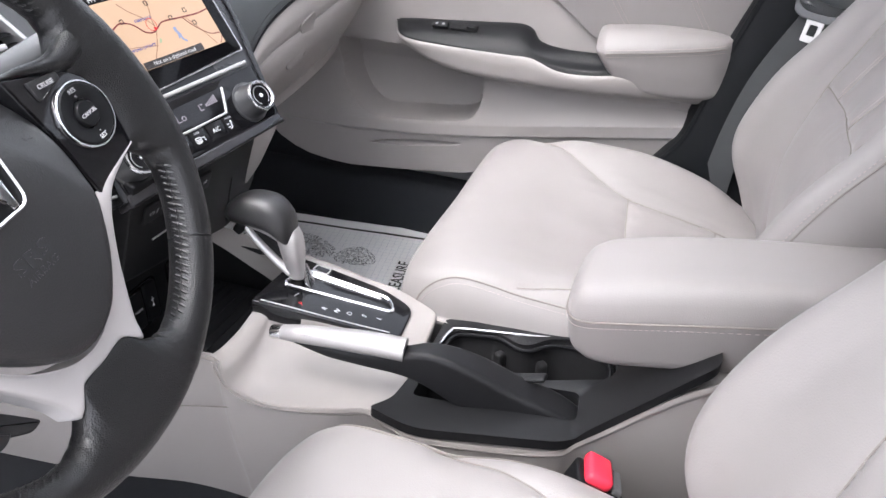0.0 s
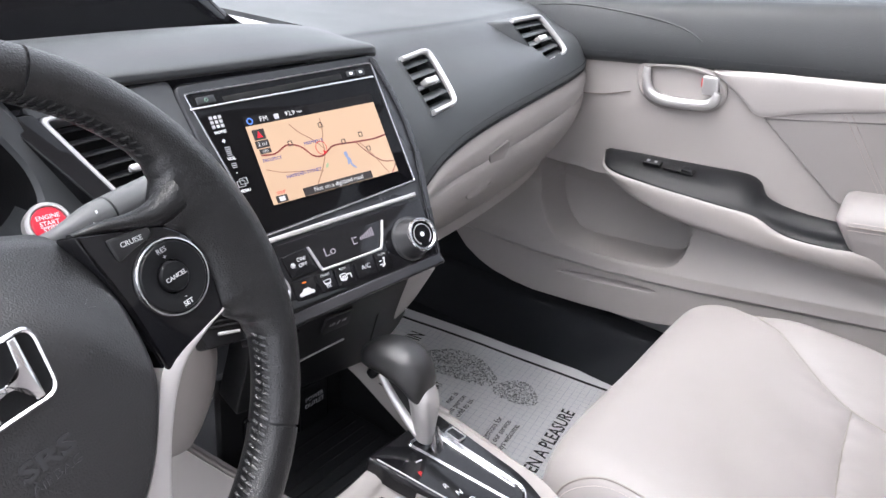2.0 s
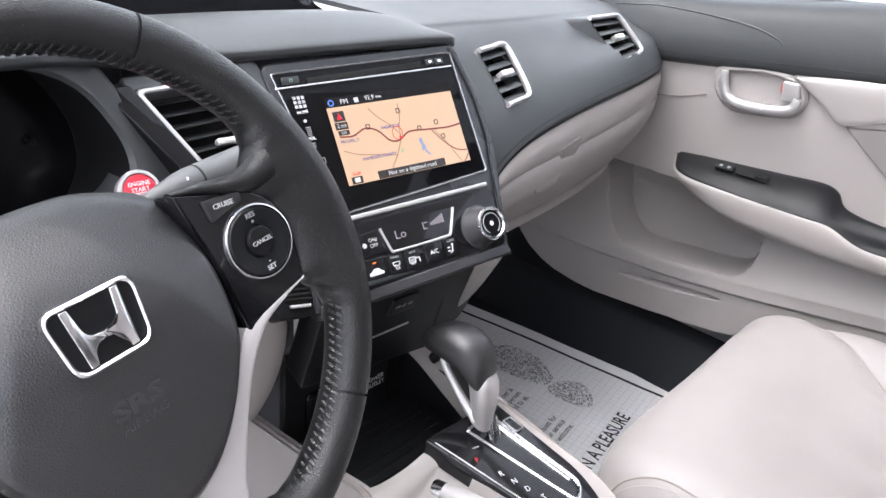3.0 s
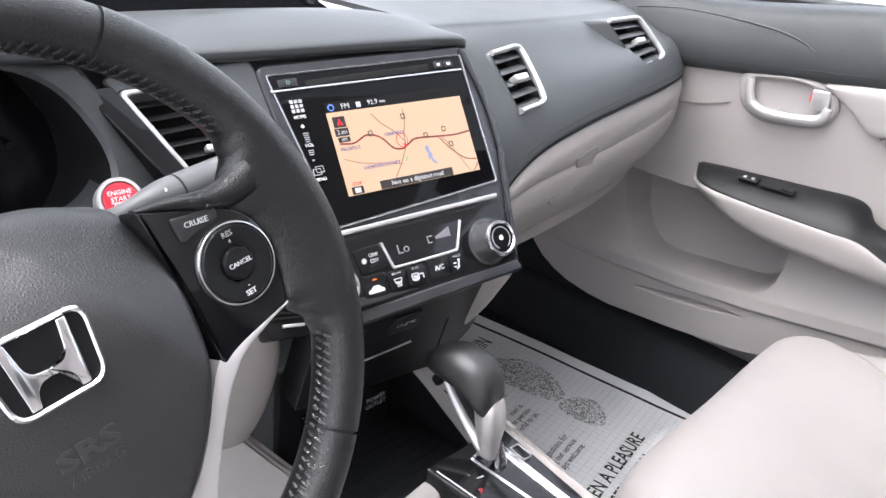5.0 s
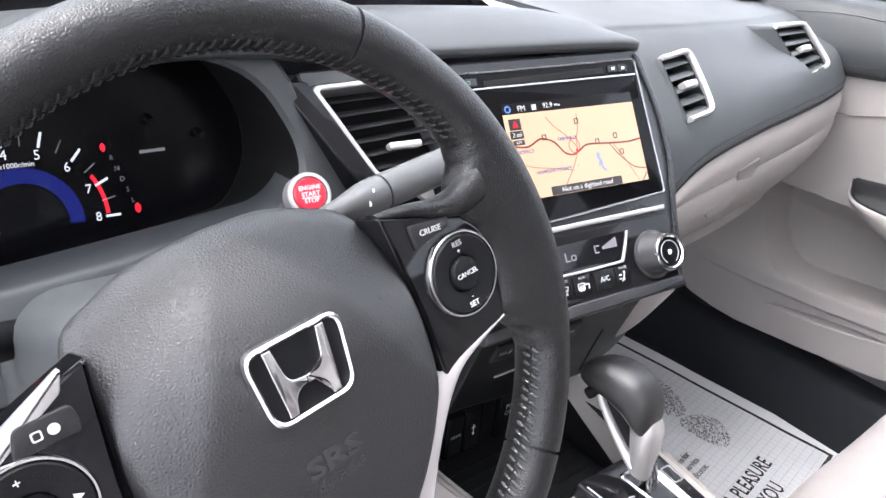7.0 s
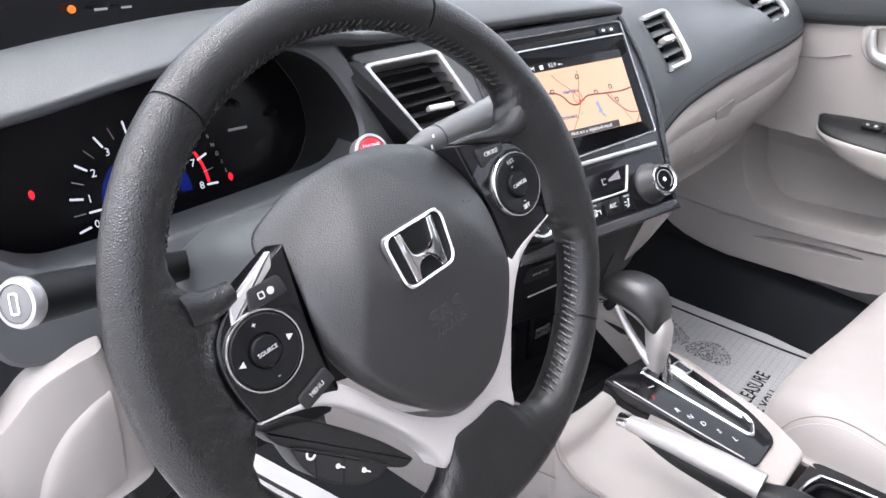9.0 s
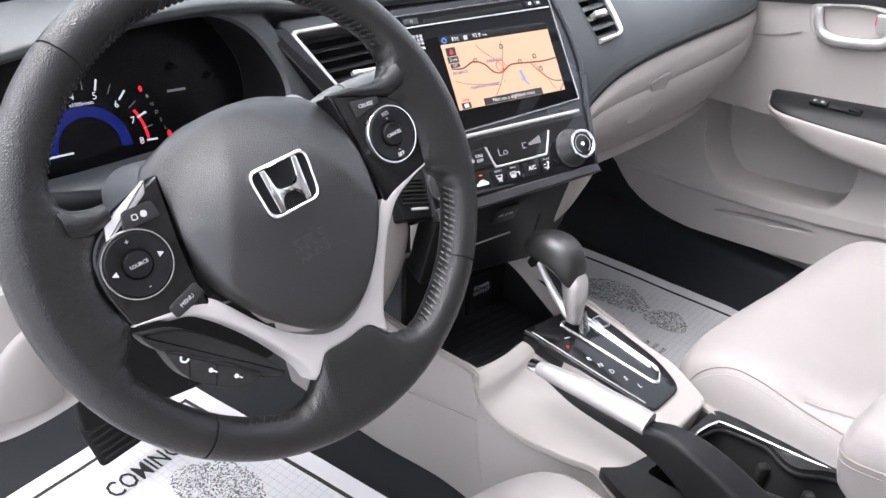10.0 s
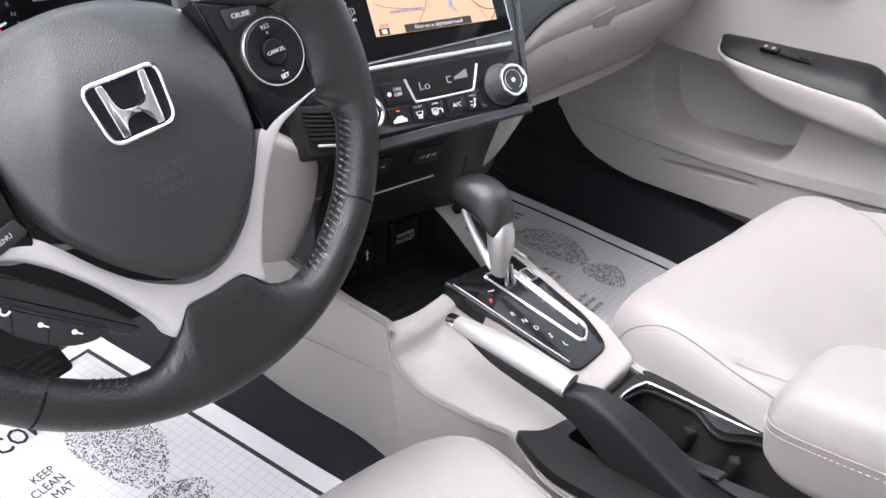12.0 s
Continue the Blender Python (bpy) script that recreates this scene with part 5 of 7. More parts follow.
for i, (x, y) in enumerate(((-0.1085, -0.0625), (-0.0965, -0.0790), (-0.0830, -0.0925))):
    icon = tube([(-0.0028, 0.0012, 0), (-0.0016, -0.0016, 0), (0.0016, -0.0016, 0), (0.0028, 0.0012, 0)], 0.0008, 6, n=8) if i == 0 else join(lathe([(0.0016, -0.0003), (0.0016, 0.0003), (0, 0.0003)], 12), moved(rbox(0.0036, 0.0009, 0.0006, 0), 0.003, 0, 0))
    part("switch_mark", icon, WHITE, pod_p, matrix=on_wheel(x, y, -0.0020, -48))
# switch caps and their lettering
cap = rounded([(-0.0105, -0.0080, 0.003), (-0.0130, 0.0060, 0.002), (0.0130, 0.0050, 0.003), (0.0130, -0.0010, 0.003), (0.0010, -0.0040, 0.008)], 0.003)
rp = part("switch_cap", prism(cap, -0.002, 0.0015, 0.001), POD, wheel, matrix=on_wheel(0.0965, 0.0385, 0.0092, -6))
words("CRUISE", 0.0043, on_wheel(0.0965, 0.0390, 0.0110, -6), SOFT_PRINT, rp)
words("CANCEL", 0.0037, on_wheel(0.1085, 0.010, 0.0143), SOFT_PRINT, rp)
words("RES\n+", 0.0042, on_wheel(0.1085, 0.0245, 0.0127), GREY_PRINT, rp)
words("-\nSET", 0.0042, on_wheel(0.1085, -0.0050, 0.0127), WHITE, rp)
lp = part("switch_cap", prism(rounded([(-0.012, -0.005), (-0.012, 0.005), (0.012, 0.006), (0.013, -0.005)], 0.003), -0.002, 0.0015, 0.001), POD, wheel, matrix=on_wheel(-0.092, -0.026, 0.0092, 14))
words("MENU", 0.0040, on_wheel(-0.092, -0.0258, 0.0110, 14), SOFT_PRINT, lp)
lc = part("switch_cap", prism(rounded([(-0.013, -0.006), (-0.010, 0.006), (0.011, 0.0065), (0.013, -0.005)], 0.003), -0.002, 0.0015, 0.001), POD, wheel, matrix=on_wheel(-0.0935, 0.0370, 0.0092, -4))
part("switch_mark", join(moved(lathe([(0.0022, 0), (0.0022, 0.0003), (0, 0.0003)], 16), 0.0030, 0.0002, 0), moved(frame_ring(rounded([(-0.005, -0.0020), (-0.001, -0.0020), (-0.001, 0.0020), (-0.005, 0.0020)], 0.001), rounded([(-0.0043, -0.0013), (-0.0017, -0.0013), (-0.0017, 0.0013), (-0.0043, 0.0013)], 0.0006), 0, 0.0003, 0.0001))), SOFT_PRINT, lc, matrix=on_wheel(-0.0935, 0.0370, 0.0108, -4))
words("SOURCE", 0.0033, on_wheel(-0.1085, 0.010, 0.0143), SOFT_PRINT, lp)
for x, y, r in ((-0.1085, 0.0255, 0), (-0.1085, -0.0055, 0)):
    words("+" if y > 0.01 else "-", 0.0052, on_wheel(x, y, 0.0127), SOFT_PRINT, lp)
for x, r in ((-0.1240, 180), (-0.0930, 0)):
    part("switch_mark", prism([(-0.0016, -0.0020), (0.0022, 0.0), (-0.0016, 0.0020)], 0, 0.0003), SOFT_PRINT, lp, matrix=on_wheel(x, 0.010, 0.0124, r))
# satin accent beside the driver's side switches
part("accent", prism(rounded([(-0.0800, 0.0560), (-0.0835, 0.0475), (-0.1190, 0.0290), (-0.1150, 0.0400)], 0.0015), 0.004, 0.0102, 0.001), SATIN, wheel, matrix=Wm)

# ---- steering column and stalks ----
col = thing("steering_column", (-0.366, 0.16, 0.5), "charcoal steering column shroud with control stalks", "steering column")
Cm = Matrix.Translation((-0.3662, 0.0115, 0.5897)) @ pose(0, 0, 0, 65.8)
secs = []
for z, w, h0, h1, r in ((-0.034, 0.068, -0.060, 0.050, 0.03), (-0.06, 0.078, -0.066, 0.054, 0.03), (-0.12, 0.085, -0.075, 0.056, 0.03), (-0.26, 0.080, -0.085, 0.022, 0.03)):
    secs.append([(x, y, z) for x, y in rounded([(-w, h0), (w, h0), (w, h1), (-w, h1)], r, 6)])
part("shroud", loft(secs), DASH, col, matrix=Cm)
STALK = material("grey_stalk_plastic", (0.075, 0.077, 0.079), 0.40, grain=0.2, scale=1500)
# passenger-side wiper stalk and driver-side light stalk
for s, tip in ((1, (0.190, 0.082, -0.100)), (-1, (-0.200, 0.046, -0.060))):
    base = Vector((0.070, 0.040, -0.115)) if s > 0 else Vector((-0.070, 0.030, -0.150))
    end = Vector(tip)
    d = end - base
    pts = [base + d * f for f in (0, 0.25, 0.5, 0.75, 1.0)]
    if s > 0:
        inv = Cm.inverted()
        base, ring, end = inv @ Vector((-0.285, 0.126, 0.608)), inv @ Vector((-0.214, 0.133, 0.620)), inv @ Vector((-0.160, 0.137, 0.627))
        d = end - base
        ring = base + d * 0.43
        st = part("stalk", tube([ring, ring + d * 0.28, end, end + d * 0.02], lambda f: 0.0134 if f < 0.9 else 0.0122, 24, n=18, flat=0.9, up=(0, 1, 0)), STALK, col, "grey wiper stalk", matrix=Cm)
        part("stalk_collar", tube([base, base + d * 0.14, base + d * 0.28, ring - d * 0.012], lambda f: 0.0070 + 0.0062 * ease(0.2, 0.9, f), 24, n=18, flat=0.9, up=(0, 1, 0)), STALK, st, "grey tapered collar with white marks", matrix=Cm)
        part("stalk_ring", tube([ring - d * 0.014, ring + d * 0.002], 0.0126, 24, flat=0.9, up=(0, 1, 0)), DARK, st, matrix=Cm)
        part("stalk_mark", join(*[moved(rbox(0.0014, 0.0036, 0.0006, 0), *(ring - d * 0.09 + Vector((dx, dy, 0.0116)))) for dx, dy in ((-0.006, -0.003), (-0.002, 0.004), (0.003, 0.001))]), WHITE, st, matrix=Cm)
    else:
        st = part("stalk", tube(pts, lambda f: 0.0100 + 0.0034 * min(1, f * 1.2), 20, n=16), DARK, col, matrix=Cm)
        u = d.normalized()
        end_m = Matrix.Translation(end) @ u.to_track_quat("Z", "Y").to_matrix().to_4x4()
        part("stalk_knob", lathe([(0.0128, -0.006), (0.0140, -0.003), (0.0142, 0.0), (0.0130, 0.003), (0.0108, 0.0035), (0.0104, 0.0015), (0, 0.002)], 32), material("grey_silver_ring", (0.36, 0.36, 0.365), 0.35, metal=0.6), st, matrix=Cm @ end_m)
        part("stalk_cap", lathe([(0.0103, 0.001), (0.0100, 0.003), (0, 0.0042)], 28), material("grey_cap", (0.12, 0.12, 0.124), 0.4), st, matrix=Cm @ end_m)
        part("stalk_mark", join(moved(frame_ring(rounded([(-0.006, -0.003), (0.006, -0.003), (0.006, 0.003), (-0.006, 0.003)], 0.002), rounded([(-0.005, -0.002), (0.005, -0.002), (0.005, 0.002), (-0.005, 0.002)], 0.001), 0.0036, 0.0044, 0.0001))), WHITE, st, matrix=Cm @ end_m)
        for f in (0.45, 0.62, 0.74):
            part("stalk_mark", moved(rbox(0.0012, 0.006, 0.0006, 0), *(base + d * f + Vector((0, 0.003, 0.0126)))), WHITE, st, matrix=Cm)


# ---- centre console ----
console = thing("centre_console", (0, 0, 0), "beige centre console with gloss-black shift panel and black cup holder trim", "console")


def shift_z(y):
    return 0.300 + 0.20 * (y - 0.03)


# left and right flanks
rows = []
for y, x, z in ((0.50, -0.150, 0.300), (0.30, -0.125, 0.285), (0.17, -0.095, 0.259), (0.082, -0.090, 0.266), (0.064, -0.0985, 0.2590), (0.052, -0.0985, 0.2395), (0.032, -0.0975, 0.2300), (0.0, -0.0965, 0.2275), (-0.035, -0.0945, 0.2330), (-0.075, -0.0875, 0.2385), (-0.105, -0.0790, 0.2405), (-0.135, -0.0840, 0.2340), (-0.18, -0.092, 0.2360), (-0.30, -0.068, 0.240), (-0.335, -0.052, 0.256), (-0.44, -0.028, 0.336), (-0.52, -0.022, 0.345), (-0.80, -0.022, 0.345)):
    rows.append([(x + 0.010, y, z + 0.0005), (x + 0.0025, y, z), (x, y, z - 0.0035), (x + 0.010, y, z * 0.62), (x + 0.031, y, 0.06), (x + 0.046, y, -0.02)])
part("driver_flank", surf(rows, 30, 120, 0.004), BEIGE, console, "beige moulded side")
part("flank_seam", tube([(-0.0992, 0.30, 0.130), (-0.0975, 0.208, 0.162), (-0.0955, 0.100, 0.1955), (-0.0950, 0.03, 0.2150), (-0.0955, -0.012, 0.2255), (-0.0925, -0.045, 0.2305), (-0.0875, -0.078, 0.2355), (-0.0795, -0.103, 0.2385)], 0.0007, 6, n=60), SEAM, console)
rows = []
for y, x, z in ((0.50, 0.150, 0.250), (0.30, 0.128, 0.265), (0.17, 0.112, 0.278), (0.06, 0.104, 0.296), (-0.06, 0.108, 0.272), (-0.12, 0.104, 0.252), (-0.30, 0.128, 0.246), (-0.44, 0.115, 0.285), (-0.80, 0.115, 0.285)):
    rows.append([(x - 0.012, y, z + 0.002), (x - 0.004, y, z), (x, y, z - 0.010), (x + 0.006, y, z * 0.5), (x + 0.015, y, -0.02)])
part("passenger_flank", surf(rows, 24, 60, 0.004), BEIGE, console, "beige moulded side")
# inner wing behind the shift lever
rows = []
for y, z in ((0.055, 0.296), (0.09, 0.300), (0.14, 0.305), (0.19, 0.310), (0.25, 0.316)):
    rows.append([(0.110, y, z), (0.100, y, z - 0.004), (0.094, y, z - 0.004 - 0.028 * max(0.04, 1 - (y - 0.055) / 0.165) ** 1.1), (0.090, y, z - 0.005 - 0.060 * max(0.02, 1 - (y - 0.055) / 0.165) ** 1.1)])
part("inner_wing", surf(rows, 12, 20, 0.004), BEIGE, console)
# hollowed pad beside the shift panel, under the hand brake
rows = []
for y, xl, zl, xr in ((0.083, -0.087, 0.2655, -0.020), (0.074, -0.094, 0.2640, -0.018), (0.062, -0.0975, 0.2570, -0.015), (0.052, -0.0975, 0.2395, -0.012), (0.032, -0.0965, 0.2300, -0.008), (0.0, -0.0955, 0.2275, -0.001), (-0.035, -0.0935, 0.2330, 0.006), (-0.075, -0.0865, 0.2385, 0.012), (-0.105, -0.0760, 0.2410, 0.016), (-0.122, -0.0600, 0.2440, 0.018), (-0.132, -0.0350, 0.2480, 0.020)):
    zr = shift_z(y) - 0.006
    dip = 0.010 * ease(0.082, 0.050, y)
    skew = 0.024 * ease(0.030, 0.078, y)
    zr -= 0.20 * skew
    for k, (f, g) in enumerate(((-0.004, -0.0045), (0.012, 0.0004), (0.08, 0.0016), (0.28, 0), (0.55, 0), (0.80, 0), (0.96, 0), (1.0, 0))):
        rise = (0, 0, 0, 0.12, 0.36, 0.72, 0.98, 1.0)[k]
        row = [] if k == 0 else row
        row.append((xl + (xr + 0.008 - xl) * f, y - skew * f, zl + g + (zr - zl) * rise - dip * (0, 0, 0, 0.2, 0.6, 0.5, 0, 0)[k]))
    rows.append(row)
part("side_pad", surf(rows, 36, 80, 0.004), BEIGE, console, "beige hollowed pad")
# beige deck round the shift panel
P = in_plane((0.03, 0.03, 0.300), (1, 0, 0), (0, 1, 0.20))


def pp(x, y, r=None):
    q = (x - 0.03, (y - 0.03) * 1.02)
    return q if r is None else (*q, r)


deck = rounded([pp(-0.0215, 0.0600, 0.004), pp(0.092, 0.062, 0.012), pp(0.108, -0.070, 0.02), pp(0.092, -0.128, 0.012), pp(0.014, -0.136, 0.006), pp(0.0085, -0.106, 0.01)], n=5)
part("shift_deck", prism(deck, -0.05, -0.001, 0.005), BEIGE, console, "beige shift surround", matrix=P)
gl = rounded([pp(-0.0245, 0.0635, 0.004), pp(0.084, 0.060, 0.010), pp(0.088, -0.060, 0.03), pp(0.074, -0.100, 0.014), pp(0.0130, -0.106, 0.014)], n=6)
shift = part("shift_panel", prism(gl, -0.02, 0.003, 0.002), GLOSS, console, "gloss-black shift panel", matrix=P)
# silver line laid where light glints on the panel's bevel
part("bevel_highlight", tube([P @ Vector((*pp(x, y), 0.0032)) for x, y in ((-0.018, 0.055), (-0.010, 0.020), (0.002, -0.035), (0.016, -0.092))], 0.0008, 6, n=20), SATIN, shift, "thin silver line standing for the bevel's highlight")
g_out = rounded([pp(0.020, 0.050, 0.008), pp(0.064, 0.046, 0.012), pp(0.076, -0.070, 0.012), pp(0.050, -0.086, 0.012)], n=6)
g_in = rounded([pp(0.0245, 0.0455, 0.006), pp(0.0605, 0.0420, 0.009), pp(0.0710, -0.0670, 0.009), pp(0.0525, -0.0805, 0.009)], n=6)
part("gate_rim", frame_ring(g_out, g_in, 0.0, 0.0062, 0.0018), CHROME, shift, "chrome shift gate", matrix=P)
part("gate_floor", prism(g_in, -0.008, 0.0012), DARK, shift, matrix=P)
part("gate_cover", prism(rounded([pp(0.033, 0.006, 0.01), pp(0.046, 0.004, 0.01), pp(0.0615, -0.066, 0.006), pp(0.0535, -0.070, 0.006)], n=4), 0.0, 0.0026, 0.001), DASH, shift, "grey slot cover", matrix=P)
part("gate_plate", prism(rounded([pp(0.054, 0.040, 0.006), pp(0.0600, 0.038, 0.004), pp(0.0700, -0.058, 0.004), pp(0.0655, -0.062, 0.006)], n=4), 0.001, 0.0048, 0.0012), CHROME, shift, "polished gate plate", matrix=P)
part("lock_cover", prism(rounded([pp(0.068, 0.032), pp(0.079, 0.031), pp(0.080, 0.014), pp(0.069, 0.015)], 0.002), 0.002, 0.0052, 0.001), GLOSS, shift, matrix=P)
part("lock_frame", frame_ring(rounded([pp(0.067, 0.033), pp(0.080, 0.032), pp(0.081, 0.013), pp(0.068, 0.014)], 0.002), rounded([pp(0.068, 0.032), pp(0.079, 0.031), pp(0.080, 0.014), pp(0.069, 0.015)], 0.002), 0.002, 0.0058, 0.0004), SATIN, shift, matrix=P)
for k, (ch, x, y) in enumerate((("P", 0.003, 0.014), ("R", 0.011, -0.012), ("N", 0.0155, -0.026), ("D", 0.020, -0.040), ("S", 0.026, -0.056), ("L", 0.032, -0.072))):
    words(ch, 0.0086, P @ Matrix.Translation((*pp(x, y), 0.0031)) @ pose(0, 0, 0, 0, 0, -14), RED_PRINT if ch == "P" else SOFT_PRINT, shift)
part("gear_mark", moved(rbox(0.008, 0.0014, 0.0004, 0), *pp(0.014, 0.026), 0.0034, 0, 0, -14), GREY_PRINT, shift, matrix=P)
# shift lever
lever = thing("shift_lever", (0.035, 0.02, 0.30), "shift lever with a black leather knob and satin silver neck", "shift lever")
foot = Vector((0.043, 0.018, 0.300))
for ox, oy in ((0.0, 0.007), (0.007, 0.001), (-0.006, 0.001)):
    part("rod", tube([foot + Vector((ox, oy, -0.012)), foot + Vector((ox * 0.6 - 0.003, oy * 0.6 + 0.010, 0.026))], 0.0032, 10), CHROME, lever, "chrome rod")
# silver neck: a rounded column behind, and a slender arm that curves forward round an open slot
secs = []
for z, y, dy, dx in ((0.3130, 0.0345, 0.0070, 0.0060), (0.3155, 0.0345, 0.0098, 0.0082), (0.330, 0.0360, 0.0112, 0.0102), (0.345, 0.0372, 0.0132, 0.0132), (0.358, 0.0388, 0.0142, 0.0146), (0.370, 0.0415, 0.0152, 0.0148), (0.380, 0.0440, 0.0130, 0.0120)):
    ring = []
    for i in range(32):
        c, e = math.cos(2 * math.pi * i / 32), math.sin(2 * math.pi * i / 32)
        ring.append((0.0335 + dx * math.copysign(abs(c) ** 0.75, c), y + dy * math.copysign(abs(e) ** 0.85, e), z))
    secs.append(ring)
neck = part("neck", loft([[catmull([q[i] for q in secs], j / 30) for i in range(32)] for j in range(31)]), SATIN, lever, "satin silver open neck")
for line, r0, r1 in ((((0.0400, 0.320), (0.056, 0.3310), (0.0765, 0.3485), (0.0930, 0.3660), (0.1030, 0.384)), 0.0064, 0.0042), (((0.050, 0.3650), (0.066, 0.3715), (0.082, 0.3745), (0.093, 0.3760), (0.101, 0.383)), 0.0066, 0.0050)):
    part("neck_arm", tube([(0.0330, y, z) for y, z in line], lambda f: r0 + (r1 - r0) * f, 16, n=24, flat=1.45, up=(1, 0, 0)), SATIN, neck)
# dark plate added to stand for the shade seen in the open slot
part("slot_shade", prism([(0.040, 0.330), (0.056, 0.336), (0.080, 0.356), (0.096, 0.376), (0.050, 0.376)], -0.002, 0.002), DARK, neck, "dark plate standing for the shade in the slot", matrix=Matrix(((0, 0, 1, 0.0335), (1, 0, 0, 0), (0, 1, 0, 0), (0, 0, 0, 1))))
# leather knob, longer towards the dash and drooping there
secs = []
for y, zt, zb, w in ((0.1200, 0.391, 0.385, 0.005), (0.1170, 0.397, 0.380, 0.011), (0.110, 0.4045, 0.378, 0.0175), (0.100, 0.4115, 0.378, 0.0215), (0.086, 0.4170, 0.379, 0.0240), (0.070, 0.4185, 0.377, 0.0245), (0.055, 0.4160, 0.373, 0.0238), (0.044, 0.4095, 0.363, 0.0205), (0.0370, 0.4010, 0.360, 0.0165), (0.0335, 0.393, 0.364, 0.011), (0.0322, 0.385, 0.376, 0.005)):
    zc, ring = (zt * 0.45 + zb * 0.55), []
    for i in range(28):
        q = 2 * math.pi * i / 28
        c, e = math.cos(q), math.sin(q)
        ring.append((0.0315 + w * math.copysign(abs(c) ** 0.8, c), y, zc + ((zt - zc) if e > 0 else (zc - zb)) * math.copysign(abs(e) ** 0.85, e)))
    secs.append(ring)
part("knob", loft([[catmull([s_[i] for s_ in secs], j / 40) for i in range(28)] for j in range(41)]), KNOB_LEATHER, lever, "black leather knob")
part("knob_button", moved(rbox(0.016, 0.012, 0.020, 0.004), 0.0315, 0.103, 0.370, 35), DARK, lever)
# hand brake
brake = thing("hand_brake", (-0.03, -0.2, 0.24), "hand brake lever with a satin silver grip and black body", "hand brake")
spine = [(-0.0575, 0.004, 0.3035), (-0.0560, -0.018, 0.3060), (-0.0515, -0.060, 0.3085), (-0.0455, -0.104, 0.3090), (-0.0415, -0.134, 0.3075)]
GRIP = material("satin_grey_silver", (0.34, 0.328, 0.324), 0.42, metal=0.45, grain=0.1, scale=2000, vary=0.03)
part("grip", tube(spine, lambda f: 0.0092 + 0.0052 * min(1, f * 1.5), 24, n=30, flat=0.84, up=(0, 0.05, 1)), GRIP, brake, "satin silver grip")
part("button", tube([(-0.0590, 0.0165, 0.3015), (-0.0588, 0.0150, 0.3017), (-0.0572, 0.002, 0.3035)], lambda f: 0.0068 if f < 0.2 else 0.0078, 18, up=(0, 0, 1)), CHROME, brake, "chrome release button")
under = [(-0.0565, -0.012, 0.2990), (-0.0530, -0.050, 0.2985), (-0.0475, -0.092, 0.2985), (-0.0415, -0.130, 0.2985), (-0.0360, -0.156, 0.2970), (-0.0300, -0.185, 0.2910), (-0.0230, -0.215, 0.2790), (-0.0165, -0.250, 0.2620), (-0.0100, -0.300, 0.2440), (-0.0060, -0.340, 0.2240)]
secs = []
for (x, y, z), w, up_, dn in zip(under, (0.0050, 0.0105, 0.0122, 0.0128, 0.0150, 0.0185, 0.0205, 0.0215, 0.0215, 0.0170), (0.001, 0.004, 0.006, 0.009, 0.0165, 0.0180, 0.0175, 0.0170, 0.0165, 0.012), (0.004, 0.0105, 0.0140, 0.0180, 0.0240, 0.0330, 0.0400, 0.0450, 0.0400, 0.030)):
    secs.append([(x + u, y, z + v) for u, v in rounded([(-w, -dn, 0.005), (w, -dn, 0.005), (w * 0.90, up_, 0.008), (-w * 0.90, up_, 0.008)], n=6)])
part("body", loft([[catmull([q[i] for q in secs], j / 60) for i in range(len(secs[0]))] for j in range(61)]), TRAY, brake, "charcoal plastic body")
part("hinge_pad", moved(rbox(0.015, 0.040, 0.006, 0.003), 0.0030, -0.262, 0.2745, -20, 6, -6), TRAY, brake, "grey hinge cover")
# black tray trim with cup holders and the brake's well
T = Matrix.Translation((0, 0, 0.252))
trim = rounded([(-0.080, -0.108, 0.006), (-0.058, -0.126, 0.010), (0.020, -0.136, 0.006), (0.104, -0.134, 0.01), (0.128, -0.300, 0.02), (0.118, -0.440, 0.01), (-0.024, -0.445, 0.01), (-0.050, -0.330, 0.03), (-0.064, -0.312, 0.02), (-0.0935, -0.160, 0.02)], n=5)
well = rounded([(-0.046, -0.144, 0.008), (0.004, -0.146, 0.008), (0.018, -0.318, 0.01), (-0.028, -0.322, 0.01)], n=5)
cups = rounded([(0.036, -0.142, 0.014), (0.084, -0.150, 0.016), (0.098, -0.205, 0.010), (0.080, -0.240, 0.014), (0.108, -0.268, 0.014), (0.114, -0.300, 0.02), (0.100, -0.345, 0.02), (0.034, -0.352, 0.012), (0.026, -0.250, 0.03)], n=5)
tt = bmesh.new()
loops = []
for ring in (trim, well, cups):
    vs = [tt.verts.new((x, y, 0)) for x, y in ring]
    loops.append([tt.edges.new((vs[i], vs[(i + 1) % len(vs)])) for i in range(len(vs))])
bmesh.ops.triangle_fill(tt, use_beauty=True, use_dissolve=False, edges=[e for l in loops for e in l])
bmesh.ops.recalc_face_normals(tt, faces=tt.faces)
for f in tt.faces:
    if f.normal.z < 0:
        f.normal_flip()
bmesh.ops.solidify(tt, geom=tt.faces[:], thickness=0.012)
for v in tt.verts:
    v.co.z += 0.006 * max(0, -0.20 - v.co.y) / 0.1 + 0.85 * max(0, -0.325 - v.co.y)
tray = part("tray_trim", tt, TRAY, console, "charcoal tray trim", matrix=T)


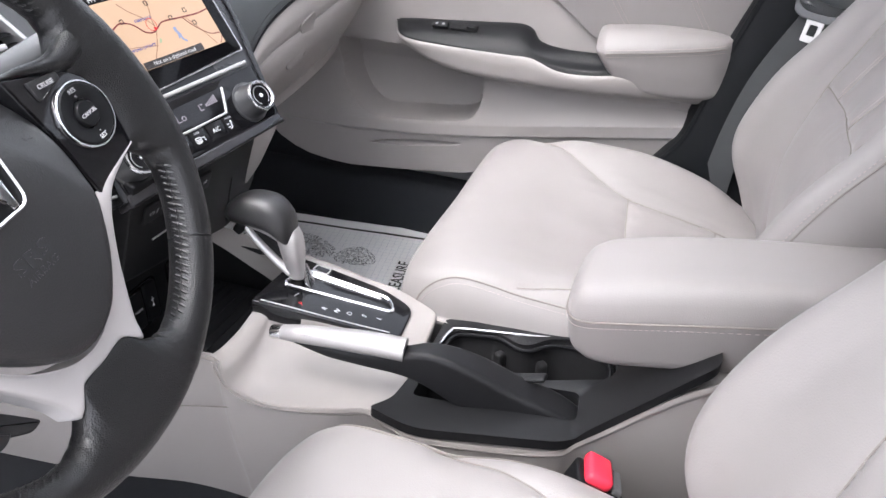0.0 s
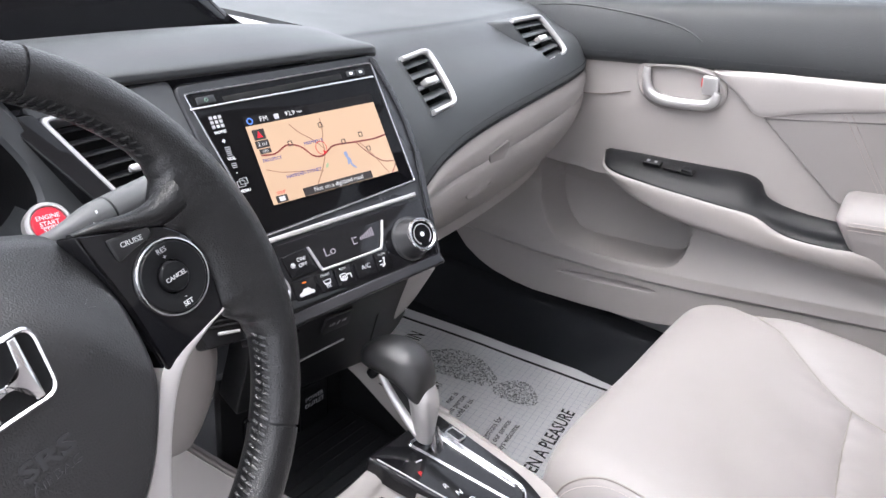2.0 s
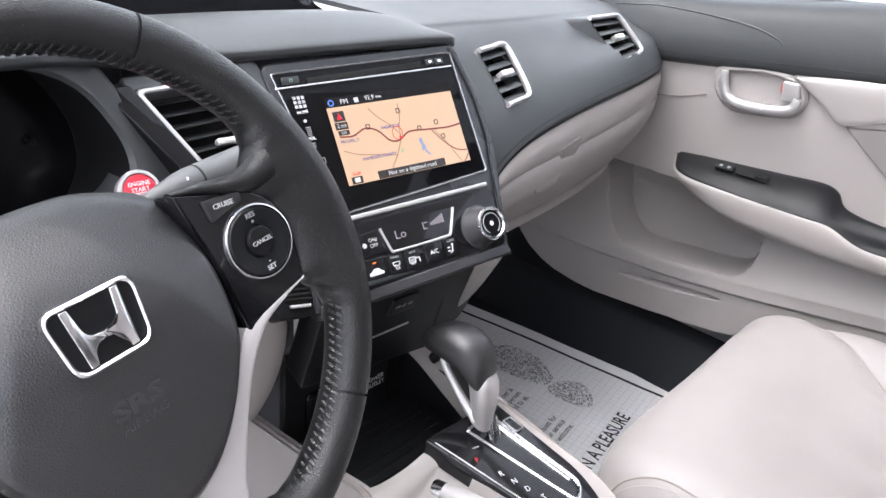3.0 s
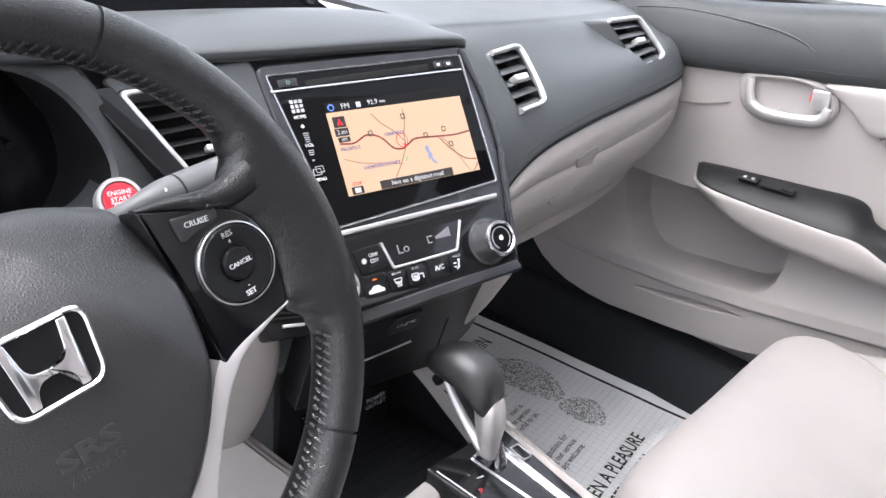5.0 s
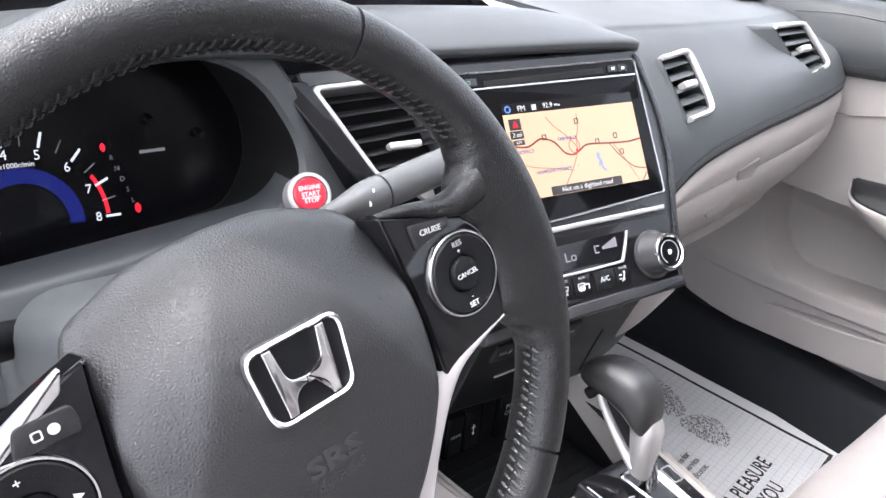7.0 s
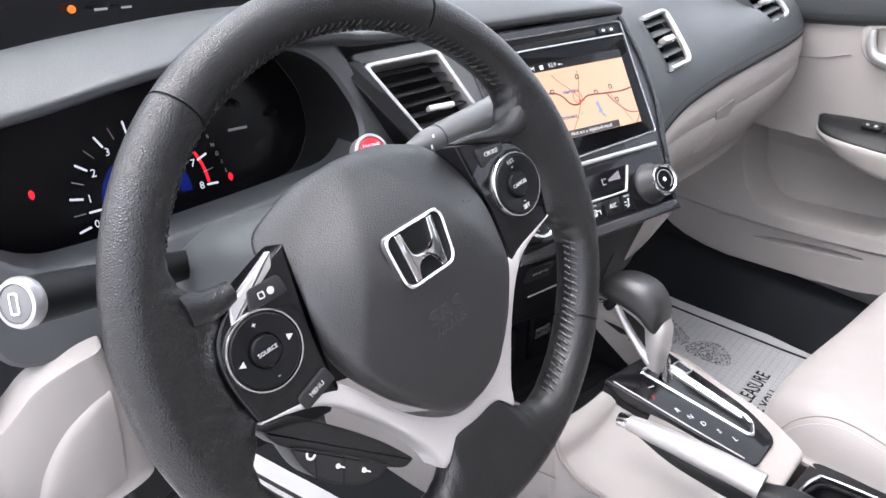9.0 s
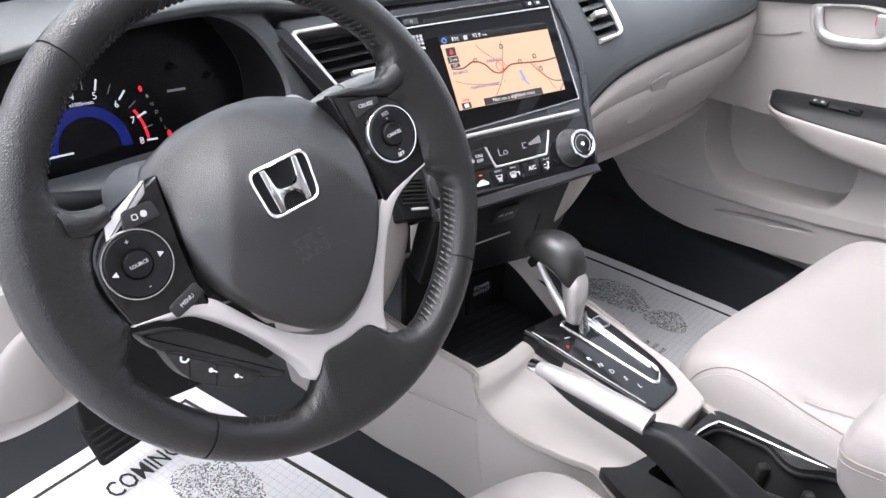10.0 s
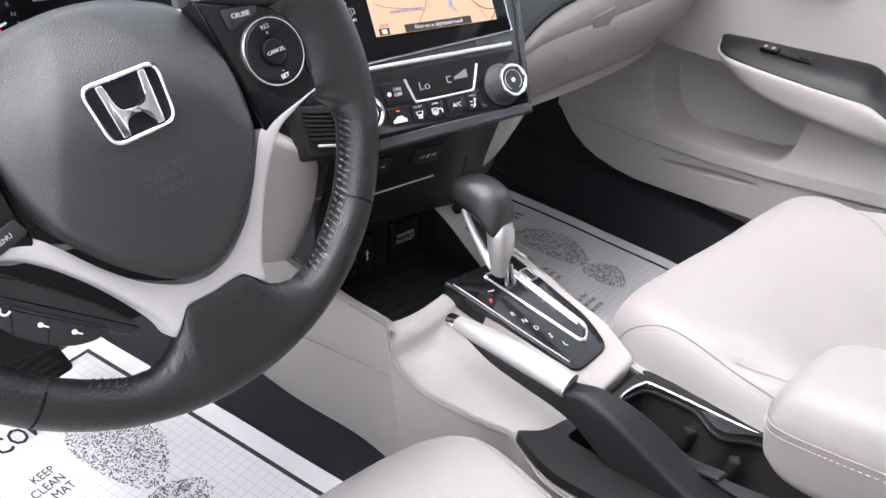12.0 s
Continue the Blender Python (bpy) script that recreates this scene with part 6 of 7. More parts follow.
def pit(outline, depth, taper, mat, name):
    bm = bmesh.new()
    n = len(outline)
    low = shrunk(outline, taper)
    a = [bm.verts.new((x, y, 0)) for x, y in outline]
    b = [bm.verts.new((x, y, -depth)) for x, y in low]
    for i in range(n):
        bm.faces.new((a[i], a[(i + 1) % n], b[(i + 1) % n], b[i]))
    bm.faces.new(b)
    return part(name, bm, mat, tray, matrix=T)


pit(well, 0.045, 0.002, RUBBER, "brake_well")
cup_part = pit(cups, 0.075, 0.018, RUBBER, "cup_holder")
part("cup_rim", tube([(0.034, -0.166, 0.2535), (0.037, -0.150, 0.2535), (0.050, -0.1445, 0.2535), (0.078, -0.148, 0.2535), (0.087, -0.158, 0.2535), (0.101, -0.220, 0.2535), (0.114, -0.285, 0.2540), (0.110, -0.318, 0.2550)], 0.0022, 8, n=60), CHROME, tray, "chrome cup holder rim")
part("cup_lip", tube([(x, y, 0.2480) for x, y in shrunk(cups, 0.003)], 0.0024, 8, closed=True), DARK, tray)
# grip tabs of the two cups
for x, y, rz in ((0.079, -0.212, -38), (0.079, -0.264, 40)):
    part("grip_tab", moved(rbox(0.013, 0.012, 0.030, 0.004), x, y, 0.224, 0, 0, rz), RUBBER, cup_part)
liner = lathe([(0.036, 0.0), (0.034, 0.004), (0, 0.004)], 32)
part("cup_base", liner, DARK, cup_part, matrix=Matrix.Translation((0.066, -0.185, 0.180)))
part("cup_base", lathe([(0.034, 0.0), (0.032, 0.004), (0, 0.004)], 32), DARK, cup_part, matrix=Matrix.Translation((0.068, -0.305, 0.180)))
# padded armrest over the storage box
box = thing("console_armrest", (0, -0.45, 0.28), "beige leather padded armrest on the console", "armrest")
secs = []
for y, w0, w1, zt, zs, zb in ((-0.290, 0.014, 0.068, 0.384, 0.372, 0.354), (-0.296, -0.006, 0.090, 0.399, 0.375, 0.336), (-0.308, -0.016, 0.103, 0.411, 0.378, 0.324), (-0.338, -0.019, 0.111, 0.421, 0.385, 0.318), (-0.42, -0.011, 0.117, 0.437, 0.399, 0.328), (-0.54, 0.0, 0.122, 0.452, 0.418, 0.345), (-0.66, 0.010, 0.128, 0.462, 0.436, 0.360)):
    o = rounded([(w0 + 0.012, zb, 0.02), (w1 - 0.012, zb, 0.02), (w1, zs, 0.02), (w1 - 0.008, zt, 0.028), (w0 + 0.008, zt, 0.028), (w0, zs, 0.02)], n=6)
    secs.append([(x, y, z) for x, z in o])
part("pad", loft([[catmull([q[i] for q in secs], j / 70) for i in range(len(secs[0]))] for j in range(71)]), LEATHER, box, "beige leather pad")
seam = [(0.040, -0.2893, 0.371), (0.014, -0.2897, 0.371), (-0.007, -0.2965, 0.374), (-0.0172, -0.309, 0.377), (-0.0200, -0.338, 0.384), (-0.0120, -0.42, 0.398), (-0.0010, -0.54, 0.417), (0.009, -0.66, 0.435)]
part("pad_seam", tube(seam, 0.0011, 6, n=60), SEAM, box)
stitch_line([(x - 0.0006, y, z - 0.006) for x, y, z in seam], THREAD, box, 110, 0.0009)
part("box_body", slab(0.0, -0.70, 0.02, 0.105, -0.40, 0.335, 0.01), BEIGE, box)
# driver's belt buckle
bk = thing("belt_buckle", (-0.125, -0.33, 0.24), "black seat belt buckle with a red release button", "buckle")
B = pose(-0.118, -0.357, 0.281, 24, 6, 10)
part("body", prism(rounded([(-0.016, -0.024), (0.016, -0.024), (0.016, 0.024), (-0.016, 0.024)], 0.005), -0.09, 0.0, 0.003), DARK, bk, matrix=B)
part("release_button", moved(rbox(0.036, 0.026, 0.014, 0.005), 0, 0.005, 0.005), RED_BUCKLE, bk, "red release button", matrix=B)
part("slot_frame", moved(rbox(0.029, 0.010, 0.008, 0.002), 0, -0.0155, 0.001), STALK, bk, matrix=B)


# ---- passenger door ----
door = thing("door_1", (0.73, 0, 0.4), "beige passenger door panel with black upper trim and armrest", "door", kind="structure")


def back_edge(z):
    return -0.347 - 0.295 * (z - 0.24) - 0.035


def along(points, v):
    """Linear steps between (v, value) pairs with v falling."""
    if v >= points[0][0]:
        return points[0][1]
    for (a, p), (b, q) in zip(points, points[1:]):
        if v >= b:
            return p + (q - p) * (a - v) / (a - b)
    return points[-1][1]


POCKET = rounded([(0.318, 0.400, 0.01), (0.304, 0.321, 0.03), (0.276, 0.276, 0.03), (0.237, 0.250, 0.03), (0.150, 0.2565, 0.03), (0.055, 0.2675, 0.02), (0.024, 0.277, 0.02), (0.010, 0.306, 0.02), (0.013, 0.400, 0.01)], n=5)


def pocket_depth(y, z):
    """How far inside the map pocket's mouth a point lies; negative outside."""
    best, inside = 1.0, False
    for (y0, z0), (y1, z1) in zip(POCKET, POCKET[1:] + POCKET[:1]):
        dy, dz = y1 - y0, z1 - z0
        t = ((y - y0) * dy + (z - z0) * dz) / max(1e-12, dy * dy + dz * dz)
        t = min(1, max(0, t))
        best = min(best, math.hypot(y - y0 - t * dy, z - z0 - t * dz))
        if (z0 > z) != (z1 > z) and y < y0 + (z - z0) * dy / dz:
            inside = not inside
    return best if inside else -best


def panel_x(y, z):
    """How far out the door trim lies: a stepped ledge with the map pocket above it, then a flat face to the handle."""
    l = along(((0.30, 0.240), (0.15, 0.250), (0.05, 0.261), (-0.02, 0.271), (-0.373, 0.328)), y)
    l2 = l - 0.023
    face = 0.745 - 0.007 * ease(0.345, 0.40, z) - 0.030 * ease(0.40, 0.62, z)
    if z >= l:
        x = 0.719 + (face - 0.719) * min(1, (z - l) / max(0.03, 0.350 - l)) if z < 0.350 else face
    else:
        x = 0.719 + 0.005 * ease(l2 + 0.002, l2 - 0.004, z) + 0.020 * max(0, l2 - z) / 0.15
    if 0.0 < y < 0.33 and z < 0.41:
        x += 0.078 * ease(-0.001, 0.008, pocket_depth(y, z))
    # slim slot under the pocket
    f = (0.246 - y) / 0.203
    if 0 < f < 1:
        mid = 0.189 + 0.031 * f
        half = 0.0075 * math.sin(math.pi * f) ** 0.6
        x += 0.014 * ease(half, half - 0.004, abs(z - mid)) * (0.35 + 0.65 * ease(mid - half, mid + half, z))
    return x


bm = bmesh.new()
NY, NZ = 300, 250
grid = []
for j in range(NZ + 1):
    row = []
    for i in range(NY + 1):
        y0 = 0.50 - 0.90 * i / NY
        low = along(((0.497, 0.213), (0.478, 0.190), (0.455, 0.167), (0.420, 0.147), (0.384, 0.135), (0.330, 0.127), (0.28, 0.125), (0.155, 0.136), (0.02, 0.152), (-0.342, 0.247), (-0.40, 0.262)), y0)
        z = low + (0.632 - low) * j / NZ
        front = 0.50
        y = front + (back_edge(z) - front) * i / NY
        row.append(bm.verts.new((panel_x(y, z), y, z)))
    grid.append(row)
for j in range(NZ):
    for i in range(NY):
        bm.faces.new((grid[j][i], grid[j][i + 1], grid[j + 1][i + 1], grid[j + 1][i]))
for edge_row in (grid[0], grid[NZ]):
    out = [bm.verts.new(v.co + Vector((0.010, 0, 0))) for v in edge_row]
    for i in range(NY):
        bm.faces.new((edge_row[i], edge_row[i + 1], out[i + 1], out[i]))
part("lower_trim", bm, BEIGE_PAD, door, "beige moulded trim with a map pocket")
# padded black upper trim under the window, its sill rising to the rear


def sill_z(y):
    return 0.702 + 0.12 * max(0, 0.22 - y)


rows = []
for a in range(9):
    y = 0.62 + (-0.50 - 0.62) * a / 8
    zb = 0.628 - 0.095 * (y if y < 0 else y * 1.1)
    rows.append([(0.718, y, zb - 0.006), (0.703, y, zb - 0.002), (0.6935, y, zb + 0.010), (0.694, y, zb + 0.045), (0.708, y, sill_z(y) - 0.014), (0.735, y, sill_z(y)), (0.79, y, sill_z(y) + 0.002)])
# the dash's charcoal, darkened for the weaker light on this upright face
UPPER_TRIM = material("shaded_dash_charcoal", (0.026, 0.0285, 0.030), 0.46, grain=0.4, scale=600, vary=0.06, spec=0.5)
part("upper_trim", surf(rows, 30, 40, 0.006), UPPER_TRIM, door, "charcoal padded upper trim")
stitch_line([(r[2][0] - 0.001, r[2][1], r[2][2] + 0.004) for r in rows], BLACK_THREAD, door, 150, 0.0009)
part("trim_seam", tube([(0.7025, 0.345, 0.6740), (0.7025, 0.327, 0.6772), (0.7060, 0.270, 0.6840), (0.7045, 0.204, 0.6850), (0.6995, 0.140, 0.6830), (0.6975, 0.100, 0.6790), (0.6945, 0.068, 0.6714), (0.6932, 0.050, 0.6620)], 0.0013, 6, n=40), UPPER_TRIM, door)
# skin out of view, added to stop daylight leaking under the trim
part("outer_skin", surf([[(0.835, y, -0.05), (0.875, y, 0.20), (0.885, y, 0.45), (0.850, y, sill_z(y) - 0.012), (0.800, y, sill_z(y) + 0.003)] for y in (1.05, 0.6, 0.0, -0.40, -0.62)], 20, 12, 0.006), PAINT, door, "unseen outer skin, added to block light under the door")
# flat details lie in the plane of the upper door
Dm = in_plane((0.804, 0, 0), (0, -1, 0), (-0.158, 0, 1))


def dp(y, z, r=None):
    return (-y, z * 1.0125) if r is None else (-y, z * 1.0125, r)


inlay = []
for (ty, tz), (by, bz) in (((0.024, 0.6245), (0.023, 0.6225)), ((-0.020, 0.631), (-0.026, 0.5905)), ((-0.060, 0.6355), (-0.058, 0.571)), ((-0.120, 0.6415), (-0.120, 0.590)), ((-0.185, 0.6480), (-0.185, 0.606)), ((-0.280, 0.6575), (-0.280, 0.6265)), ((-0.379, 0.665), (-0.379, 0.641)), ((-0.425, 0.6665), (-0.425, 0.6455)), ((-0.447, 0.663), (-0.447, 0.648)), ((-0.458, 0.656), (-0.458, 0.6495))):
    inlay.append([Dm @ Vector((*dp(y, z), n)) for y, z, n in ((ty, tz, 0.002), (ty, tz - 0.001, 0.008), (ty * 0.72 + by * 0.28, tz * 0.72 + bz * 0.28, 0.0125), (by, bz + 0.002, 0.0105), (by, bz, 0.002))])
INLAY = material("satin_champagne_trim", (0.37, 0.348, 0.335), 0.36, metal=0.2, grain=0.1, scale=2000, vary=0.03)
part("inlay", surf(inlay, 16, 60, 0.003), INLAY, door, "satin champagne inlay")
ins = rounded([dp(-0.061, 0.568, 0.004), dp(-0.190, 0.464, 0.012), dp(-0.30, 0.440, 0.01), dp(-0.435, 0.470, 0.01), dp(-0.474, 0.648, 0.004), dp(-0.40, 0.6415, 0.05), dp(-0.270, 0.6255, 0.05), dp(-0.180, 0.6095, 0.05), dp(-0.112, 0.5915, 0.05)], n=4)
insert = part("leather_insert", prism(ins, -0.012, 0.0075, 0.004), LEATHER, door, "beige leather insert", matrix=Dm)
for y0, z0, y1, z1 in ((-0.169, 0.600, -0.241, 0.496), (-0.294, 0.624, -0.372, 0.503)):
    for o in (0, 0.009):
        a, b = Dm @ Vector((*dp(y0 - o, z0 + o * 0.1), 0.0078)), Dm @ Vector((*dp(y1 - o, z1), 0.0078))
        stitch_line([a, a.lerp(b, 0.5), b], THREAD, insert, 34, 0.0015)
part("trim_gap", tube([Dm @ Vector((*dp(y, z), 0.003)) for y, z in ((0.250, 0.540), (0.200, 0.548), (0.155, 0.562))], 0.0009, 6, n=10), SEAM, door)
# handle
bez_o = rounded([dp(0.150, 0.612, 0.02), dp(0.140, 0.565, 0.025), dp(0.105, 0.545, 0.03), dp(0.010, 0.558, 0.02), dp(-0.006, 0.588, 0.015), dp(0.008, 0.618, 0.015), dp(0.06, 0.628, 0.03)], n=5)
bez_i = rounded([dp(0.136, 0.607, 0.016), dp(0.128, 0.574, 0.02), dp(0.100, 0.559, 0.02), dp(0.018, 0.569, 0.012), dp(0.006, 0.588, 0.012), dp(0.016, 0.610, 0.012), dp(0.06, 0.618, 0.03)], n=5)
handle = part("door_handle", frame_ring(bez_o, bez_i, -0.012, 0.009, 0.004), BEIGE, door, "beige bezel with a silver pull", matrix=Dm)
part("handle_cup", prism(bez_i, -0.014, -0.006), BEIGE_PAD, handle, matrix=Dm)
pull = [(0.128, 0.610), (0.127, 0.590), (0.118, 0.571), (0.096, 0.563), (0.060, 0.564), (0.028, 0.569), (0.014, 0.578), (0.010, 0.592)]
part("handle_pull", tube([Dm @ Vector((*dp(y, z), 0.0105)) for y, z in pull], lambda f: 0.0055 + 0.0035 * math.sin(math.pi * f) ** 0.5, 12, n=40, flat=0.8), SATIN, handle, "satin silver pull")
part("lock_slider", moved(rbox(0.026, 0.030, 0.010, 0.003), -0.024, 0.600 * 1.0125, 0.006, 0, 0, 4), SATIN, handle, "silver lock slider", matrix=Dm)
part("lock_mark", moved(rbox(0.004, 0.013, 0.002, 0.0005), -0.040 + 0.0025, 0.602 * 1.0125, 0.0065), RED_PRINT, handle, "red lock mark", matrix=Dm)
# armrest body and switch plate
body = []
for y, zn, zl, xo in ((0.178, 0.452, 0.440, 0.705), (0.165, 0.440, 0.425, 0.680), (0.137, 0.433, 0.412, 0.667), (0.09, 0.431, 0.394, 0.662), (0.03, 0.430, 0.383, 0.660), (-0.05, 0.430, 0.379, 0.660), (-0.09, 0.428, 0.378, 0.661), (-0.145, 0.411, 0.377, 0.664), (-0.20, 0.411, 0.378, 0.666), (-0.26, 0.418, 0.380, 0.668), (-0.40, 0.43, 0.385, 0.685)):
    body.append([(0.745, y, zl - 0.020), (0.715, y, zl - 0.010), (xo + 0.014, y, zl), (xo + 0.003, y, zl + (zn - zl) * 0.45), (xo, y, zn - 0.004), (xo + 0.006, y, zn + 0.002), (xo + 0.02, y, zn - 0.002), (0.745, y, zn - 0.01)])
arm = part("armrest", surf(body, 30, 60, 0.003), BEIGE, door, "beige armrest")
sw_rows = []
for y, zn, zf, xo in ((0.176, 0.451, 0.453, 0.704), (0.162, 0.441, 0.455, 0.680), (0.135, 0.436, 0.458, 0.669), (0.08, 0.434, 0.462, 0.664), (0.0, 0.433, 0.468, 0.662), (-0.055, 0.433, 0.472, 0.662), (-0.080, 0.431, 0.465, 0.663), (-0.100, 0.425, 0.449, 0.664), (-0.145, 0.414, 0.444, 0.667), (-0.200, 0.414, 0.444, 0.669), (-0.250, 0.421, 0.447, 0.671)):
    far = 0.728 if y > -0.085 else (0.712 if y > -0.12 else 0.700)
    sw_rows.append([(xo + 0.003, y, zn - 0.006), (xo, y, zn - 0.001), (xo + 0.006, y, zn + 0.005), (xo + 0.3 * (far - xo), y, zn + 0.45 * (zf - zn) + 0.003), (xo + 0.7 * (far - xo), y, zn + 0.85 * (zf - zn) + 0.003), (far, y, zf), (far + 0.003, y, zf - 0.012)])
plate = part("switch_plate", surf(sw_rows, 24, 60, 0.003), DARK, arm, "black switch plate")
SWM = in_plane((0.693, 0.060, 0.4585), (0, -1, 0.03), (0.90, 0, 0.40))
part("window_switch", moved(rbox(0.050, 0.013, 0.004, 0.001), 0.020, 0, 0.001), RUBBER, plate, matrix=SWM)
part("window_switch_key", moved(rbox(0.018, 0.010, 0.006, 0.0015), 0.034, 0, 0.0035, 0, 8, 0), DARK, plate, matrix=SWM)
part("lock_switch", moved(rbox(0.030, 0.013, 0.007, 0.0015), -0.026, 0.001, 0.0015), DARK, plate, matrix=SWM)
for u in (-0.033, -0.020):
    part("switch_mark", moved(rbox(0.005, 0.005, 0.0004, 0), u, 0.001, 0.0052), GREY_PRINT, plate, matrix=SWM)
# armrest pad: flat top, piped edge, front end raked back
pad, st = [], []
for y, x0, zs, zt, zb, rake in ((-0.224, 0.656, 0.457, 0.494, 0.396, 0.55), (-0.260, 0.654, 0.463, 0.499, 0.390, 0.5), (-0.302, 0.655, 0.469, 0.503, 0.387, 0.45), (-0.345, 0.659, 0.475, 0.504, 0.388, 0.35), (-0.385, 0.667, 0.480, 0.503, 0.392, 0.25), (-0.412, 0.680, 0.484, 0.499, 0.400, 0.2), (-0.432, 0.702, 0.487, 0.494, 0.420, 0.1)):
    o = rounded([(0.750, zb - 0.002, 0.004), (x0 + 0.022, zb, 0.014), (x0 + 0.003, zs - 0.018, 0.012), (x0, zs, 0.005), (x0 + 0.005, zs + 0.013, 0.010), (x0 + 0.026, zt - 0.002, 0.014), (0.750, zt, 0.004)], n=5)
    if not pad:
        # rounded front end
        for k in range(5, 0, -1):
            a = math.pi / 2 * k / 5
            f = 0.72 + 0.28 * math.cos(a)
            m = (zs + 0.447) / 2
            pad.append([(0.750 + (x - 0.750) * f, y + rake * min(0, z - zs) + 0.022 * math.sin(a), m + (z - m) * f) for x, z in o])
    pad.append([(x, y + rake * min(0, z - zs), z) for x, z in o])
    st.append((x0 - 0.0012, y, zs))
pd = part("armrest_pad", loft([[catmull([r[i] for r in pad], k / 60) for i in range(len(pad[0]))] for k in range(61)]), LEATHER, arm, "beige leather armrest pad")
part("pad_seam", tube(st[:-1], 0.0010, 6, n=40), SEAM, pd)
for dz, dx in ((0.0056, 0.0006), (-0.0056, 0.0004)):
    stitch_line([(x + dx, y, z + dz) for x, y, z in st[:-1]], THREAD, pd, 60, 0.0014)
# black sill trim and pillar behind the door
solid("kick_panel", slab(0.766, 0.36, -0.02, 0.785, 0.92, 0.64, 0.002), CARPET, "black carpeted footwell side", "trim", kind="structure")
solid("sill_trim", surf([[(0.702, y, 0.004), (0.712, y, 0.035), (0.728, y, 0.078), (0.746, y, 0.100), (0.775, y, 0.105)] for y in (-0.5, -0.2, 0.1, 0.35, 0.6)], 16, 16, 0.006), CARPET, "black carpeted sill trim beside the mat", "trim", kind="structure")
bm = surf([[(0.756, y + 0.010, z), (x + 0.006, y + 0.001, z), (x, y - 0.008, z), (x - 0.010, y - 0.065, z), (x - 0.022, y - 0.28, z)] for x, y, z in ((0.706, -0.270, 0.06), (0.702, -0.320, 0.22), (0.700, -0.348, 0.27), (0.698, -0.377, 0.315), (0.697, -0.396, 0.38), (0.694, -0.422, 0.483), (0.690, -0.446, 0.561), (0.686, -0.459, 0.608), (0.680, -0.470, 0.655), (0.668, -0.490, 0.72), (0.590, -0.56, 1.02))], 40, 60, 0.006)
solid("pillar_trim", bm, PILLAR, "dark grey plastic pillar trim behind the door", "pillar", kind="structure")
# seat belt on the pillar
belt = thing("seat_belt", (0.63, -0.5, 0.5), "charcoal seat belt webbing with a metal tongue", "seat belt")


def strap(points, w, mat, name, across):
    ac = Vector(across).normalized()
    bm = bmesh.new()
    pts = [catmull(points, i / 30) for i in range(31)]
    rows_ = [(bm.verts.new(p - ac * w / 2), bm.verts.new(p), bm.verts.new(p + ac * w / 2)) for p in pts]
    for a, b in zip(rows_, rows_[1:]):
        for i in range(2):
            bm.faces.new((a[i], a[i + 1], b[i + 1], b[i]))
    bmesh.ops.recalc_face_normals(bm, faces=bm.faces)
    bmesh.ops.solidify(bm, geom=bm.faces[:], thickness=0.0014)
    return part(name, bm, mat, belt)


strap([(0.60, -0.67, 0.98), (0.618, -0.600, 0.75), (0.630, -0.540, 0.575)], 0.047, BELT, "upper_webbing", (-0.30, -1, 0.1))
strap([(0.632, -0.530, 0.565), (0.655, -0.478, 0.44), (0.675, -0.450, 0.30), (0.690, -0.445, 0.16)], 0.047, BELT, "lower_webbing", (-0.30, -1, -0.25))
TG = in_plane((0.620, -0.525, 0.556), (-0.35, -1, -0.12), (0.05, -0.28, 1.0))
part("tongue_cover", prism(rounded([(-0.024, 0.000), (0.026, 0.000), (0.036, 0.006), (0.038, 0.020), (0.032, 0.030), (0.029, 0.020), (0.018, 0.014), (-0.018, 0.014), (-0.029, 0.020), (-0.034, 0.034), (-0.040, 0.032), (-0.036, 0.008)], 0.005), -0.007, 0.007, 0.003), material("grey_tongue_plastic", (0.12, 0.125, 0.13), 0.45), belt, matrix=TG)
t_o = rounded([(-0.013, 0.006), (0.013, 0.006), (0.012, -0.032), (-0.012, -0.032)], 0.003, 4)
t_i = rounded([(-0.006, -0.006), (0.006, -0.006), (0.006, -0.022), (-0.006, -0.022)], 0.002, 4)
part("tongue", frame_ring(t_o, t_i, 0.0005, 0.0030, 0.0005), SATIN, belt, "chrome tongue", matrix=TG)
part("anchor", moved(rbox(0.05, 0.07, 0.05, 0.008), 0.672, -0.415, 0.150, 0, 0, 15), RUBBER, belt)


# ---- seats ----
def creased(bm, lines, out, axes):
    """Presses seam lines (2D polylines) into a cushion's skin: a sharp crease in a soft valley, with small folds beside it."""
    a, b = axes
    curves = np.array([catmull([(p[0], p[1], 0) for p in l], i / 80)[:2] for l in lines for i in range(81)])
    co = np.array([v.co for v in bm.verts])[:, [a, b]]
    best = np.full(len(co), 1.0)
    for c in curves:
        best = np.minimum(best, ((co - c) ** 2).sum(1))
    dist = np.sqrt(best)
    press = 0.0050 * np.exp(-(dist / 0.016) ** 2) + 0.0030 * np.exp(-(dist / 0.0032) ** 2)
    folds = 0.0011 * np.exp(-(dist / 0.030) ** 2)
    for v, p, f in zip(bm.verts, press, folds):
        k = noise.noise(Vector((v.co[a] * 85, v.co[b] * 20, 0.5))) * f
        v.co[out] += k - p


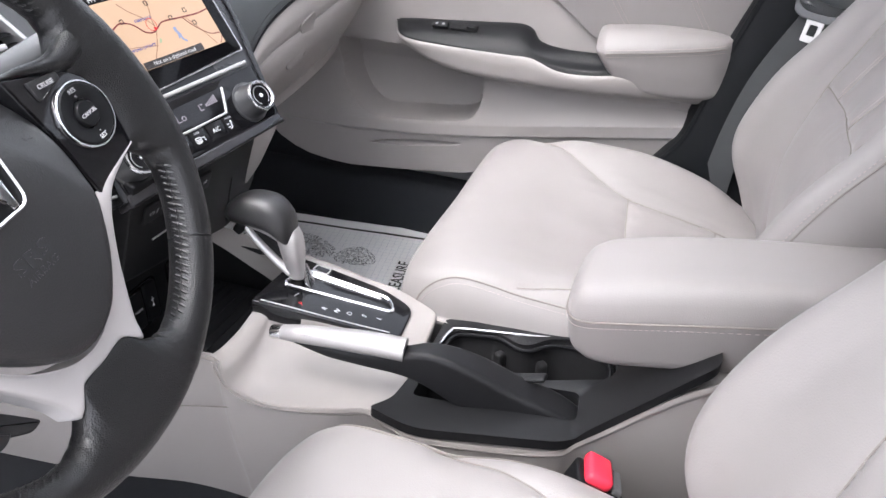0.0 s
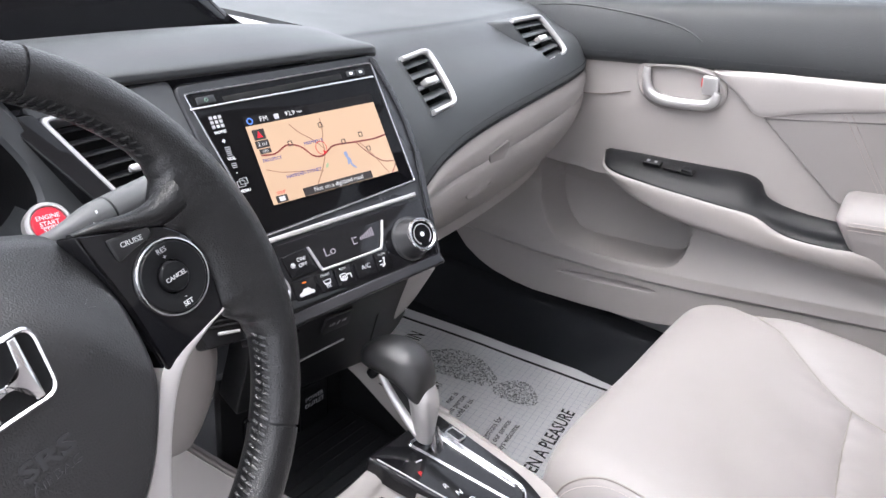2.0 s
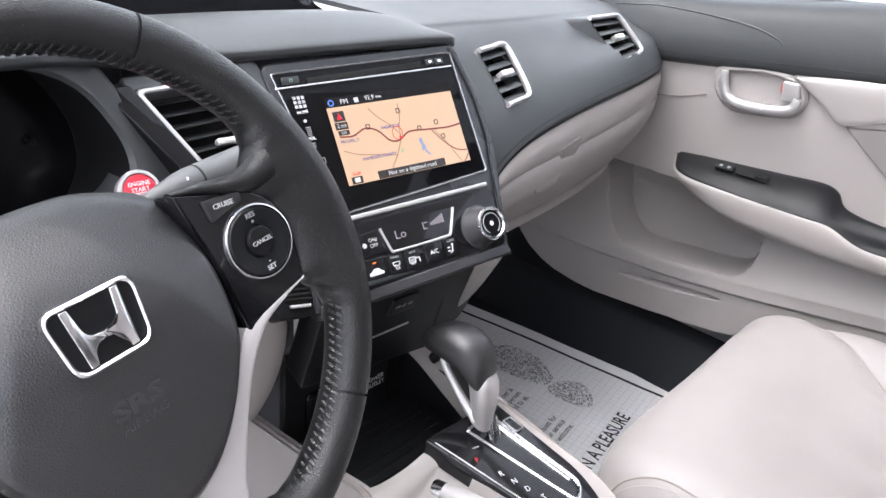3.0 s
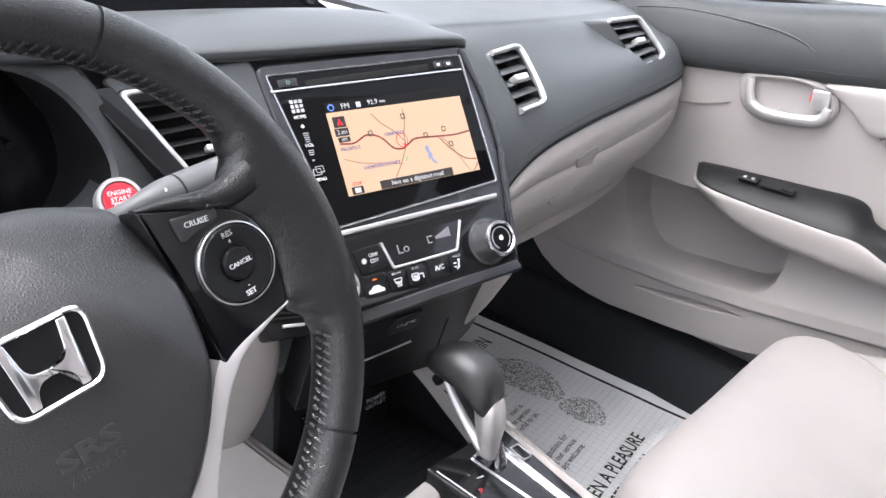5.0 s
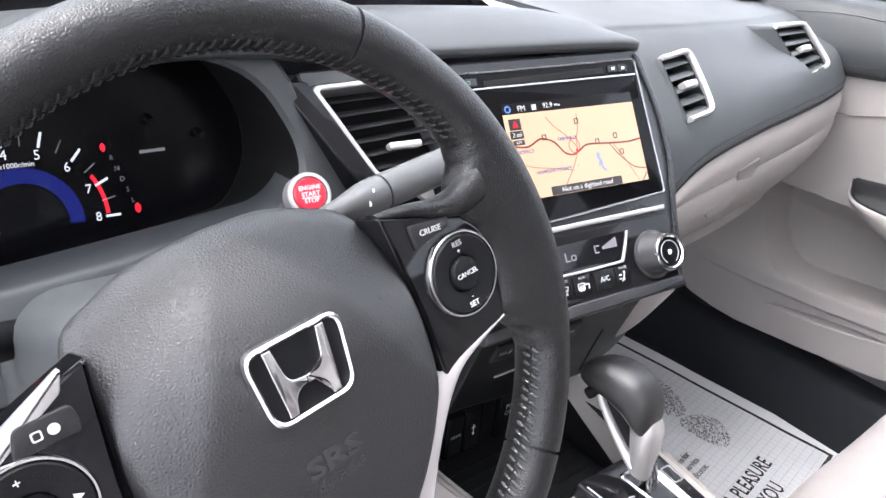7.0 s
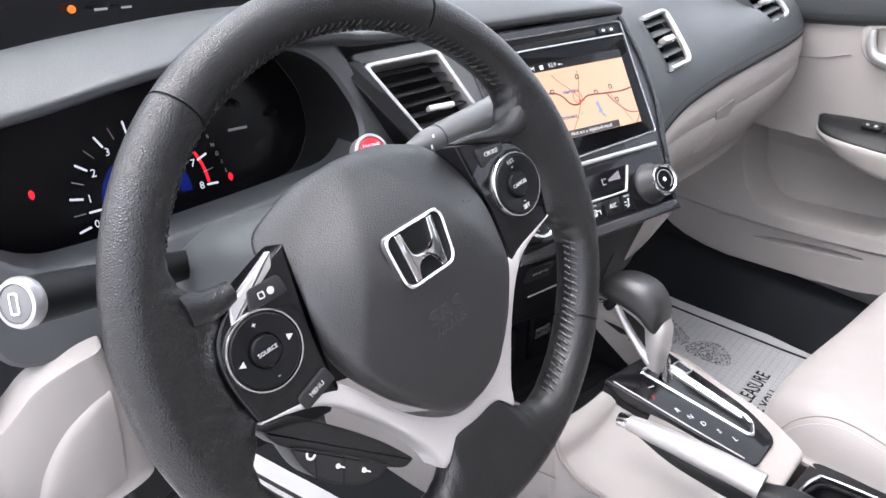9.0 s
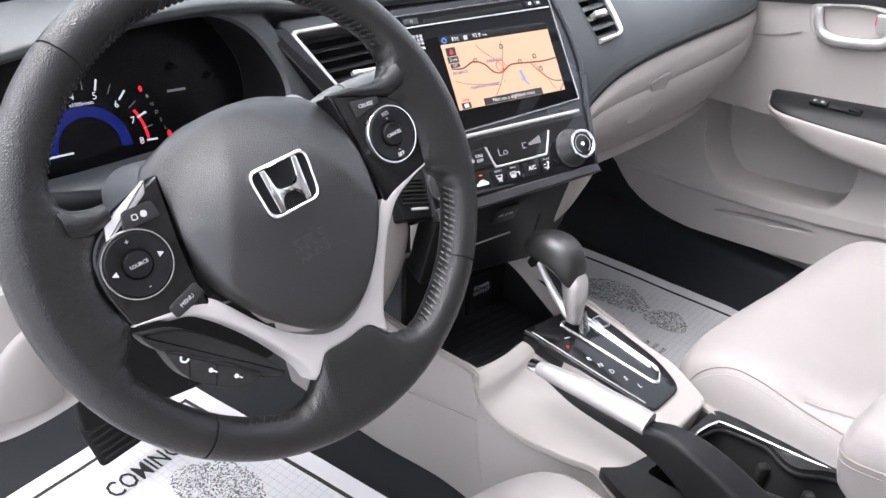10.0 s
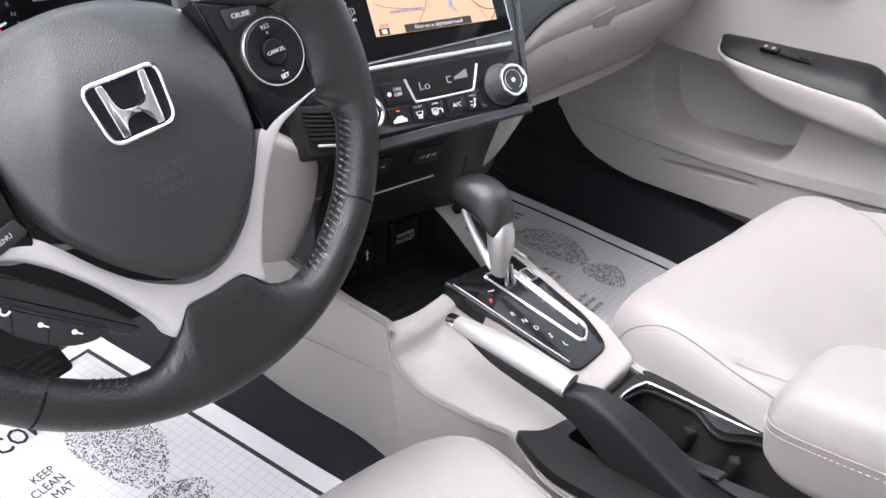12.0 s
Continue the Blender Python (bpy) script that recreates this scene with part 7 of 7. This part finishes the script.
def draped(tree, line, axes, start, sign, n=70, lift=0.0004):
    """Lays a 2D line onto a skin by casting along one axis."""
    a, b, out = axes
    pts = []
    for i in range(n + 1):
        q = catmull([(p[0], p[1], 0) for p in line], i / n)
        o = [0, 0, 0]
        o[a], o[b], o[out] = q.x, q.y, start
        d = [0, 0, 0]
        d[out] = sign
        hit = tree.ray_cast(Vector(o), Vector(d))[0]
        if hit is not None:
            hit[out] -= sign * lift
            if not pts or (hit - pts[-1]).length < 0.03:
                pts.append(hit)
    for _ in range(3):
        pts = pts[:1] + [(p + 2 * q + r) / 4 for p, q, r in zip(pts, pts[1:], pts[2:])] + pts[-1:]
    return pts


def snapped(tree, points, core, lift, n=60):
    """Draws a smooth line onto a skin by its nearest points, on the side away from the core."""
    pts = []
    for i in range(n + 1):
        at, no, _, _ = tree.find_nearest(catmull(points, i / n))
        if no.dot(at - Vector(core)) < 0:
            no = -no
        pts.append(at + no * lift)
    for _ in range(2):
        pts = pts[:1] + [(p + 2 * q + r) / 4 for p, q, r in zip(pts, pts[1:], pts[2:])] + pts[-1:]
    return pts


def seat(cx, inner, back, nose, label):
    """One front seat; inner: the side (+1 or -1) that faces the console; back: how far its backrest is set back; nose: how far its front edge is lowered."""
    t = thing("car_seat", (cx, -0.3, 0), label, "seat", "front seats")
    rows = []
    for y, top, low, hw, b in ((-0.072, 0.150, 0.095, 0.232, 0), (-0.044, 0.220, 0.10, 0.242, 0), (-0.050, 0.272, 0.10, 0.250, 0), (-0.085, 0.300, 0.10, 0.255, 0.002), (-0.15, 0.304, 0.10, 0.257, 0.010), (-0.22, 0.290, 0.10, 0.258, 0.034), (-0.32, 0.272, 0.10, 0.256, 0.050), (-0.42, 0.256, 0.10, 0.250, 0.042), (-0.50, 0.246, 0.10, 0.244, 0.010), (-0.58, 0.240, 0.10, 0.24, 0.0)):
        rows.append([(cx - hw, y, low), (cx - hw - 0.005, y, (low + top) / 2), (cx - hw + 0.004, y, top - 0.035 + b * 0.5), (cx - hw + 0.020, y, top - 0.006 + b * 0.8), (cx - hw + 0.050, y, top + b), (cx - 0.135, y, top + b * 0.42), (cx - 0.06, y, top - 0.002), (cx, y, top - 0.003), (cx + 0.06, y, top - 0.002), (cx + 0.135, y, top + b * 0.42), (cx + hw - 0.050, y, top + b), (cx + hw - 0.020, y, top - 0.006 + b * 0.8), (cx + hw - 0.004, y, top - 0.035 + b * 0.5), (cx + hw + 0.005, y, (low + top) / 2), (cx + hw, y, low)])
    bm = surf(rows, 230, 220)
    for v in bm.verts:
        side = inner * (v.co.x - cx) / 0.25
        if side > 0:
            v.co.y -= 0.030 * min(1, side) ** 6 * ease(-0.22, -0.04, v.co.y)
            v.co.z -= 0.026 * min(1, side) ** 2 * ease(-0.12, -0.24, v.co.y) * ease(0.16, 0.26, v.co.z)
        v.co.z -= nose * ease(-0.34, -0.14, v.co.y) * ease(0.10, 0.24, v.co.z)
    arcs = [[(cx - inner * x, y) for x, y in ((0.238, -0.140), (0.200, -0.185), (0.159, -0.232), (0.132, -0.272), (0.114, -0.314), (0.112, -0.385), (0.110, -0.450), (0.104, -0.510), (0.095, -0.57))]]
    arcs.append([(cx + inner * x, y) for x, y in ((0.226, -0.212), (0.217, -0.245), (0.207, -0.280), (0.185, -0.330), (0.130, -0.400), (0.095, -0.52))])
    cross = [[(cx - inner * x, y) for x, y in l] for l in (((0.114, -0.311), (0.0, -0.323), (-0.080, -0.334), (-0.165, -0.344)), ((0.110, -0.450), (0.040, -0.457), (-0.030, -0.464), (-0.110, -0.472)))]
    creased(bm, arcs + cross, 2, (0, 1))
    for v in bm.verts:
        v.co.z += noise.noise(v.co * 13.0) * 0.0014 + noise.noise(v.co * 40.0) * 0.0002
    bmesh.ops.recalc_face_normals(bm, faces=bm.faces)
    tree = BVHTree.FromBMesh(bm)
    cushion = part("cushion", bm, LEATHER, t, "beige leather cushion")
    for l in arcs + cross:
        pts = draped(tree, l, (0, 1, 2), 0.6, -1)
        if len(pts) > 3:
            part("seam", tube(pts, 0.0008, 5), SEAM, cushion)
    # stitched edge of the side panels
    for s in (-1, 1):
        line = [(cx + s * x, y, z) for x, y, z in ((0.240, -0.078, 0.160), (0.240, -0.085, 0.225), (0.239, -0.095, 0.268), (0.237, -0.124, 0.294), (0.236, -0.157, 0.300), (0.234, -0.217, 0.291), (0.234, -0.268, 0.288), (0.236, -0.330, 0.284), (0.236, -0.42, 0.27))]
        core = (cx, -0.25, 0.15)
        part("side_seam", tube(snapped(tree, line, core, 0.0002), 0.0012, 6), SEAM, cushion)
        stitch_line(snapped(tree, [(x + s * 0.004, y - 0.002, z - 0.006) for x, y, z in line], core, 0.0004), THREAD, cushion, 95, 0.0011)
    # backrest
    prof = [(-0.470, 0.235), (-0.447, 0.285), (-0.422, 0.345), (-0.424, 0.400), (-0.456, 0.475), (-0.505, 0.550), (-0.560, 0.640), (-0.625, 0.760), (-0.670, 0.850), (-0.700, 0.885)]
    rows = []
    for i, (y, z) in enumerate(prof):
        y -= back
        hw = (0.225, 0.240, 0.250, 0.256, 0.258, 0.256, 0.250, 0.238, 0.215, 0.17)[i]
        r = (0.012, 0.026, 0.048, 0.052, 0.048, 0.042, 0.034, 0.020, 0.008, 0.0)[i]
        rows.append([(cx - hw + 0.02, y - 0.13, z - 0.04), (cx - hw - 0.004, y - 0.06, z - 0.02), (cx - hw + 0.004, y - 0.012, z), (cx - hw + 0.030, y, z), (cx - hw + 0.065, y - 0.012 - r * 0.25, z), (cx - 0.125, y - r, z + r * 0.3), (cx - 0.06, y - r - 0.003, z + r * 0.35), (cx, y - r - 0.005, z + r * 0.35), (cx + 0.06, y - r - 0.003, z + r * 0.35), (cx + 0.125, y - r, z + r * 0.3), (cx + hw - 0.065, y - 0.012 - r * 0.25, z), (cx + hw - 0.030, y, z), (cx + hw - 0.004, y - 0.012, z), (cx + hw + 0.004, y - 0.06, z - 0.02), (cx + hw - 0.02, y - 0.13, z - 0.04)])
    bm = surf(rows, 210, 200)
    lines = [[(cx + s * x, z) for x, z in ((0.052, 0.26), (0.078, 0.36), (0.112, 0.45), (0.140, 0.53), (0.163, 0.62), (0.155, 0.74), (0.12, 0.83))] for s in (-1, 1)]
    bars = [[(cx - 0.128, 0.497), (cx, 0.502), (cx + 0.128, 0.497)]]
    ribs = [[(cx + s * 0.058, 0.502), (cx + s * 0.060, 0.60), (cx + s * 0.058, 0.80)] for s in (-1, 1)]
    creased(bm, lines + bars + ribs, 1, (0, 2))
    for v in bm.verts:
        v.co.y += noise.noise(v.co * 12.0 + Vector((3, 1, 2))) * 0.0016
    bmesh.ops.recalc_face_normals(bm, faces=bm.faces)
    tree = BVHTree.FromBMesh(bm)
    rest = part("backrest", bm, LEATHER, t, "beige leather backrest")
    for l in lines + bars + ribs:
        pts = draped(tree, l, (0, 2, 1), 0.3, -1)
        if len(pts) > 3:
            part("seam", tube(pts, 0.0008, 5), SEAM, rest)
    for l in ribs:
        for o in (-0.006, 0.006):
            pts = draped(tree, [(x + o, z) for x, z in l], (0, 2, 1), 0.3, -1)
            stitch_line(pts[::4], THREAD, rest, 60, 0.0010)
    # stitched outer edge of the bolsters
    for s in (-1, 1):
        line = [(cx + s * 0.246, y - back - 0.024, z) for y, z in prof[1:8]]
        core = (cx, -0.75, 0.5)
        part("edge_seam", tube(snapped(tree, line, core, 0.0003), 0.0010, 5), SEAM, rest)
        stitch_line(snapped(tree, [(x - s * 0.002, y + 0.004, z) for x, y, z in line], core, 0.0005), THREAD, rest, 100, 0.0011)
    part("base", slab(cx - 0.20, -0.52, 0.0, cx + 0.20, -0.11, 0.11, 0.01), DARK, t)
    return t


from mathutils.bvhtree import BVHTree

seat(0.365, -1, 0.032, 0.0, "beige leather front passenger seat with stitched bolsters")
seat(-0.366, 1, 0.0, 0.028, "beige leather driver's seat with stitched bolsters")


# ---- paper floor mats ----
def mat_sheet(corner, turn, label, seed):
    """A printed paper mat; corner is its far passenger-side corner, turn its angle on the floor."""
    w, h = 0.50, 0.56
    m = Matrix.Translation((*corner, 0.004)) @ Matrix.Rotation(radians(turn), 4, "Z")
    t = thing("paper_mat", (corner[0] - 0.25, corner[1] - 0.25, 0), label, "floor mat", "paper floor mats")
    rng = random.Random(seed)

    def lie(p):
        """The sheet's gentle waves, higher towards its edges."""
        q = Vector((p.x * 3.2 + seed, p.y * 3.2, 0))
        edge = max(0, abs(p.x + w / 2) / (w / 2) - 0.86) * 0.03 + max(0, abs(p.y + h / 2) / (h / 2) - 0.9) * 0.02
        return 0.004 + 0.0040 * noise.noise(q) + 0.0012 * noise.noise(q * 4) + edge

    def finish(bm, name, mat, up, label_="", kind=""):
        for v in bm.verts:
            v.co.z += lie(v.co) + up
        ob = part(name, bm, mat, t, label_, smooth=name == "sheet", matrix=m)
        if kind:
            ob["kind"] = kind
        return ob

    bm = bmesh.new()
    n = 44
    g = [[bm.verts.new((-w * i / n, -h * j / n, 0)) for i in range(n + 1)] for j in range(n + 1)]
    for j in range(n):
        for i in range(n):
            bm.faces.new((g[j][i], g[j][i + 1], g[j + 1][i + 1], g[j + 1][i]))
    bmesh.ops.solidify(bm, geom=bm.faces[:], thickness=0.0006)
    finish(bm, "sheet", PAPER, 0.0)
    # pale grid print
    bm = bmesh.new()

    def bar(x0, y0, x1, y1, wd):
        k = max(2, int(max(abs(x1 - x0), abs(y1 - y0)) / 0.014))
        d = Vector((x1 - x0, y1 - y0, 0)).normalized()
        s = Vector((-d.y, d.x, 0)) * wd / 2
        prev = None
        for i in range(k + 1):
            p = Vector((x0 + (x1 - x0) * i / k, y0 + (y1 - y0) * i / k, 0))
            cur = (bm.verts.new(p + s), bm.verts.new(p - s))
            if prev:
                bm.faces.new((prev[0], prev[1], cur[1], cur[0]))
            prev = cur

    step = 0.0125
    for i in range(1, int((w - 0.05) / step)):
        bar(-0.030 - step * i, -0.034, -0.030 - step * i, -h + 0.034, 0.0007)
    for j in range(1, int((h - 0.05) / step)):
        bar(-0.034, -0.030 - step * j, -w + 0.034, -0.030 - step * j, 0.0007)
    finish(bm, "grid_print", PALE_INK, 0.0007, "", "stuff")
    bm = bmesh.new()
    for x0, y0, x1, y1 in ((-0.030, -0.027, -0.030, -h + 0.030), (-0.027, -0.030, -w + 0.027, -0.030), (-w + 0.030, -0.027, -w + 0.030, -h + 0.030), (-0.027, -h + 0.030, -w + 0.027, -h + 0.030)):
        bar(x0, y0, x1, y1, 0.0062)
    finish(bm, "border_print", INK, 0.0009)
    # speckled shoe prints
    for cx in (-0.125, -0.375):
        for part_name, cy, ra, rb in (("sole", -0.225, 0.047, 0.082), ("heel", -0.355, 0.036, 0.042)):
            bm = bmesh.new()
            for k in range(1500 if part_name == "sole" else 620):
                a, r = rng.uniform(0, 6.283), math.sqrt(rng.random())
                wob = 1 + 0.10 * math.sin(3 * a + cx * 40)
                x, y = cx + ra * r * math.cos(a) * wob + 0.10 * (cy + 0.225), cy + rb * r * math.sin(a) * wob
                s = rng.uniform(0.0006, 0.0017)
                e = rng.uniform(0, 3.1)
                vs = [bm.verts.new((x + s * math.cos(e + q) * f, y + s * math.sin(e + q) * f, 0)) for q, f in ((0, 1.5), (1.57, 0.7), (3.14, 1.5), (4.71, 0.7))]
                bm.faces.new(vs)
            finish(bm, "shoe_print", SHOE_INK, 0.0010, "", "stuff")
    # lettering
    for txt, size, x, y, al, st in (("COMING IN", 0.048, -0.066, -0.104, "RIGHT", 0.60), ("KEEP\nCLEAN\nER MAT", 0.0205, -0.195, -0.205, "RIGHT", 0.66), ("mer is\nortant person\norld to us.", 0.0165, -0.205, -0.280, "RIGHT", 0.86), ("uggestions for\nving our service\nalways welcome.", 0.0165, -0.222, -0.378, "RIGHT", 0.86), ("BEEN A PLEASURE", 0.0345, -0.132, -0.458, "RIGHT", 0.78), ("TO SERVE YOU", 0.0345, -0.172, -0.494, "RIGHT", 0.78)):
        ob = words(txt, size, Matrix.Translation((x, y, 0)), INK, None, "lettering", al, 0.0001, st, 0.0004 if size > 0.03 else 0.0)
        for v in ob.data.vertices:
            v.co.z += lie(v.co) + 0.0010
        ob.data.transform(m)
        ob.parent = t
        ob.matrix_parent_inverse = t.matrix_basis.inverted()
    bm = lathe([(0.004, -0.0001), (0.004, 0.0001), (0, 0.0001)], 14)
    bmesh.ops.translate(bm, vec=(-0.282, -0.328, 0), verts=bm.verts)
    finish(bm, "dot_print", INK, 0.0009)
    return t


mat_sheet((0.646, 0.573), 8.0, "white printed paper mat on the passenger floor", 3)
mat_sheet((-0.255, 0.584), 15.5, "white printed paper mat on the driver's floor", 7)

# ---- pedals ----
pedals = thing("brake_pedal", (-0.36, 0.5, 0.06), "black rubber brake pedal with ribs", "pedal")
PM = in_plane((-0.388, 0.462, 0.084), (1, 0.0, 0.29), (-0.15, 0.45, 0.83))
part("pad", prism(rounded([(-0.060, -0.034), (0.060, -0.034), (0.056, 0.034), (-0.056, 0.034)], 0.008), -0.012, 0.004, 0.003), RUBBER, pedals, matrix=PM)
for i in range(6):
    part("rib", moved(rbox(0.100, 0.004, 0.004, 0.001), 0, -0.026 + 0.0104 * i, 0.005), RUBBER, pedals, matrix=PM)
part("arm", tube([(-0.385, 0.475, 0.10), (-0.372, 0.56, 0.20), (-0.362, 0.62, 0.36)], 0.010, 8, n=10), RUBBER, pedals)
